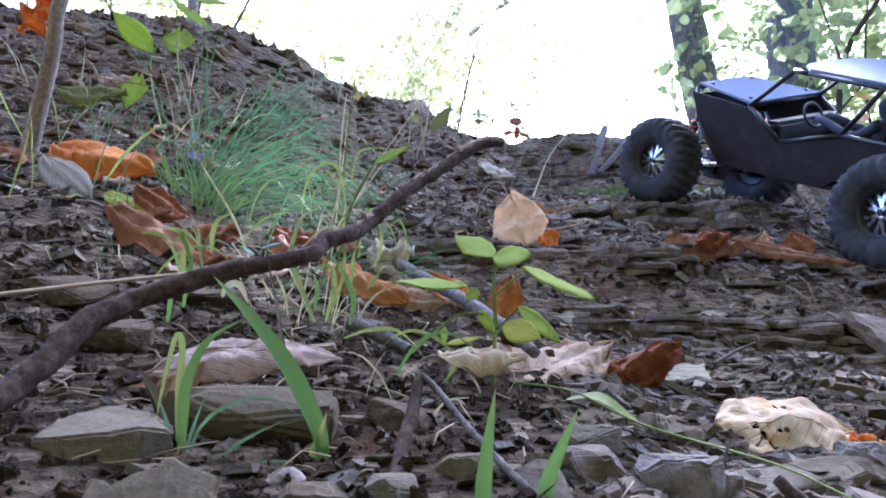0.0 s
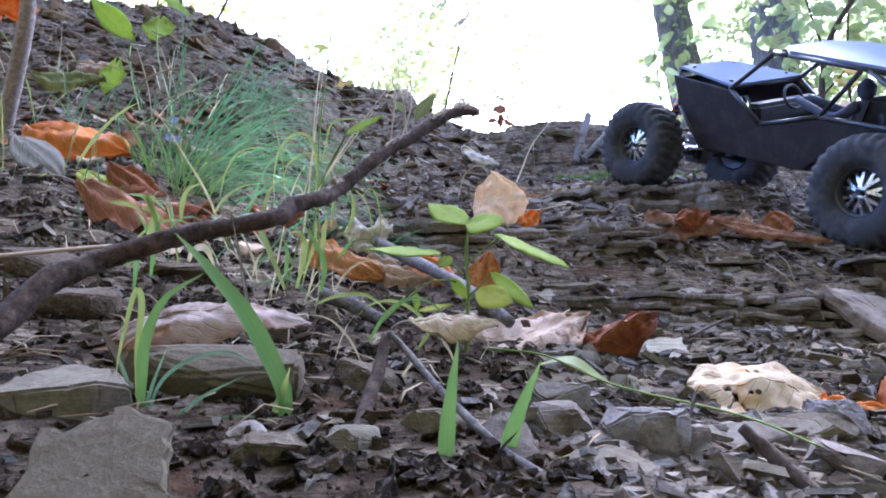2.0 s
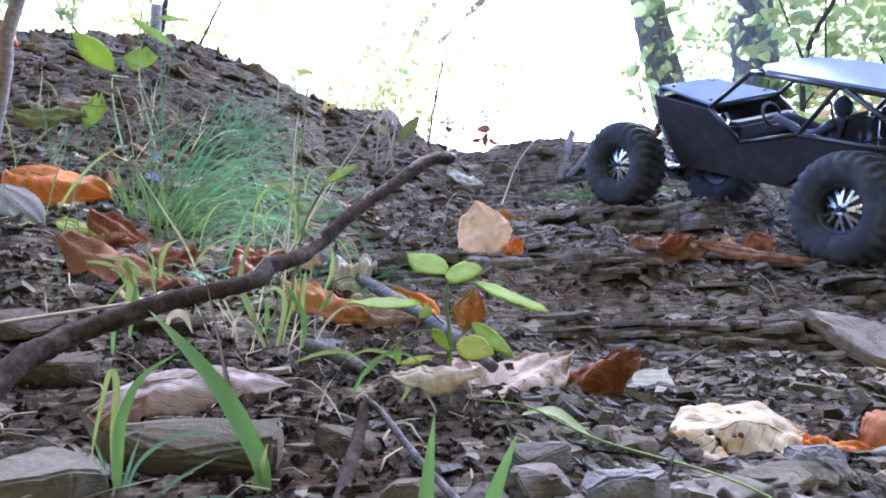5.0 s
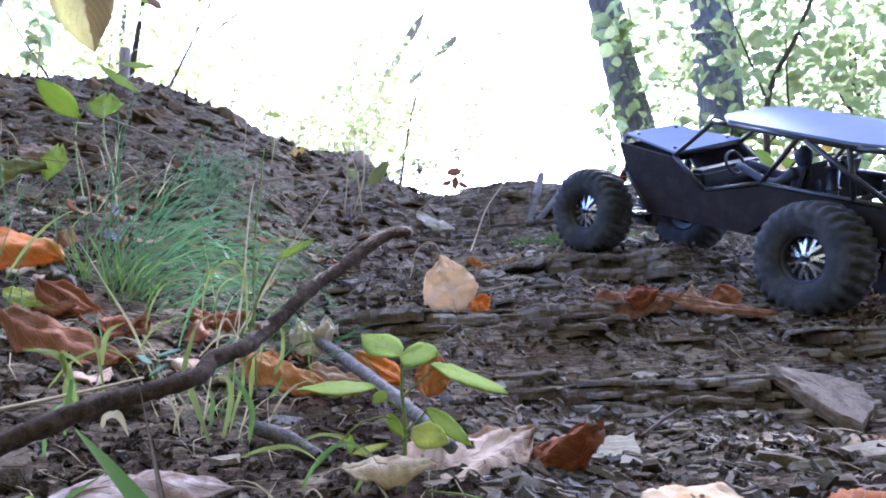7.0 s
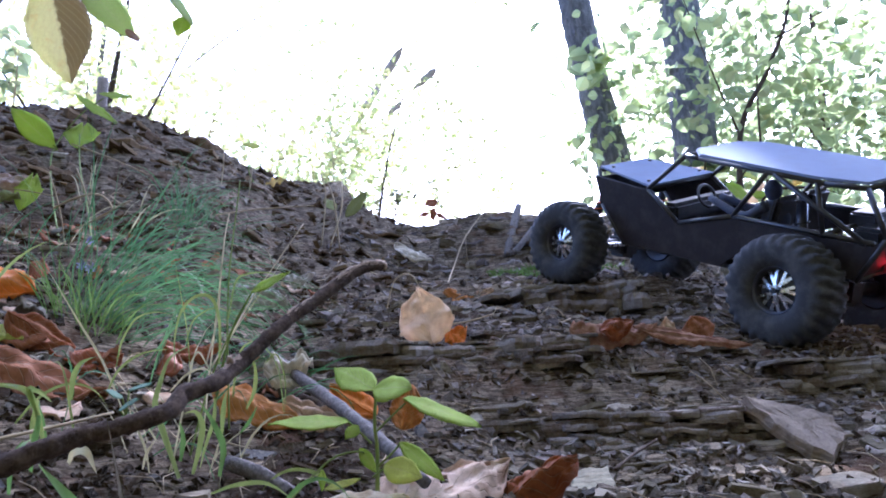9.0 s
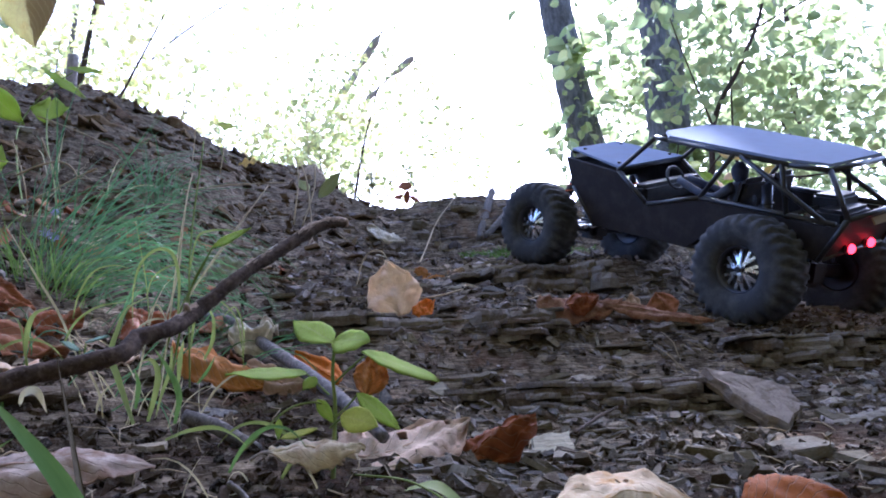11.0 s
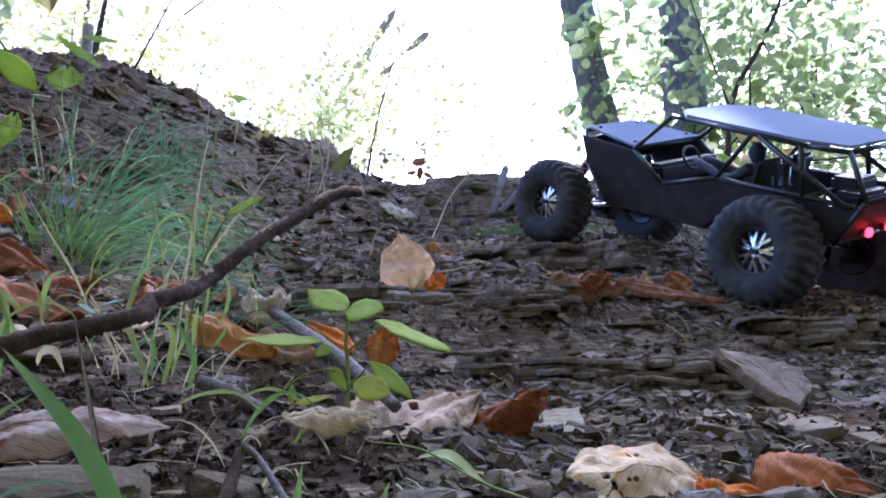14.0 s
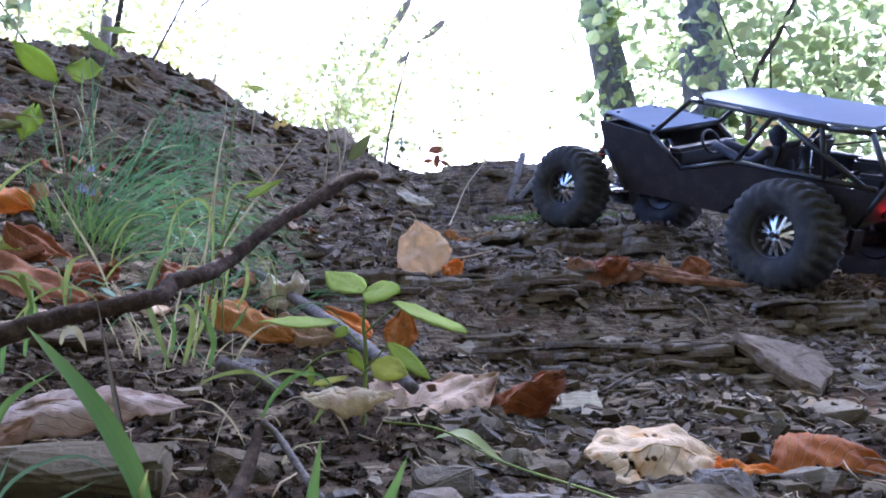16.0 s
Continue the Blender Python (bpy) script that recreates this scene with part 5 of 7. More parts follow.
def grass_tuft(centre, spread, count, length, lean, droop, width, seed, label, material=TUFT):
    rng = np.random.default_rng(seed)
    lines = []
    for _ in range(count):
        a, r = rng.uniform(0, 6.28), spread * math.sqrt(rng.uniform())
        x, y = centre[0] + r * math.cos(a), centre[1] + .7 * r * math.sin(a)
        way = (lean[0] + rng.normal(0, .20) + .30 * math.cos(a), lean[1] + rng.normal(0, .28), lean[2] + rng.normal(0, .12))
        lines.append((arc(rng, ground_point(x, y, -.004), way, rng.uniform(.5, 1) * length, droop * rng.uniform(.3, 1.5)), width * rng.uniform(.6, 1.3), (rng.normal(), -1, .4)))
    return tagged(blades("grass_tuft", lines, material), label, "grass", kind="stuff")


grass_tuft((-.232, .715), .024, 44, .22, (.52, .05, .80), .40, .0012, 1, "dense tuft of fine bluish green grass on the bank")
grass_tuft((-.225, .725), .026, 80, .27, (.74, .03, .66), .62, .0013, 2, "fine green grass blades drooping over the bank")
grass_tuft((-.235, .74), .03, 9, .22, (-.05, .05, .95), .40, .0012, 13, "few tall fine grass blades on the bank")
grass_tuft((-.222, .690), .034, 64, .085, (.06, -.15, .9), .35, .0015, 3, "short bright grass at the foot of a tuft", TUFT_LOW)
grass_tuft((-.20, .70), .02, 22, .27, (.95, -.05, .40), .40, .0011, 14, "fine green grass blades drooping over the bank")
grass_tuft((-.12, .70), .09, 26, .10, (.5, -.1, .5), .4, .0016, 4, "sparse fine grass on the bank")
grass_tuft((-.290, 1.35), .035, 60, .15, (.02, .0, .95), .75, .0018, 15, "curling tuft of fine greyish green grass on the bank")
grass_tuft((-.36, .62), .08, 6, .10, (.1, -.1, .9), .25, .003, 5, "sparse green grass beside a sapling", BROAD)
grass_tuft((-.45, .86), .12, 7, .14, (.2, -.1, .9), .2, .003, 6, "sparse green grass on the bank", BROAD)
grass_tuft((-.5, 1.25), .3, 26, .12, (.2, -.1, .8), .35, .003, 7, "sparse withered grass on the bank", DRY_GRASS)
grass_tuft((-.08, .47), .05, 10, .055, (.1, -.1, .8), .4, .0014, 8, "fine pale grass under a branch", DRY_GRASS)
grass_tuft((.02, .36), .03, 4, .03, (0, -.2, .7), .5, .0012, 19, "fine pale grass on gravel", DRY_GRASS)
grass_tuft((-.02, .31), .04, 4, .05, (.1, -.2, .6), .5, .0011, 10, "withered grass bits on soil", DRY_GRASS)
grass_tuft((.45, 1.50), .15, 1300, .026, (0, -.2, .8), .3, .003, 11, "patch of green moss on the shale ledge", MOSS)
grass_tuft((.40, 1.50), .05, 120, .02, (0, -.2, .8), .3, .003, 12, "patch of green moss on the shale ledge", MOSS)


def grass_plant(label, leaves, name="grass_plant"):
    """A broad-leaved grass: leaves are (points, width, material, face)."""
    root = empty(name)
    root.location = leaves[0][0][0]
    bpy.context.view_layer.update()
    for points, width, material, face in leaves:
        rel = [tuple(np.subtract(p, leaves[0][0][0])) for p in points]
        blades("blade", [(spline(rel, 22), width, face)], material, root)
    return tagged(root, label, "grass")


FRONT = (.1, -1, .25)
grass_plant("broad bright green grass with one long straight blade", [
    ([(-.0375, .258, .066), (-.038, .258, .080), (-.049, .254, .103), (-.063, .255, .120), (-.077, .259, .1335)], .0078, BROAD_DEEP, (.5, -1, .3)),
    ([(-.042, .260, .058), (-.040, .259, .072), (-.0355, .256, .087)], .0046, BROAD, FRONT)])
grass_plant("green grass plant with arching blades beside stones", [
    ([(-.082, .252, .066), (-.081, .247, .082), (-.080, .246, .097), (-.075, .248, .110), (-.064, .252, .1185)], .0044, BROAD_DEEP, (.2, -1, .2)),
    ([(-.0825, .252, .066), (-.084, .25, .090), (-.0835, .25, .108), (-.0860, .25, .112), (-.0895, .25, .094), (-.0905, .25, .085)], .0026, BROAD, FRONT),
    ([(-.081, .251, .066), (-.076, .249, .082), (-.066, .249, .090), (-.054, .25, .092), (-.044, .252, .086)], .0016, BLUE_GRASS, FRONT),
    ([(-.081, .251, .066), (-.072, .249, .070), (-.062, .249, .078), (-.048, .25, .085)], .0018, BLUE_GRASS, FRONT),
    ([(-.081, .251, .066), (-.07, .25, .067), (-.055, .25, .0715), (-.036, .252, .0705)], .0016, BLUE_GRASS, FRONT),
    ([(-.083, .251, .066), (-.088, .249, .078), (-.093, .25, .080), (-.096, .25, .073), (-.093, .252, .066)], .0022, BLUE_GRASS, FRONT),
    ([(-.082, .251, .066), (-.079, .250, .08), (-.0745, .25, .094)], .0016, BLUE_GRASS, FRONT),
    ([(-.083, .251, .066), (-.0865, .25, .082), (-.0905, .25, .092)], .0018, BLUE_GRASS, FRONT)])
grass_plant("single deep green grass blade in soil", [([(.0155, .236, .048), (.0165, .236, .070), (.0200, .236, .0955)], .0060, BROAD_DEEP, FRONT)])
grass_plant("single deep green slanting grass blade in soil", [([(.0315, .240, .046), (.037, .239, .068), (.0460, .237, .0890)], .0062, BROAD_DEEP, FRONT)])
grass_plant("narrow green blade in gravel", [([(.066, .37, .088), (.078, .35, .090), (.092, .33, .078)], .009, BROAD, (0, -.6, .8))])
grass_plant("withered cream grass blade bent over", [([(-0.0943, 0.3300, 0.1336), (-0.0905, 0.3250, 0.1379), (-0.0839, 0.3200, 0.1376), (-0.0795, 0.3200, 0.1291)], .0050, DRY_GRASS, (0, -1, .4))])


def broad_clump(label, centre, count, length, seed, mats, lean=0.0, width=(.0013, .0031)):
    rng = np.random.default_rng(seed)
    leaves = []
    for k in range(count):
        x, y = centre[0] + rng.normal(0, .014), centre[1] + rng.normal(0, .012)
        pts = arc(rng, ground_point(x, y, -.003), (rng.normal(lean, .42), rng.normal(-.1, .25), 1), length * rng.uniform(.45, 1.1), rng.uniform(.25, 1.2), 9)
        leaves.append(([tuple(map(float, p)) for p in pts], rng.uniform(*width), mats[k % len(mats)], (rng.normal(0, .5), -1, .3)))
    return grass_plant(label, leaves)


grass_plant("bright green grass with a few arching blades under a branch", [
    ([(-0.0571, 0.3600, 0.1245), (-0.0629, 0.3667, 0.1359), (-0.0689, 0.3733, 0.1478), (-0.0743, 0.3800, 0.1589), (-0.0737, 0.3867, 0.1717), (-0.0712, 0.3933, 0.1839), (-0.0625, 0.4000, 0.1908)], 0.0036, BROAD, FRONT),
    ([(-0.0517, 0.4200, 0.1827), (-0.0519, 0.4200, 0.2047), (-0.0559, 0.4200, 0.2189), (-0.0643, 0.4200, 0.2215), (-0.0727, 0.4200, 0.2134), (-0.0760, 0.4200, 0.1978), (-0.0753, 0.4200, 0.1789)], 0.0024, BROAD, FRONT),
    ([(-0.1064, 0.4200, 0.1836), (-0.1041, 0.4200, 0.1973), (-0.0973, 0.4200, 0.2096), (-0.0869, 0.4200, 0.2130), (-0.0787, 0.4200, 0.2111)], 0.0014, BROAD, FRONT),
    ([(-0.1105, 0.4200, 0.1696), (-0.1048, 0.4200, 0.1820), (-0.0934, 0.4200, 0.1901), (-0.0779, 0.4200, 0.1922)], 0.0017, BROAD, FRONT),
    ([(-0.0791, 0.4600, 0.2019), (-0.0746, 0.4600, 0.2155), (-0.0613, 0.4600, 0.2220), (-0.0476, 0.4600, 0.2145)], 0.0012, BROAD, FRONT),
    ([(-0.0674, 0.3800, 0.1653), (-0.0596, 0.3800, 0.1732), (-0.0516, 0.3800, 0.1756), (-0.0433, 0.3800, 0.1703)], 0.0014, DRY_GRASS, FRONT),
    ([(-0.0702, 0.3600, 0.1277), (-0.0725, 0.3600, 0.1389), (-0.0780, 0.3600, 0.1504), (-0.0817, 0.3600, 0.1608)], 0.0013, DRY_GRASS, FRONT),
    ([(-0.0704, 0.3500, 0.1293), (-0.0688, 0.3500, 0.1363), (-0.0650, 0.3500, 0.1421)], 0.0014, DRY_GRASS, FRONT)])
grass_plant("yellow-green grass hanging beside a branch", [
    ([(-0.0532, 0.3700, 0.1257), (-0.0505, 0.3700, 0.1377), (-0.0495, 0.3700, 0.1480), (-0.0528, 0.3700, 0.1542), (-0.0582, 0.3700, 0.1536)], 0.0034, BROAD, FRONT),
    ([(-0.0411, 0.3700, 0.1240), (-0.0396, 0.3700, 0.1371), (-0.0446, 0.3700, 0.1490), (-0.0516, 0.3700, 0.1596)], 0.0036, BROAD_DEEP, FRONT),
    ([(-0.0422, 0.3800, 0.1439), (-0.0416, 0.3800, 0.1559), (-0.0402, 0.3800, 0.1646)], 0.003, BROAD, FRONT),
    ([(-0.0590, 0.3700, 0.1318), (-0.0581, 0.3700, 0.1420), (-0.0602, 0.3700, 0.1506)], 0.0028, BROAD_DEEP, FRONT),
    ([(-0.0321, 0.3900, 0.1554), (-0.0283, 0.3900, 0.1642), (-0.0278, 0.3900, 0.1756), (-0.0313, 0.3900, 0.1838)], 0.0024, BROAD, FRONT),
    ([(-0.0350, 0.3900, 0.1437), (-0.0303, 0.3900, 0.1498), (-0.0265, 0.3900, 0.1571)], 0.0022, BROAD_DEEP, FRONT),
    ([(-0.0406, 0.4000, 0.1626), (-0.0392, 0.4000, 0.1771), (-0.0358, 0.4000, 0.1882), (-0.0295, 0.4000, 0.1915)], 0.0018, BROAD, FRONT),
    ([(-0.0458, 0.3800, 0.1616), (-0.0461, 0.3800, 0.1508), (-0.0500, 0.3800, 0.1377), (-0.0523, 0.3800, 0.1273)], 0.0022, BROAD, FRONT),
    ([(-0.0241, 0.4000, 0.1794), (-0.0183, 0.4000, 0.1836), (-0.0139, 0.4000, 0.1701), (-0.0144, 0.4000, 0.1484)], 0.001, BROAD, FRONT),
    ([(-0.0550, 0.4100, 0.1788), (-0.0606, 0.4100, 0.1881), (-0.0645, 0.4100, 0.1822), (-0.0650, 0.4100, 0.1703)], 0.0012, DRY_GRASS, FRONT),
    ([(-0.0429, 0.3600, 0.1168), (-0.0316, 0.3516, 0.1200), (-0.0199, 0.3480, 0.1208), (-0.0133, 0.3513, 0.1182), (-0.0071, 0.3595, 0.1125)], 0.0024, BROAD, FRONT)])
grass_plant("pale green grass with short broad blades in soil", [
    ([(-0.1210, 0.4000, 0.1653), (-0.1211, 0.4000, 0.1750), (-0.1181, 0.4000, 0.1835), (-0.1105, 0.4000, 0.1869)], 0.0034, BROAD, FRONT),
    ([(-0.1303, 0.3800, 0.1459), (-0.1296, 0.3800, 0.1563), (-0.1289, 0.3800, 0.1661)], 0.0048, BROAD, FRONT),
    ([(-0.1564, 0.3900, 0.1741), (-0.1484, 0.3900, 0.1734), (-0.1419, 0.3900, 0.1712), (-0.1381, 0.3900, 0.1675)], 0.0028, BROAD, FRONT),
    ([(-0.1387, 0.3900, 0.1711), (-0.1322, 0.3900, 0.1691), (-0.1265, 0.3900, 0.1639)], 0.0028, BROAD, FRONT),
    ([(-0.1269, 0.3850, 0.1450), (-0.1313, 0.3850, 0.1579), (-0.1368, 0.3850, 0.1706)], 0.001, BROAD, FRONT),
    ([(-0.1339, 0.3600, 0.1362), (-0.1291, 0.3600, 0.1400), (-0.1252, 0.3600, 0.1454)], 0.003, BROAD_DEEP, FRONT)])
grass_plant("small green grass with pointed blades in soil", [
    ([(-0.1169, 0.3600, 0.1447), (-0.1163, 0.3516, 0.1543), (-0.1204, 0.3480, 0.1655), (-0.1276, 0.3513, 0.1689), (-0.1369, 0.3595, 0.1707)], 0.0029, BROAD, FRONT),
    ([(-0.1176, 0.3600, 0.1448), (-0.1172, 0.3516, 0.1571), (-0.1199, 0.3480, 0.1668), (-0.1171, 0.3513, 0.1655), (-0.1146, 0.3595, 0.1617)], 0.0029, BROAD, FRONT),
    ([(-0.1213, 0.3600, 0.1311), (-0.1166, 0.3497, 0.1433), (-0.1153, 0.3494, 0.1528), (-0.1199, 0.3595, 0.1631)], 0.0034, BROAD_DEEP, FRONT),
    ([(-0.1211, 0.3400, 0.1227), (-0.1164, 0.3297, 0.1355), (-0.1131, 0.3294, 0.1417), (-0.1132, 0.3395, 0.1450)], 0.0033, BROAD_DEEP, FRONT)])
grass_plant("thin pale upright grass stalks", [
    ([(-0.0648, 0.4400, 0.1339), (-0.0586, 0.4297, 0.1790), (-0.0543, 0.4294, 0.2268), (-0.0531, 0.4395, 0.2586)], 0.0011, DRY_GRASS, FRONT),
    ([(-0.1058, 0.4400, 0.1562), (-0.1163, 0.4297, 0.1870), (-0.1315, 0.4294, 0.2119), (-0.1535, 0.4395, 0.2439)], 0.0016, DRY_GRASS, FRONT),
    ([(-0.0760, 0.4600, 0.1808), (-0.0764, 0.4497, 0.2065), (-0.0808, 0.4494, 0.2300), (-0.0879, 0.4595, 0.2548)], 0.0007, BROAD, FRONT),
    ([(-0.0629, 0.4600, 0.1822), (-0.0501, 0.4497, 0.2035), (-0.0371, 0.4494, 0.2225), (-0.0170, 0.4595, 0.2569)], 0.0012, DRY_GRASS, FRONT),
    ([(-0.0210, 0.4600, 0.1573), (-0.0237, 0.4497, 0.1832), (-0.0350, 0.4494, 0.1970), (-0.0596, 0.4595, 0.2053)], 0.0009, BROAD, FRONT)])
broad_clump("green broad grass on the bank", (-.17, .47), 3, .08, 4, (BROAD, BROAD_DEEP))
broad_clump("sparse green grass beside a seedling", (.004, .40), 3, .07, 6, (BROAD, BROAD_DEEP), .3)


# ---- leafy plants ----
def green_leaf(parent, base, tip, width, face, material, shape=ovate, label="", **more):
    base, tip = Vector(base), Vector(tip)
    ob = part("leaf", leaf_mesh("leaf", (tip - base).length, width, shape, **{"nu": 44, "nv": 8, "wave": .03, "teeth": .09, "crumple": .02, "fold": .12, "roll": 10, **more}), material, parent, label, solid=.0005)
    ob.matrix_world = along(base, tip, face)
    return ob


seedling = tagged(empty("seedling"), "young seedling with oval bright green leaves", "seedling")
tube("stem", [(.031, .386, .085), (0.0331, 0.3880, 0.1273), (0.0322, 0.3880, 0.1445), (0.0336, 0.3880, 0.1613)], (.0013, .0011, .0009, .0008), STEM, seedling, "reddish green stem")
for line in ([(0.0321, 0.3880, 0.1398), (0.0402, 0.3900, 0.1471), (0.0486, 0.3920, 0.1542)], [(0.0303, 0.3880, 0.1350), (0.0243, 0.3900, 0.1410), (0.0187, 0.3920, 0.1466)], [(0.0306, 0.3880, 0.1214), (0.0400, 0.3830, 0.1293), (0.0444, 0.3780, 0.1340)], [(0.0306, 0.3880, 0.1186), (0.0337, 0.3820, 0.1211), (0.0365, 0.3760, 0.1230)], [(0.0303, 0.3880, 0.1265), (0.0244, 0.3835, 0.1312), (0.0121, 0.3790, 0.1293), (0.0017, 0.3745, 0.1212), (-0.0096, 0.3700, 0.1101)]):
    tube("leaf_stalk", line, (.0006, .0005, .0005), STEM, seedling)
for base, tip, width, face, material in (((0.0324, 0.3880, 0.1617), (0.0123, 0.3960, 0.1745), .0235, (.15, -.55, .80), GREEN_LEAF),
                                         ((0.0324, 0.3880, 0.1617), (0.0514, 0.3800, 0.1609), .0225, (-.12, -.60, .78), GREEN_LEAF),
                                         ((0.0187, 0.3920, 0.1466), (-0.0203, 0.3820, 0.1470), .0195, (0, -.38, .92), GREEN_LEAF),
                                         ((0.0474, 0.3920, 0.1566), (0.0884, 0.3980, 0.1402), .0215, (.1, -.45, .9), GREEN_LEAF),
                                         ((0.0441, 0.3780, 0.1345), (0.0643, 0.3700, 0.1155), .0095, (.35, -.9, .3), GREEN_LEAF),
                                         ((0.0362, 0.3760, 0.1241), (0.0533, 0.3640, 0.1178), .0135, (.1, -.95, .25), LIME_LEAF),
                                         ((0.0238, 0.3860, 0.1439), (0.0175, 0.3820, 0.1377), .0070, (0, -.7, .7), GREEN_LEAF),
                                         ((0.0244, 0.3860, 0.1327), (0.0320, 0.3800, 0.1211), .0060, (-.4, -.7, .5), GREEN_LEAF),
                                         ((0.0061, 0.3760, 0.1239), (0.0061, 0.3740, 0.1141), .0036, (.2, -.9, .4), GREEN_LEAF),
                                         ((0.0072, 0.3740, 0.1146), (0.0245, 0.3800, 0.1185), .0050, (0, -.6, .8), LIME_LEAF)):
    green_leaf(seedling, base, tip, width, face, material, roll=14)

clover = tagged(empty("clover_plant"), "low plant with small rounded bluish green leaves", "plant")
for base, tip, width in (((-0.0989, 0.4200, 0.1709), (-0.0850, 0.4120, 0.1726), .0078), ((-0.1022, 0.4200, 0.1668), (-0.1098, 0.4140, 0.1709), .0072), ((-0.1011, 0.4120, 0.1599), (-0.0904, 0.4080, 0.1649), .0080)):
    tube("leaf_stalk", [(-0.1015, 0.4250, 0.1566), base], (.0005, .0005), STEM, clover, sides=5)
    green_leaf(clover, base, tip, width, (.1, -.55, .83), BLUE_LEAF, teeth=0)

sprig = tagged(empty("grass_sprig"), "thin stalk with one narrow bright green leaf", "plant")
tube("stem", [(-.075, .46, .135), (-.060, .452, .185), (-.035, .426, .224)], (.0007, .0006, .0004), STEM, sprig)
green_leaf(sprig, (-.0355, .426, .2235), (-.0135, .424, .2345), .0075, (0, -.8, .6), GREEN_LEAF, lance, teeth=0)
blades("blade", [(spline([(-0.0526, 0.4500, 0.2130), (-0.0486, 0.4500, 0.2354), (-0.0413, 0.4500, 0.2404), (-0.0295, 0.4500, 0.2407), (-0.0210, 0.4500, 0.2373)], 18), .0016, FRONT)], BROAD, sprig)

vine = tagged(empty("heart_leaved_plant"), "climbing plant with heart-shaped green leaves on the bank", "plant")
tube("stem", [(-.335, .93, .34), (-0.4216, 1.1103, 0.4673), (-0.5519, 1.3796, 0.6549), (-0.6332, 1.5727, 0.8076), (-0.5899, 1.5871, 0.8942), (-0.5394, 1.5871, 0.9375)], (.0012, .0014, .0016, .0016, .0013), STEM, vine)
tube("stem", [(-.31, .95, .36), (-0.3919, 1.1440, 0.5075), (-0.5198, 1.4279, 0.7060), (-0.5870, 1.5871, 0.8509)], (.0011, .0013, .0014), STEM, vine)
HEART = dict(shape=heart, lobe=.55, nv=12, roll=16, fold=.06, teeth=0)
green_leaf(vine, (-0.6361, 1.5756, 0.8163), (-0.7169, 1.5438, 0.8942), 0.0540, (.0, -.98, .2), GREEN_LEAF, lobe=.12, teeth=.04)
green_leaf(vine, (-0.5820, 1.5871, 0.8567), (-0.5805, 1.5655, 0.8076), 0.0808, (.05, -.95, .3), GREEN_LEAF, **HEART)
green_leaf(vine, (-0.4957, 1.1696, 0.5720), (-0.5021, 1.1588, 0.5269), 0.0494, (-.05, -.95, .3), GREEN_LEAF, **HEART)
green_leaf(vine, (-0.5423, 1.5871, 0.9000), (-0.6014, 1.5756, 0.9433), 0.0375, (.2, -.7, .6), GREEN_LEAF, **HEART)
green_leaf(vine, (-0.5206, 1.5727, 0.9375), (-0.4716, 1.5698, 0.9288), 0.0317, (0, -.8, .6), GREEN_LEAF, **HEART)
green_leaf(vine, (-0.6418, 1.5655, 0.7990), (-0.5957, 1.5583, 0.7903), 0.0173, (0, -.4, .9), WHITE_LEAF, label="small pale withered leaf")

sapling = tagged(empty("sapling"), "slender brown sapling with drooping yellowing leaves", "sapling")
tube("trunk", [(-.446, .785, .30), (-.441, .78, .33), (-.414, .748, .388), (-.392, .72, .432), (-.38, .703, .473), (-.345, .69, .56), (-.30, .68, .66)], (.0115, .0095, .0085, .0078, .0072, .0055, .0045), BARK_SAPLING, sapling, "greyish brown bark", 12, .05, 50)
tube("branch", [(-.345, .69, .56), (-.30, .69, .625), (-.25, .70, .645)], (.004, .003, .002), BARK_SAPLING, sapling)
green_leaf(sapling, (-0.2817, 0.6900, 0.6146), (-0.2459, 0.6800, 0.4921), .062, (.05, -.97, .2), PATCHY_LEAF, label="leaf half pale yellow and half withered brown", teeth=.05, roll=34)
green_leaf(sapling, (-0.2503, 0.7000, 0.6187), (-0.1963, 0.7000, 0.5520), .036, (.3, -.9, .2), TIPPED_LEAF, label="green leaf with a brown tip", teeth=.04)
green_leaf(sapling, (-0.2044, 0.6990, 0.5630), (-0.1900, 0.6980, 0.5482), .010, (.3, -.9, .2), UMBER_LEAF, label="withered brown leaf tip", teeth=0, roll=40)
green_leaf(sapling, (-0.1787, 0.7400, 0.6405), (-0.1476, 0.7400, 0.5928), .026, (.6, -.5, .6), TIPPED_LEAF, label="pale green leaf", teeth=.04)
green_leaf(sapling, (-0.1570, 0.7400, 0.6039), (-0.1634, 0.7400, 0.5809), .020, (.1, -.9, .3), GREEN_LEAF, label="small green leaf", teeth=.04)


def leafy_shrub(name, label, stems, seed, material, count, size, spread, stem_mat=STEM, leaf_label=""):
    """Stems with leaves set along their upper parts, each a part."""
    rng = np.random.default_rng(seed)
    root = tagged(empty(name), label, "shrub")
    for pts, radius in stems:
        tube("stem", pts, (radius, radius * .7, radius * .4), stem_mat, root, sides=7)
        line = spline(pts, 20)
        for k in range(count):
            p = Vector(line[int(rng.integers(6, 20))])
            d = Vector((rng.normal(), rng.normal() * .6, rng.normal(-.5, .5))).normalized() * size * rng.uniform(.6, 1.2)
            q = p + Vector((rng.normal(), rng.normal() * .5, rng.normal())) * spread
            green_leaf(root, q, q + d, d.length * .55, (rng.normal(0, .4), -1, .4), material[int(rng.integers(len(material)))], label=leaf_label, nu=12, nv=6, teeth=0, roll=25, wave=.06)
    return root


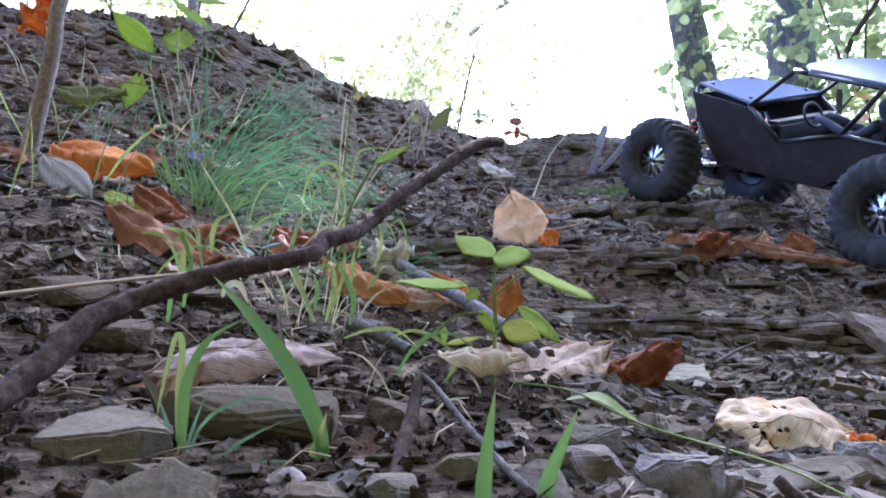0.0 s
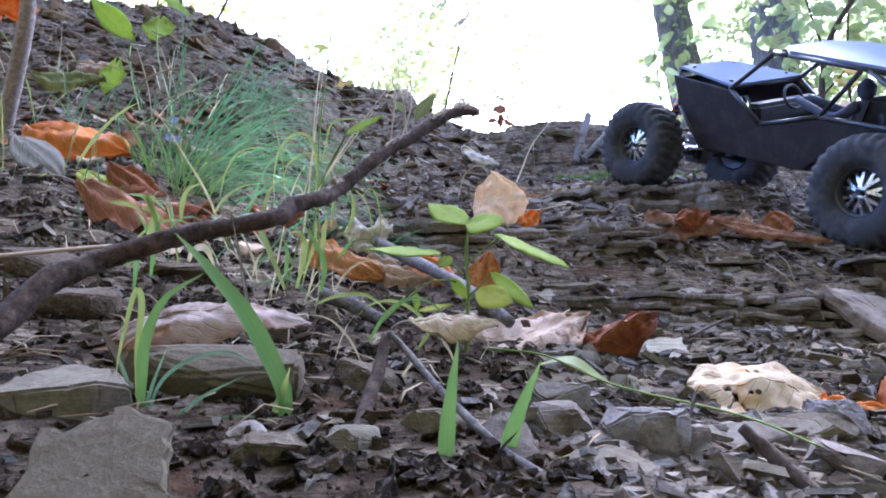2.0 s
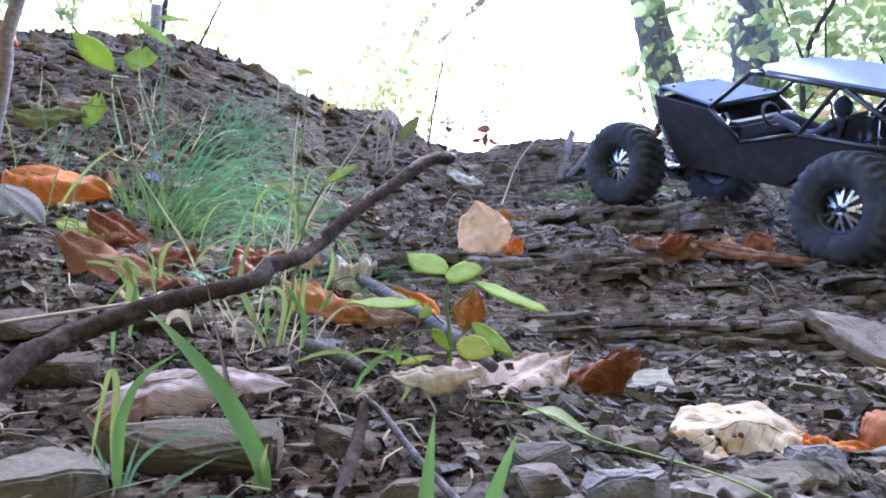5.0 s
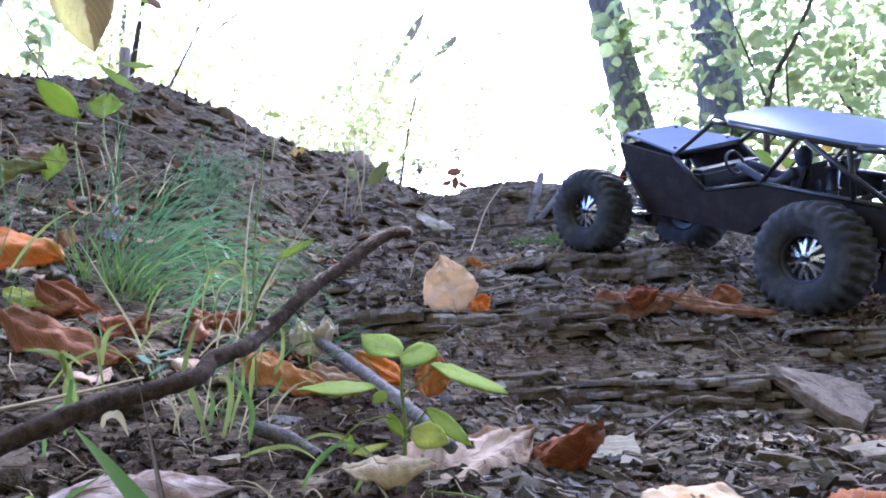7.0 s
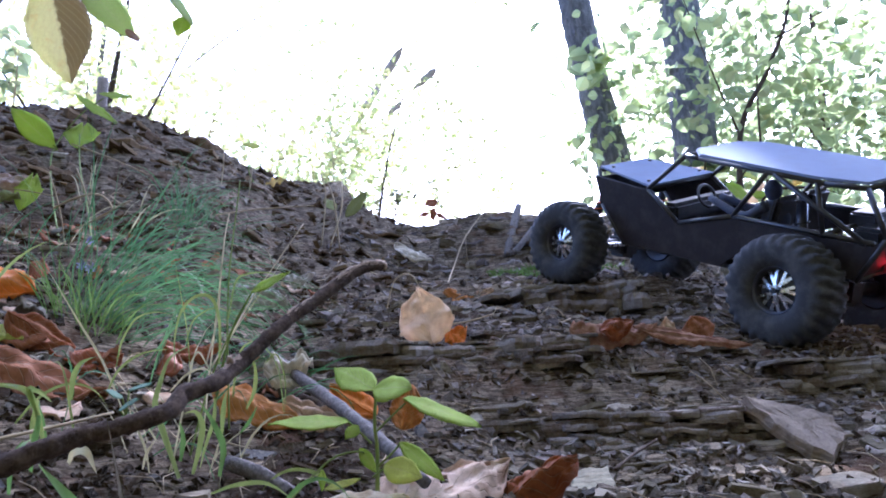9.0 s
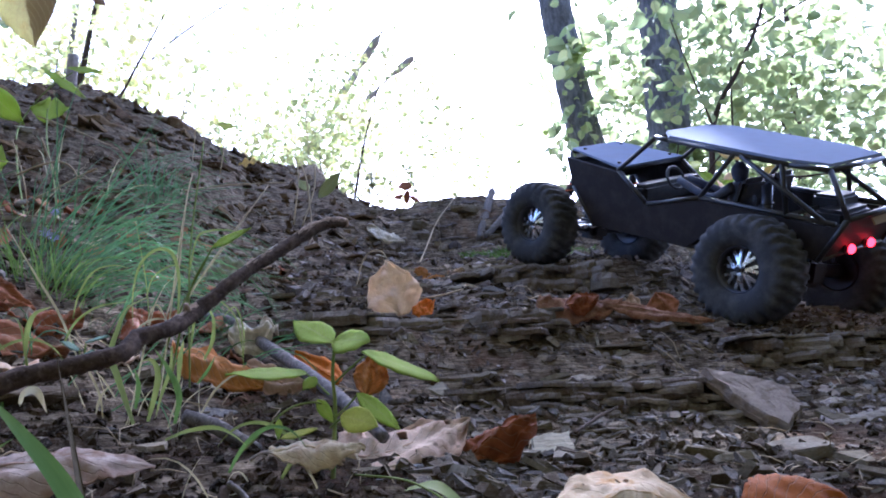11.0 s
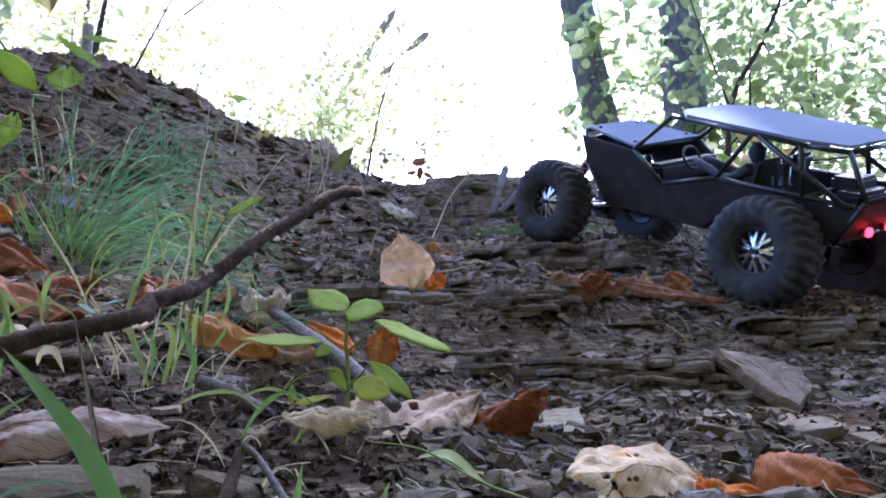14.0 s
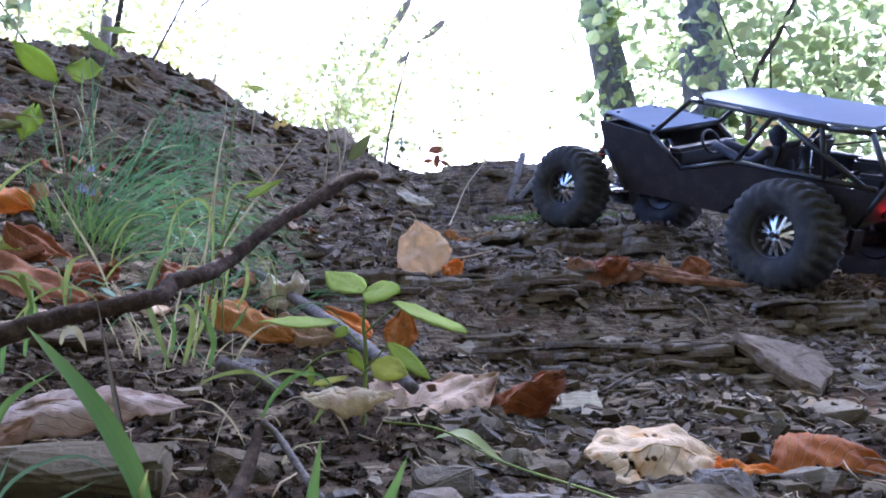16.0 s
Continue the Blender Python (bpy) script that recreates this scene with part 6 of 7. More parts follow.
leafy_shrub("yellowing_shrub", "shrub with drooping pale yellow autumn leaves", [([(1.10, 2.25, .70), (1.13, 2.18, .85), (1.12, 2.08, .97)], .006), ([(1.18, 2.25, .68), (1.22, 2.15, .86), (1.27, 2.05, .95)], .006), ([(1.30, 2.22, .66), (1.37, 2.2, .87), (1.60, 2.18, .89), (1.9, 2.14, .91)], .006)],
            5, (YELLOW_LEAF, YELLOW_LEAF, LIME_LEAF, PEACH_LEAF, GREEN_LEAF), 9, .085, .03, BARK_DARK)
leafy_shrub("yellowing_shrub", "low shrub with amber and green leaves on the bank edge", [([(1.20, 1.78, .47), (1.24, 1.72, .52), (1.27, 1.66, .55)], .005), ([(1.34, 1.8, .5), (1.38, 1.72, .54), (1.36, 1.66, .58)], .005), ([(1.44, 1.85, .5), (1.5, 1.78, .56), (1.52, 1.7, .62)], .005)],
            6, (YELLOW_LEAF, AMBER_LEAF, GREEN_LEAF, TAN_LEAF), 7, .085, .03, BARK_DARK)
crest = leafy_shrub("crest_plant", "small plant with a green leaf on the bank crest", [([(.02, 2.36, .80), (.015, 2.31, .87), (.018, 2.30, .92)], .003)], 7, (GREEN_LEAF,), 2, .08, .005)
leafy_shrub("crest_plant", "small plant with dark red withered leaves on the ledge", [([(.19, 1.93, .71), (.22, 1.92, .74), (.25, 1.91, .79)], .002)], 8, (RUST_LEAF,), 4, .045, .008, BARK_DARK)
leafy_shrub("crest_plant", "small plant with one yellow leaf on the bank crest", [([(-.30, 2.7, 1.12), (-.305, 2.69, 1.16), (-.31, 2.68, 1.18)], .002)], 9, (YELLOW_LEAF,), 2, .06, .004)
green_leaf(crest, (-0.0081, 1.7500, 0.6916), (0.0472, 1.7800, 0.7689), .030, (.5, -.7, .3), DULL_LEAF)
green_leaf(crest, (-0.0325, 1.7500, 0.7099), (-0.0596, 1.7500, 0.7401), .034, (.2, -.7, .6), DULL_LEAF, label="dull grey-green leaf")
tagged(green_leaf(None, (-0.2421, 2.0500, 0.8938), (-0.1863, 2.0400, 0.9026), .040, (.1, -.9, .4), YELLOW_LEAF, lobed), "small bright yellow leaf caught on the bank", "leaf", "fallen leaves").name = "fallen_leaf"
sprout = tagged(empty("crest_plant"), "thin stalk with one yellow-green leaf on the crest", "plant")
tube("stem", [(-0.2782, 2.1000, 0.9060), (-0.2983, 2.1000, 0.9600), (-0.2889, 2.1000, 1.0286)], (.002, .0016, .001), STEM, sprout)
green_leaf(sprout, (-0.2623, 2.1000, 1.0317), (-0.3155, 2.0800, 1.0314), .030, (.1, -.8, .5), LIME_LEAF)


def aster(x, y, seed):
    """A small violet flower head on a short stalk."""
    rng = np.random.default_rng(seed)
    root = tagged(empty("wild_flower"), "tiny violet wild flower on the bank", "flower")
    b = ground_point(x, y)
    top = b + Vector((.004, -.004, .022))
    tube("stem", [b, (b + top) / 2 + Vector((.002, 0, 0)), top], (.0007, .0006, .0005), STEM, root, sides=5)
    for k in range(9):
        a = 6.28 * k / 9 + rng.uniform(-.2, .2)
        d = Vector((math.cos(a), -.35, math.sin(a))) * .007
        ob = part("petal", leaf_mesh("petal", .007, .003, lance, nu=5, nv=2, wave=0), PETAL, root)
        ob.matrix_world = along(top, top + d, (0, -1, .3))
    return root


aster(-.262, .80, 1)
aster(-.275, .81, 2)
aster(-.33, .98, 3)
grass_tuft((-.16, .50), .08, 12, .11, (.3, -.15, .8), .55, .0014, 21, "fine arching grass blades beside a branch", TUFT)
grass_tuft((-.06, .47), .06, 4, .10, (.1, -.15, .9), .55, .0011, 22, "fine arching pale blades beside a branch", DRY_GRASS)
grass_tuft((-.10, .60), .08, 12, .12, (.3, -.1, .8), .6, .0014, 23, "fine arching grass blades on the bank", TUFT)
grass_tuft((-.3, .9), .15, 30, .16, (.4, -.1, .8), .5, .0018, 24, "fine arching grass blades on the bank", TUFT)


# ---- trees, undergrowth and weeds behind the crest ----
LEAF_OUTLINE = ((0, 0), (.30, .18), (.44, .45), (.30, .78), (0, 1.0), (-.30, .78), (-.44, .45), (-.30, .18))


def crown_mesh(name, rng, spots, size, droop=.4):
    """Many small folded leaves; spots: points at which twigs end."""
    verts, faces = [], []
    for p in spots:
        d = np.array((rng.normal(), rng.normal(), rng.normal(-droop, .5)))
        d /= np.linalg.norm(d)
        f = np.array((rng.normal(0, .7), rng.normal(-.3, .7), rng.normal(.5, .6)))
        side = np.cross(d, f)
        side /= np.linalg.norm(side) + 1e-9
        nor = np.cross(side, d)
        s = size * rng.uniform(.4, 1.35)
        w = rng.uniform(.75, 1.1)
        b = len(verts)
        for x, y in LEAF_OUTLINE:
            verts.append(p + s * (d * y + side * x * w + nor * (.35 * abs(x) - .18 * y * y)))
        faces += [(b, b + 1, b + 2, b + 3, b + 4), (b, b + 4, b + 5, b + 6, b + 7)]
    return mesh_of(name, verts, faces)


def leaf_spots(rng, centre, radii, clumps, per, tight):
    """Clumped points inside an ellipsoid, with gaps between the clumps."""
    out = []
    for _ in range(clumps):
        v = rng.normal(size=3)
        v *= rng.uniform() ** .4 / np.linalg.norm(v)
        c = np.array(centre) + v * radii
        stretch = rng.uniform(.6, 1.5, 3) * tight
        out.extend(c + rng.normal(size=(per, 3)) * stretch)
    return out


def tree(label, trunk, radii, limbs, crowns, seed, size, material, bark=BARK_TREE, name="tree", rough=.05):
    """A tapered trunk with limbs and a crown of many leaves."""
    rng = np.random.default_rng(seed)
    root = tagged(empty(name), label, "tree")
    tube("trunk", trunk, radii, bark, root, sides=22, rough=rough, n=60, seed=seed)
    for pts, r in limbs:
        tube("limb", pts, (r, r * .7, r * .35), bark, root, sides=8, rough=.05)
    spots = [s for c in crowns for s in leaf_spots(rng, *c)]
    part("crown", crown_mesh("crown", rng, spots, size), material, root, smooth=False)
    return root


# Its high crowns are unseen, set in the sun's way to shade the bank.
tree("broad dark tree trunk with leafy twigs", ((2.75, 5.9, .1), (2.4, 5.7, 1.2), (2.126, 5.6, 2.479), (2.03, 5.6, 3.274), (1.97, 5.6, 3.889), (1.9, 5.6, 5.2), (1.85, 5.7, 7.4)), (.20, .165, .145, .14, .138, .12, .05),
     [(((1.92, 5.6, 4.8), (1.2, 5.3, 5.6), (.2, 5.0, 6.1)), .06), (((1.9, 5.6, 5.2), (2.7, 5.2, 6.0), (3.5, 5.0, 6.6)), .06), (((1.88, 5.65, 5.6), (1.6, 6.6, 6.5), (1.3, 7.4, 7.0)), .05)],
     [((1.5, 5.6, 6.3), (2.4, 2.2, 1.0), 290, 10, .22), ((1.1, 7.2, 6.6), (2.0, 1.4, .8), 200, 10, .22), ((2.0, 5.4, 2.9), (.3, .3, .6), 9, 7, .12)], 1, .15, CROWN)
# The crown at 5.3 m is out of view, added to shade the bank.
tree("dark tree trunk hung with climbing leaves", ((2.30, 4.6, .1), (2.31, 4.6, .9), (2.315, 4.6, 1.655), (2.372, 4.6, 2.006), (2.395, 4.6, 2.618), (2.421, 4.6, 3.222), (2.46, 4.6, 4.6), (2.4, 4.7, 6.6)), (.19, .17, .155, .15, .145, .14, .12, .05),
     [(((2.42, 4.6, 3.9), (1.7, 4.2, 4.9), (.9, 3.9, 5.4)), .05), (((2.43, 4.6, 4.2), (3.1, 4.0, 5.2), (3.7, 3.7, 5.8)), .05), (((2.36, 4.58, 3.3), (2.1, 4.45, 3.6), (1.9, 4.4, 4.0)), .03)],
     [((1.6, 4.2, 5.3), (1.9, 1.3, .7), 130, 9, .2), ((2.36, 4.42, 1.75), (.20, .08, .25), 9, 7, .06)], 2, .13, CROWN)
tree("thin forked young tree with broad pale green leaves", ((2.05, 3.62, .1), (2.06, 3.6, 1.0), (2.133, 3.6, 1.694), (2.376, 3.6, 2.11), (2.581, 3.6, 2.554), (2.7, 3.6, 3.4)), (.02, .018, .015, .012, .009, .005),
     [(((2.249, 3.6, 1.2), (2.25, 3.6, 1.7), (2.36, 3.62, 2.4)), .009), (((2.45, 3.6, 2.3), (2.9, 3.5, 2.5), (3.4, 3.5, 2.6)), .007), (((2.13, 3.6, 1.7), (2.05, 3.7, 2.3), (2.0, 3.8, 2.9)), .006)],
     [((2.55, 3.8, 2.35), (1.0, .55, .75), 84, 11, .17), ((3.1, 3.9, 1.75), (.8, .6, .7), 60, 10, .17), ((1.95, 4.1, 2.5), (.35, .4, .5), 6, 9, .12)], 3, .086, HEDGE, BARK_DARK, "young_tree", .03)
tree("slender leafy sapling behind the bank", ((3.5, 4.9, .2), (3.5, 4.9, 1.2), (3.6, 4.9, 2.4), (3.7, 4.9, 3.6)), (.04, .035, .03, .015), [(((3.6, 4.9, 2.0), (3.2, 4.7, 2.5), (2.9, 4.6, 2.9)), .015)],
     [((3.3, 5.0, 2.3), (1.3, .5, 1.0), 210, 12, .19), ((2.7, 5.3, 2.9), (.6, .3, .6), 80, 10, .17), ((3.0, 5.6, 1.9), (1.3, .4, .7), 90, 12, .17)], 4, .072, HEDGE, BARK_DARK, "young_tree", .03)
tree("pale yellow-green bush behind the bank", ((-1.7, 4.7, .4), (-1.72, 4.7, 1.4), (-1.6, 4.6, 2.3), (-1.5, 4.6, 3.2)), (.03, .028, .022, .01), [(((-1.7, 4.7, 1.6), (-1.3, 4.5, 2.3), (-1.0, 4.4, 2.9)), .012), (((-1.7, 4.7, 1.8), (-2.1, 4.6, 2.4), (-2.4, 4.5, 2.9)), .012)],
     [((-1.85, 4.7, 2.65), (.8, .4, .6), 150, 10, .14), ((-1.15, 4.8, 2.45), (.5, .3, .5), 40, 8, .13), ((-.35, 5.0, 2.2), (.7, .3, .4), 70, 9, .13), ((-1.5, 4.4, 3.3), (.9, .3, .25), 24, 7, .12), ((-2.6, 4.9, 2.7), (.9, .4, .7), 60, 8, .13), ((-.7, 5.4, 3.4), (1.2, .3, .4), 30, 7, .14), ((-.9, 5.2, 2.3), (.7, .3, .35), 24, 6, .13)], 5, .05, PALE_CROWN, BARK_DARK, "bush", .03)
tree("sparse weedy bush with small yellow-green leaves", ((.1, 4.6, .4), (.1, 4.6, 1.2), (.2, 4.6, 1.9), (.35, 4.6, 2.5)), (.014, .012, .008, .004), [(((.1, 4.6, 1.3), (-.3, 4.5, 1.7), (-.6, 4.4, 1.85)), .006), (((.15, 4.6, 1.5), (.5, 4.5, 1.8), (.9, 4.5, 2.0)), .006)],
     [((-.3, 4.6, 1.85), (.6, .3, .32), 120, 9, .09), ((.25, 4.7, 2.2), (.6, .3, .6), 150, 8, .10), ((.9, 4.8, 1.85), (.5, .3, .3), 60, 8, .1)], 6, .038, WEED, BARK_DARK, "bush", .03)
tree("far tree with sparse pale yellow leaves", ((-2.6, 6.6, .3), (-2.6, 6.6, 1.8), (-2.4, 6.5, 3.2), (-2.3, 6.5, 4.6)), (.05, .045, .035, .015), [(((-2.5, 6.6, 2.4), (-1.6, 6.4, 3.6), (-.6, 6.2, 4.3)), .016), (((-2.6, 6.6, 2.2), (-3.2, 6.4, 3.2), (-3.6, 6.3, 3.9)), .016)],
     [((-3.2, 6.2, 3.7), (.7, .4, .6), 110, 9, .15), ((-2.2, 6.2, 4.15), (.9, .3, .35), 70, 8, .15), ((-.8, 6.3, 3.3), (.9, .3, .5), 26, 7, .16), ((.4, 6.4, 3.1), (.8, .3, .5), 50, 8, .14)], 8, .055, PALE_CROWN, BARK_GREY, "tree", .03)
# Radii shrink where glare swallows the trunk: the glare is in the shape.
tree("thin leaning young tree far off, trunk thinned where glare hides it", ((-1.9, 8, .3), (-1.2, 8, 1.7), (-.06, 8, 3.72), (.10, 8, 3.99), (.15, 8, 4.08), (.27, 8, 4.26), (.33, 8, 4.37), (.40, 8, 4.50), (.53, 8, 4.72), (.60, 8, 4.83), (.73, 8, 5.02), (.9, 8, 5.3)),
     (.014, .014, .012, .012, .05, .045, .014, .055, .05, .012, .010, .006), [(((-.06, 8, 3.72), (.2, 8, 3.8), (.41, 8, 3.97)), .010)],
     [((.0, 8, 3.8), (.4, .3, .5), 24, 8, .13), ((-.5, 8, 3.1), (.7, .3, .5), 30, 8, .14)], 7, .06, WEED, BARK_SAPLING, "young_tree", .03)
# Only the lengths not lost in glare get full thickness here.
tree("thin leaning dead tree far off, visible only between patches of glare", ((-1.2, 8.3, .3), (-.5, 8.3, 2.4), (.35, 8.2, 3.86), (.42, 8, 3.97), (.49, 8, 4.04), (.56, 8, 4.12), (.70, 8, 4.27), (.80, 8, 4.36), (.94, 8, 4.49), (.99, 8, 4.54)),
     (.012, .012, .010, .034, .034, .010, .012, .045, .045, .010), [(((.35, 8.2, 3.86), (.3, 8.2, 4.1), (.2, 8.2, 4.3)), .008)],
     [((.2, 8.2, 3.7), (.4, .3, .4), 20, 8, .12)], 17, .06, WEED, BARK_SAPLING, "young_tree", .03)


def weed(x, y, height, seed, label="thin dry weed with small leaves on the crest", lean=0.0, leaves=16, size=.022, mat=WEED):
    rng = np.random.default_rng(seed)
    root = tagged(empty("weed"), label, "weed", "weeds on the crest")
    b = np.array(ground_point(x, y, -.02))
    line = [b, b + (lean * .4 + rng.normal(0, .01), 0, height * .5), b + (lean + rng.normal(0, .02), 0, height)]
    tube("stem", line, (.0035, .0026, .0012), BARK_DARK if seed % 2 else STRAW, root, sides=6)
    fine = spline(line, 24)
    spots = []
    for k in range(4):
        p = fine[int(rng.integers(8, 22))]
        q = p + (rng.normal(0, .06), rng.normal(0, .03), rng.uniform(.03, .10))
        tube("twig", [p, (p + q) / 2 + (0, 0, -.008), q], (.0016, .0012, .0008), STRAW, root, sides=5)
        spots += [p + (q - p) * f for f in (.5, .8, 1.0)]
    spots += [fine[int(rng.integers(10, 24))] + rng.normal(0, .012, 3) for _ in range(leaves)]
    part("leaves", crown_mesh("leaves", rng, spots, size), mat, root, smooth=False)
    return root


for k, (x, y, h, lean) in enumerate(((.14, 2.5, .34, 0), (.22, 2.7, .42, .02), (.34, 2.6, .52, .0), (.40, 2.75, .40, -.03), (.455, 2.6, .42, .01), (.29, 2.65, .30, .03), (.07, 2.8, .30, -.02), (.52, 2.7, .30, .02))):
    weed(x, y, h, 20 + k, lean=lean, leaves=30, size=.024, mat=DARK_WEED)
for k, (x, y, h, lean) in enumerate(((-.46, 3.2, .46, -.02), (-.30, 3.25, .36, .02), (-.10, 3.2, .58, .02), (-.02, 3.15, .40, -.03), (-.2, 3.3, .5, .0), (.05, 3.1, .36, .02), (-.62, 3.0, .5, .03), (-1.0, 2.7, .4, 0))):
    weed(x, y, h, 40 + k, "thin weed with pale yellow-green leaves on the crest", lean, 16, .028, PALE_CROWN)
weed(1.08, 3.0, .95, 61, "tall dry weed stalk behind the ledge", -.05, 8, .05, HEDGE)
weed(-1.1, 2.35, .32, 62, "small leafy weed on the bank crest", .03, 20, .05, HEDGE)
weed(-1.35, 2.3, .4, 63, "small leafy weed on the bank crest", -.02, 24, .05, HEDGE)
tagged(tube("stump", [(-.912, 2.62, 1.28), (-.91, 2.6, 1.42), (-.91, 2.6, 1.53)], (.022, .02, .02), BARK_SAPLING, label="short cut grey sapling stump on the crest", sides=12, rough=.05), category="stump")


# ---- the model rock crawler ----
def box(bm, size, at, turn=None, bevel=0.0):
    made = bmesh.ops.create_cube(bm, size=1)["verts"]
    m = Matrix.Translation(at) @ (turn or Matrix()) @ Matrix.Diagonal((*size, 1))
    bmesh.ops.transform(bm, matrix=m, verts=made)
    if bevel:
        edges = list({e for v in made for e in v.link_edges})
        bmesh.ops.bevel(bm, geom=edges, offset=bevel, segments=2, affect="EDGES")


def boxed(name, size, at, material, parent, label="", turn=None, bevel=.002):
    bm = bmesh.new()
    box(bm, size, at, turn, bevel)
    return part(name, bm, material, parent, label, smooth=False)


def rod(name, a, b, radius, material, parent, label="", sides=10):
    return part(name, mesh_of(name, *tube_data(np.linspace(a, b, 3), (radius,), sides)), material, parent, label)


def plate(name, outline, x0, x1, material, parent, label=""):
    """A flat panel: an outline in the car's side view, between two widths."""
    n = len(outline)
    verts = [(x0, y, z) for y, z in outline] + [(x1, y, z) for y, z in outline]
    faces = [tuple(range(n)), tuple(range(2 * n - 1, n - 1, -1))] + [(k, n + k, n + (k + 1) % n, (k + 1) % n) for k in range(n)]
    mesh = mesh_of(name, verts, faces)
    bm = bmesh.new()
    bm.from_mesh(mesh)
    bpy.data.meshes.remove(mesh)
    bmesh.ops.recalc_face_normals(bm, faces=bm.faces)
    bmesh.ops.bevel(bm, geom=bm.edges[:], offset=.0012, segments=1, affect="EDGES")
    return part(name, bm, material, parent, label, smooth=False)


def lathe(profile, sides):
    """Turned about the X axis: rows of (x, radius)."""
    verts, faces = [], []
    for x, r in profile:
        for k in range(sides):
            a = 2 * math.pi * k / sides
            verts.append((x, r * math.cos(a), r * math.sin(a)))
    m = len(profile)
    for i in range(m - 1):
        for k in range(sides):
            j = (k + 1) % sides
            faces.append((i * sides + k, i * sides + j, (i + 1) * sides + j, (i + 1) * sides + k))
    return verts, faces


TYRE_R, TYRE_W = .073, .062


def tyre_mesh():
    """A fat tyre with blocks of tread raised out of one skin."""
    w, r, sides = TYRE_W / 2, TYRE_R - .0042, 168
    prof = [(-w * .62, .030, 0), (-w * .9, .034, 0), (-w, .044, 0), (-w * 1.0, .054, 0), (-w * .97, .060, 1), (-w * .84, r - .003, 2), (-w * .60, r, 2), (-w * .52, r, 3), (-w * .12, r + .001, 3), (w * .12, r + .001, 4), (w * .52, r, 4), (w * .60, r, 5),
            (w * .84, r - .003, 5), (w * .97, .060, 6), (w, .054, 0), (w, .044, 0), (w * .9, .034, 0), (w * .62, .030, 0), (0, .029, 0), (-w * .62, .030, 0)]
    verts, faces = [], []
    for x, rad, zone in prof:
        for k in range(sides):
            p = k % 6
            up = {0: 0, 1: p < 3, 2: p < 3, 3: 1 <= p < 5, 4: p in (4, 5, 0, 1), 5: p >= 3, 6: p >= 3}[zone]
            a = 2 * math.pi * k / sides
            q = rad + (.0042 if zone not in (1, 6) else .0025) * up
            verts.append((x, q * math.cos(a), q * math.sin(a)))
    m = len(prof)
    for i in range(m - 1):
        for k in range(sides):
            j = (k + 1) % sides
            faces.append((i * sides + k, i * sides + j, (i + 1) * sides + j, (i + 1) * sides + k))
    mesh = mesh_of("tyre", verts, faces)
    mesh.materials.append(RUBBER)
    return mesh


def rim_mesh(sign):
    """A deep dark barrel with a rolled lip; sign: the outer side."""
    w = TYRE_W / 2
    prof = [(-w * .7, .028), (-w * .62, .0315), (w * .55, .031), (w * .72, .032), (w * .74, .0298), (w * .55, .0278), (-w * .1, .0262), (-w * .12, .004), (-w * .5, .004), (-w * .7, .028)]
    mesh = mesh_of("rim", *lathe([(x * sign, r) for x, r in prof], 40))
    mesh.materials.append(DARK_METAL)
    return mesh


def star_mesh(sign):
    """Seven forked spokes that meet in a hub."""
    w = TYRE_W / 2
    bm = bmesh.new()
    for k in range(7):
        for spread in (-.15, .15):
            turn = Euler((2 * math.pi * k / 7 + spread, 0, 0)).to_matrix().to_4x4()
            bit = Matrix.Translation((sign * w * .40, 0, .0175)) @ Euler((spread * 1.1, -sign * .26, 0)).to_matrix().to_4x4()
            made = bmesh.ops.create_cube(bm, size=1)["verts"]
            bmesh.ops.transform(bm, matrix=turn @ bit @ Matrix.Diagonal((.0045, .0040, .0235, 1)), verts=made)
    hub = bmesh.ops.create_cone(bm, segments=16, radius1=.0085, radius2=.007, depth=.010, cap_ends=True)["verts"]
    bmesh.ops.transform(bm, matrix=Matrix.Translation((sign * w * .42, 0, 0)) @ Euler((0, sign * radians(90), 0)).to_matrix().to_4x4(), verts=hub)
    bmesh.ops.recalc_face_normals(bm, faces=bm.faces)
    mesh = bpy.data.meshes.new("star")
    bm.to_mesh(mesh)
    bm.free()
    mesh.materials.append(CHROME)
    return mesh


def figure_mesh():
    """A plain small seated doll: trunk, head and two reaching arms in one skin."""
    verts, faces = [], []
    for line, radii in (([(0, .082, .066), (0, .074, .098), (0, .076, .124)], (.017, .020, .014)), ([(0, .076, .122), (0, .078, .130), (0, .080, .142), (0, .080, .152)], (.006, .011, .013, .004)),
                        ([(-.018, .078, .118), (-.022, .112, .100), (-.012, .176, .118)], (.008, .0065, .005)), ([(.018, .078, .118), (.022, .112, .100), (.012, .176, .118)], (.008, .0065, .005)),
                        ([(-.010, .09, .070), (-.014, .15, .074), (-.014, .20, .066)], (.010, .009, .007)), ([(.010, .09, .070), (.014, .15, .074), (.014, .20, .066)], (.010, .009, .007))):
        v, f = tube_data(spline(line, 12), radii, 12)
        b = len(verts)
        verts += v
        faces += [tuple(b + i for i in g) for g in f]
    return mesh_of("driver_figure", verts, faces)


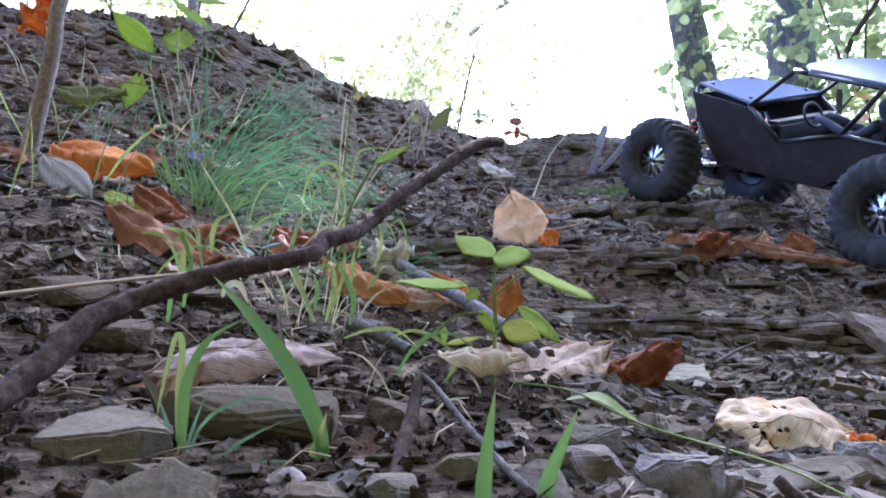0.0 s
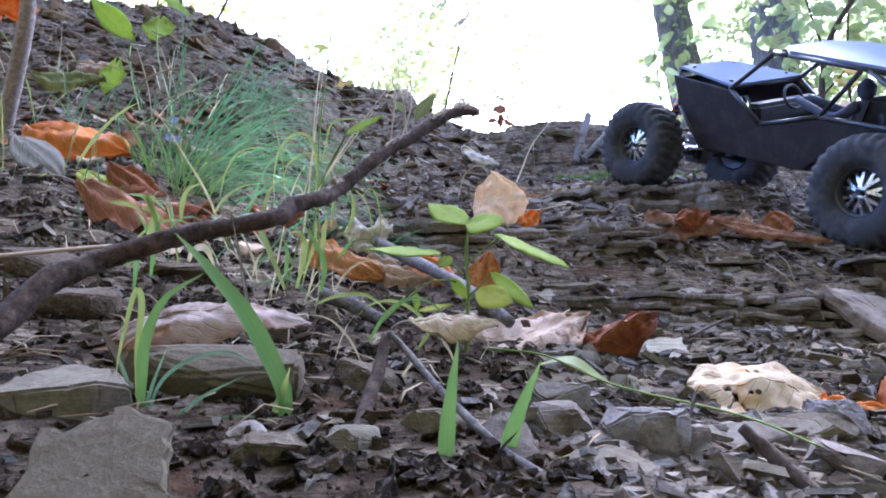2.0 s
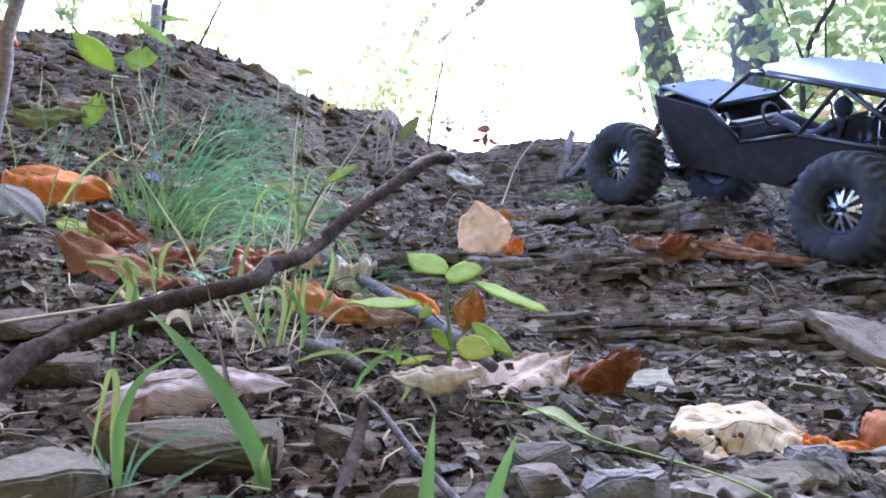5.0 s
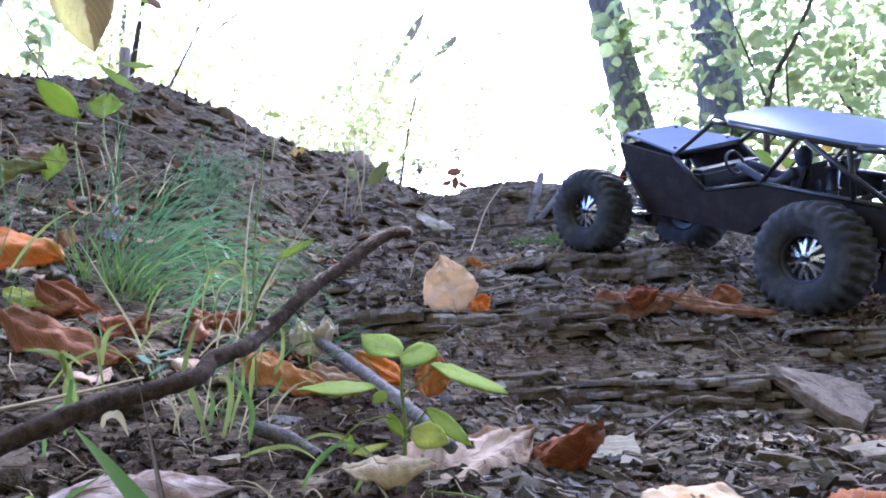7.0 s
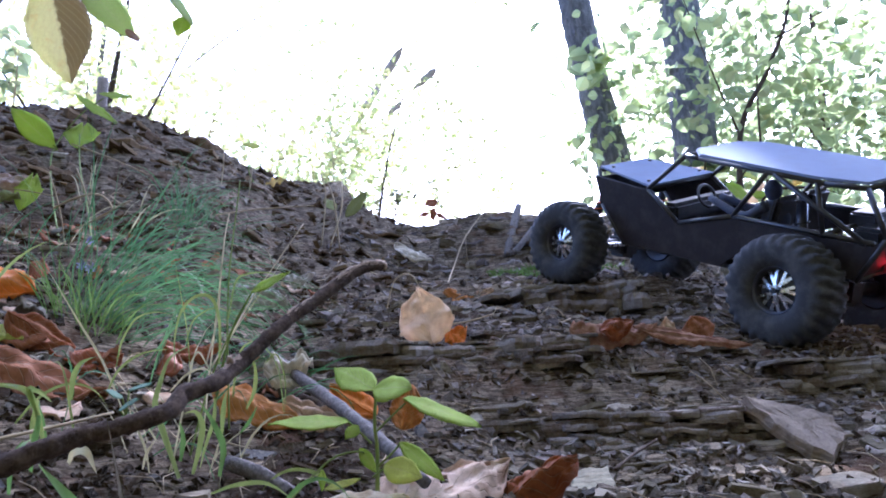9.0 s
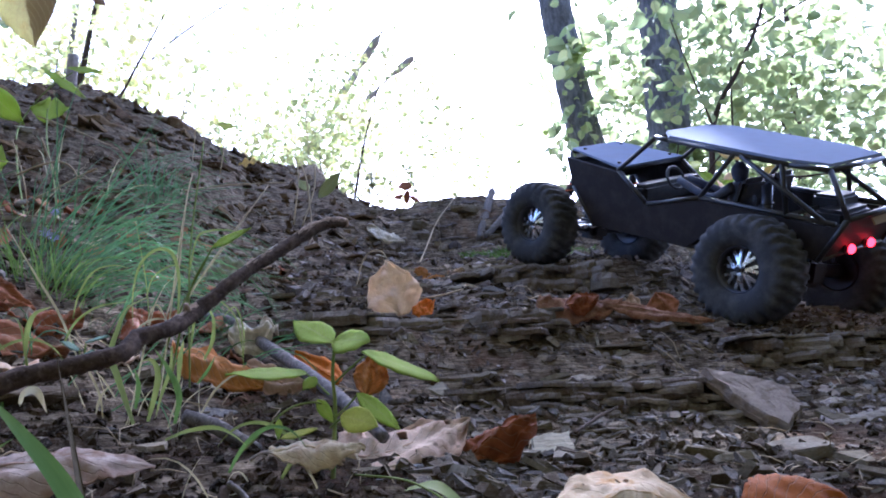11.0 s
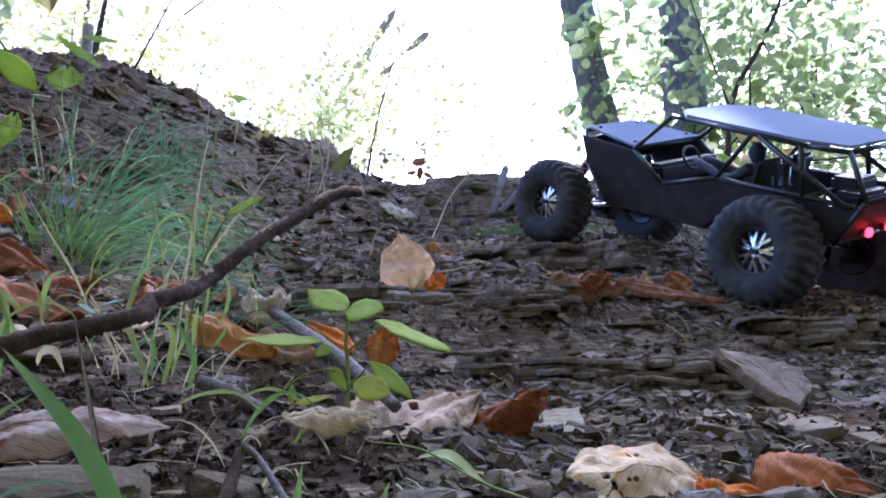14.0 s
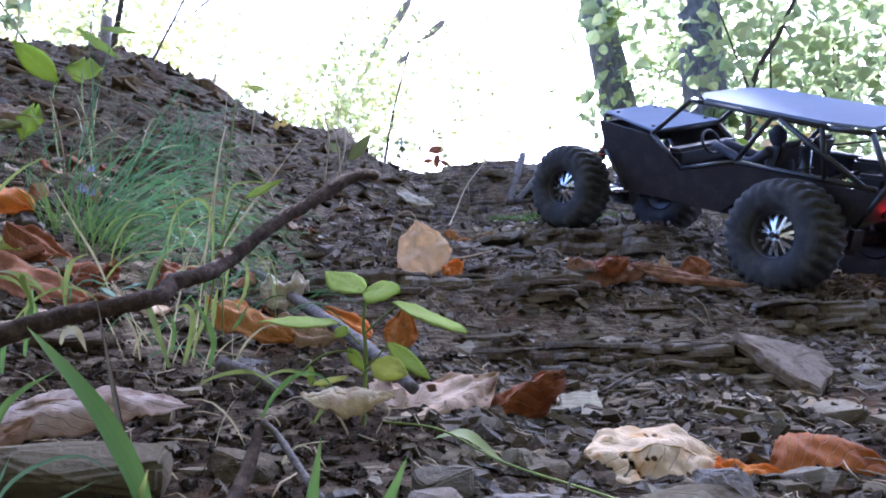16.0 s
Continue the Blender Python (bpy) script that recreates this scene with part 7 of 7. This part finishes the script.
def build_crawler():
    car = tagged(empty("model_crawler"), "radio-controlled rock crawler, black tube frame, silver-blue top panels, climbing shale", "toy car")
    base, track, half = .412, .125, .078
    tyre = tyre_mesh()
    rims = {s: rim_mesh(s) for s in (-1, 1)}
    stars = {s: star_mesh(s) for s in (-1, 1)}
    for y, steer in ((0, 0), (base, 6)):
        for s in (-1, 1):
            wheel = part("wheel", mesh_of("wheel", *lathe([(-.012, .006), (-.012, .024), (-.008, .0272), (.004, .0272), (.006, .024), (.006, .006)], 24)), BLACK, car)
            wheel.matrix_world = Matrix.Translation((s * track, y, 0)) @ pose(0, 0, 0, 25 * s + y * 90, 0, steer)
            wheel.parent = car
            t = part("tyre", tyre, RUBBER, wheel, "dusty black knobbly tyre")
            r = part("rim", rims[s], DARK_METAL, wheel, "dark deep rim")
            part("spokes", stars[s], CHROME, r, "chrome forked spokes", smooth=False)
            part("wheel_nut", mesh_of("wheel_nut", *lathe([(s * .014, .0008), (s * .022, .0045), (s * .0245, .0042), (s * .0245, .0005)], 6)), BLACK, wheel, smooth=False)
        axle = part("axle", mesh_of("axle", *tube_data(np.linspace((-.105, y, 0), (.105, y, 0), 9), (.011, .0095, .0095, .0095, .0105, .0095, .0095, .0095, .011), 12)), DARK_METAL, car)
        boxed("gear_case", (.042, .046, .044), (.012, y, 0), BLACK, car, bevel=.008)
    # side panels, floor, roof and bonnet
    side = [(.392, .142), (.272, .126), (.212, .080), (.115, .102), (-.078, .088), (-.100, .098), (-.066, .040), (-.05, .044), (.02, .078), (.10, .050), (.135, .024), (.325, .028), (.375, .092)]
    for s in (-1, 1):
        plate("side_panel", side, s * half - .0015, s * half + .0015, PANEL, car, "dusty dark brown side panel")
    plate("floor_pan", [(.33, .026), (.13, .022), (.10, .028), (.13, .030), (.33, .034)], -half + .003, half - .003, BLACK, car)
    plate("rear_bulkhead", [(-.098, .096), (-.064, .038), (-.058, .040), (-.092, .098)], -half + .003, half - .003, PANEL, car)
    plate("front_bulkhead", [(.388, .138), (.372, .092), (.366, .094), (.382, .138)], -half + .004, half - .004, BLACK, car)
    bm = bmesh.new()
    roof = [(-.048, .203), (.048, .203), (.080, .172), (.082, -.01), (.062, -.066), (-.062, -.066), (-.082, -.01), (-.080, .172)]
    low = [bm.verts.new((x, y, .157 + (y + .098) * .105)) for x, y in roof]
    top = [bm.verts.new((x * .985, y * .985, .1605 + (y + .098) * .105)) for x, y in roof]
    bm.faces.new(low[::-1])
    bm.faces.new(top)
    for k in range(len(roof)):
        bm.faces.new((low[k], low[(k + 1) % 8], top[(k + 1) % 8], top[k]))
    part("roof_panel", bm, TOP_PANEL, car, "dusty silver-blue roof panel", smooth=False)
    bm = bmesh.new()
    hood = [(-.058, .398), (.058, .398), (.080, .268), (-.080, .268)]
    low = [bm.verts.new((x, y, .131 + (y - .268) * .15)) for x, y in hood]
    top = [bm.verts.new((x * .98, y, .134 + (y - .268) * .15)) for x, y in hood]
    bm.faces.new(low[::-1])
    bm.faces.new(top)
    for k in range(4):
        bm.faces.new((low[k], low[(k + 1) % 4], top[(k + 1) % 4], top[k]))
    part("bonnet_panel", bm, TOP_PANEL, car, "dusty silver-blue bonnet panel", smooth=False)
    for s in (-1, 1):
        for x, y in ((.045, .38), (.062, .285)):
            part("bolt", mesh_of("bolt", *[[(s * x + .003 * math.cos(a), y + .003 * math.sin(a), z + (y - .268) * .15) for z in (.1335, .1365) for a in np.linspace(0, 5.24, 6)], [tuple(range(6, 12))] + [(k, (k + 1) % 6, 6 + (k + 1) % 6, 6 + k) for k in range(6)]]), DARK_METAL, car, smooth=False)
    # roll cage
    for s in (-1, 1):
        x = s * half
        lines = [((x, .272, .128), (s * .074, .200, .184)), ((s * .074, .200, .184), (s * .078, .172, .182)), ((s * .078, .172, .182), (s * .079, -.02, .161)), ((s * .079, -.02, .161), (s * .064, -.066, .156)),
                 ((s * .064, -.066, .156), (x, -.100, .100)), ((s * .079, .06, .170), (x, .115, .102)), ((s * .079, -.01, .162), (x, -.02, .092)), ((s * .08, .05, .168), (x, -.075, .090)), ((x, .375, .092), (s * .06, .398, .146)),
                 ((x, .325, .028), (x, .375, .092)), ((x, -.100, .100), (x, -.066, .042)), ((x, .115, .102), (x, -.085, .092)), ((x, .212, .080), (x, .115, .102)), ((x, .212, .080), (x, .272, .128))]
        for a, b in lines:
            rod("cage_tube", a, b, .0036, CAGE, car)
    for y, z, w in ((.200, .184, .074), (-.066, .156, .064), (-.100, .100, half), (-.066, .042, half), (.272, .128, half), (-.02, .160, .079), (.398, .146, .06), (-.02, .094, half)):
        rod("cage_tube", (-w, y, z), (w, y, z), .0034, CAGE, car)
    # cabin
    for s in (-1, 1):
        boxed("seat", (.052, .05, .014), (s * .036, .10, .062), BLACK, car, "black bucket seat", bevel=.005)
        boxed("seat_back", (.052, .014, .07), (s * .036, .066, .098), BLACK, car, turn=Euler((radians(16), 0, 0)).to_matrix().to_4x4(), bevel=.006)
    boxed("dashboard", (.145, .03, .03), (0, .236, .092), BLACK, car, bevel=.006)
    bm = bmesh.new()
    ring = [(.018 * math.cos(a), .018 * math.sin(a), 0) for a in np.linspace(0, 6.28, 25)]
    wheel_v, wheel_f = tube_data(ring, (.0022,), 8)
    steer = part("steering_wheel", mesh_of("steering_wheel", wheel_v, wheel_f), BLACK, car)
    bm.free()
    steer.matrix_world = Matrix.Translation((-.036, .192, .118)) @ pose(0, 0, 0, 65, 0, 0)
    steer.parent = car
    doll = part("driver_figure", figure_mesh(), FIGURE, car, "plain dark blue seated driver doll")
    doll.location = (-.036, 0, 0)
    boxed("cabin_tray", (.148, .11, .004), (0, .165, .056), WOOD, car, "dusty tan cabin floor", bevel=.001)
    boxed("receiver", (.036, .028, .018), (.03, .19, .068), HEAD_LENS, car, "pale plastic receiver", bevel=.003)
    boxed("connector", (.018, .014, .012), (-.012, .155, .066), RED_PART, car, "orange connector", bevel=.002)
    boxed("battery", (.05, .14, .028), (0, .02, .045), BLACK, car, bevel=.004)
    boxed("receiver_box", (.05, .04, .024), (.02, -.03, .10), DARK_METAL, car, bevel=.004)
    boxed("fuel_cell", (.07, .04, .03), (0, -.052, .084), DARK_METAL, car, bevel=.005)
    boxed("motor_guard", (.06, .06, .04), (0, .315, .06), BLACK, car, bevel=.006)
    rod("motor", (-.03, .27, .055), (.03, .27, .055), .018, DARK_METAL, car)
    # suspension
    for y, inward, lean in ((0, .05, .03), (base, -.05, -.03)):
        for s in (-1, 1):
            a, b = np.array((s * .09, y, .012)), np.array((s * .066, y + lean, .112))
            shock = rod("shock_absorber", a + (b - a) * .45, b, .0075, DARK_METAL, car)
            rod("shock_shaft", a, a + (b - a) * .5, .0028, CHROME, car)
            coil = [a + (b - a) * f + .0095 * np.array((math.cos(f * 55), math.sin(f * 55), 0)) for f in np.linspace(.12, .82, 90)]
            part("spring", mesh_of("spring", *tube_data(coil, (.0012,), 5)), RED_PART if y else BLACK, car)
            mid = y + (.15 if y == 0 else -.15)
            rod("link_rod", (s * .075, y, -.004), (s * .045, mid, .026), .0038, CHROME, car, "silver link rod")
            rod("link_rod", (s * .02, y, .026), (s * .05, mid, .045), .0034, DARK_METAL, car)
    rod("drive_shaft", (.012, .02, .004), (0, .17, .028), .0045, DARK_METAL, car)
    rod("drive_shaft", (.012, base - .02, .004), (0, .24, .028), .0045, DARK_METAL, car)
    rod("steering_rod", (-.095, base + .028, .006), (.095, base + .028, .006), .003, CHROME, car)
    # lamps
    for s in (-1, 1):
        lamp = boxed("tail_light", (.017, .006, .012), (s * .024, -.074, .050), BLACK, car, "lit red tail light", bevel=.002)
        part("lens", mesh_of("lens", *lathe([(-.0041, .0002), (-.004, .0052), (-.002, .0062), (0, .0064)], 16)), TAIL_LIGHT, lamp)
        lens = lamp.children[0]
        lens.matrix_world = Matrix.Translation((s * .024, -.0785, .050)) @ pose(0, 0, 0, 0, 0, 90)
        lens.parent = lamp
        head = part("head_light", mesh_of("head_light", *lathe([(0, .003), (.004, .011), (.014, .0115), (.015, .0100), (.0135, .0005)], 20)), DARK_METAL, car, "small round head light")
        head.matrix_world = Matrix.Translation((s * .042, .386, .118)) @ pose(0, 0, 0, 0, 0, 90)
        glass = part("lens", mesh_of("lens", *lathe([(.0165, .0002), (.0155, .006), (.0138, .0098)], 20)), HEAD_LENS, head)
        head.parent = car
    boxed("number_panel", (.036, .002, .012), (.006, -.097, .088), STRAW, car, "small pale sticker", bevel=.0005, turn=Euler((radians(-30), 0, 0)).to_matrix().to_4x4())
    # the body leans on its springs
    lean = Matrix.Translation((0, 0, .02)) @ pose(0, 0, 0, 0, -12, 0) @ Matrix.Translation((0, 0, -.02))
    for ob in car.children:
        if ob.name.split(".")[0] not in ("wheel", "axle", "gear_case", "link_rod", "drive_shaft", "steering_rod", "shock_shaft", "shock_absorber", "spring"):
            ob.matrix_basis = lean @ ob.matrix_basis
    ahead = Vector((-.180, .333, .164)).normalized()
    right = Vector((.229, .123, .022))
    right = (right - right.dot(ahead) * ahead).normalized()
    up = right.cross(ahead)
    m = Matrix((right, ahead, up)).transposed().to_4x4()
    m.translation = Vector((.569, .887, .299)) + right * track
    car.matrix_world = m
    return car


build_crawler()

lay_beds()
lay_ledges()
lay_slabs()
lay_chips()
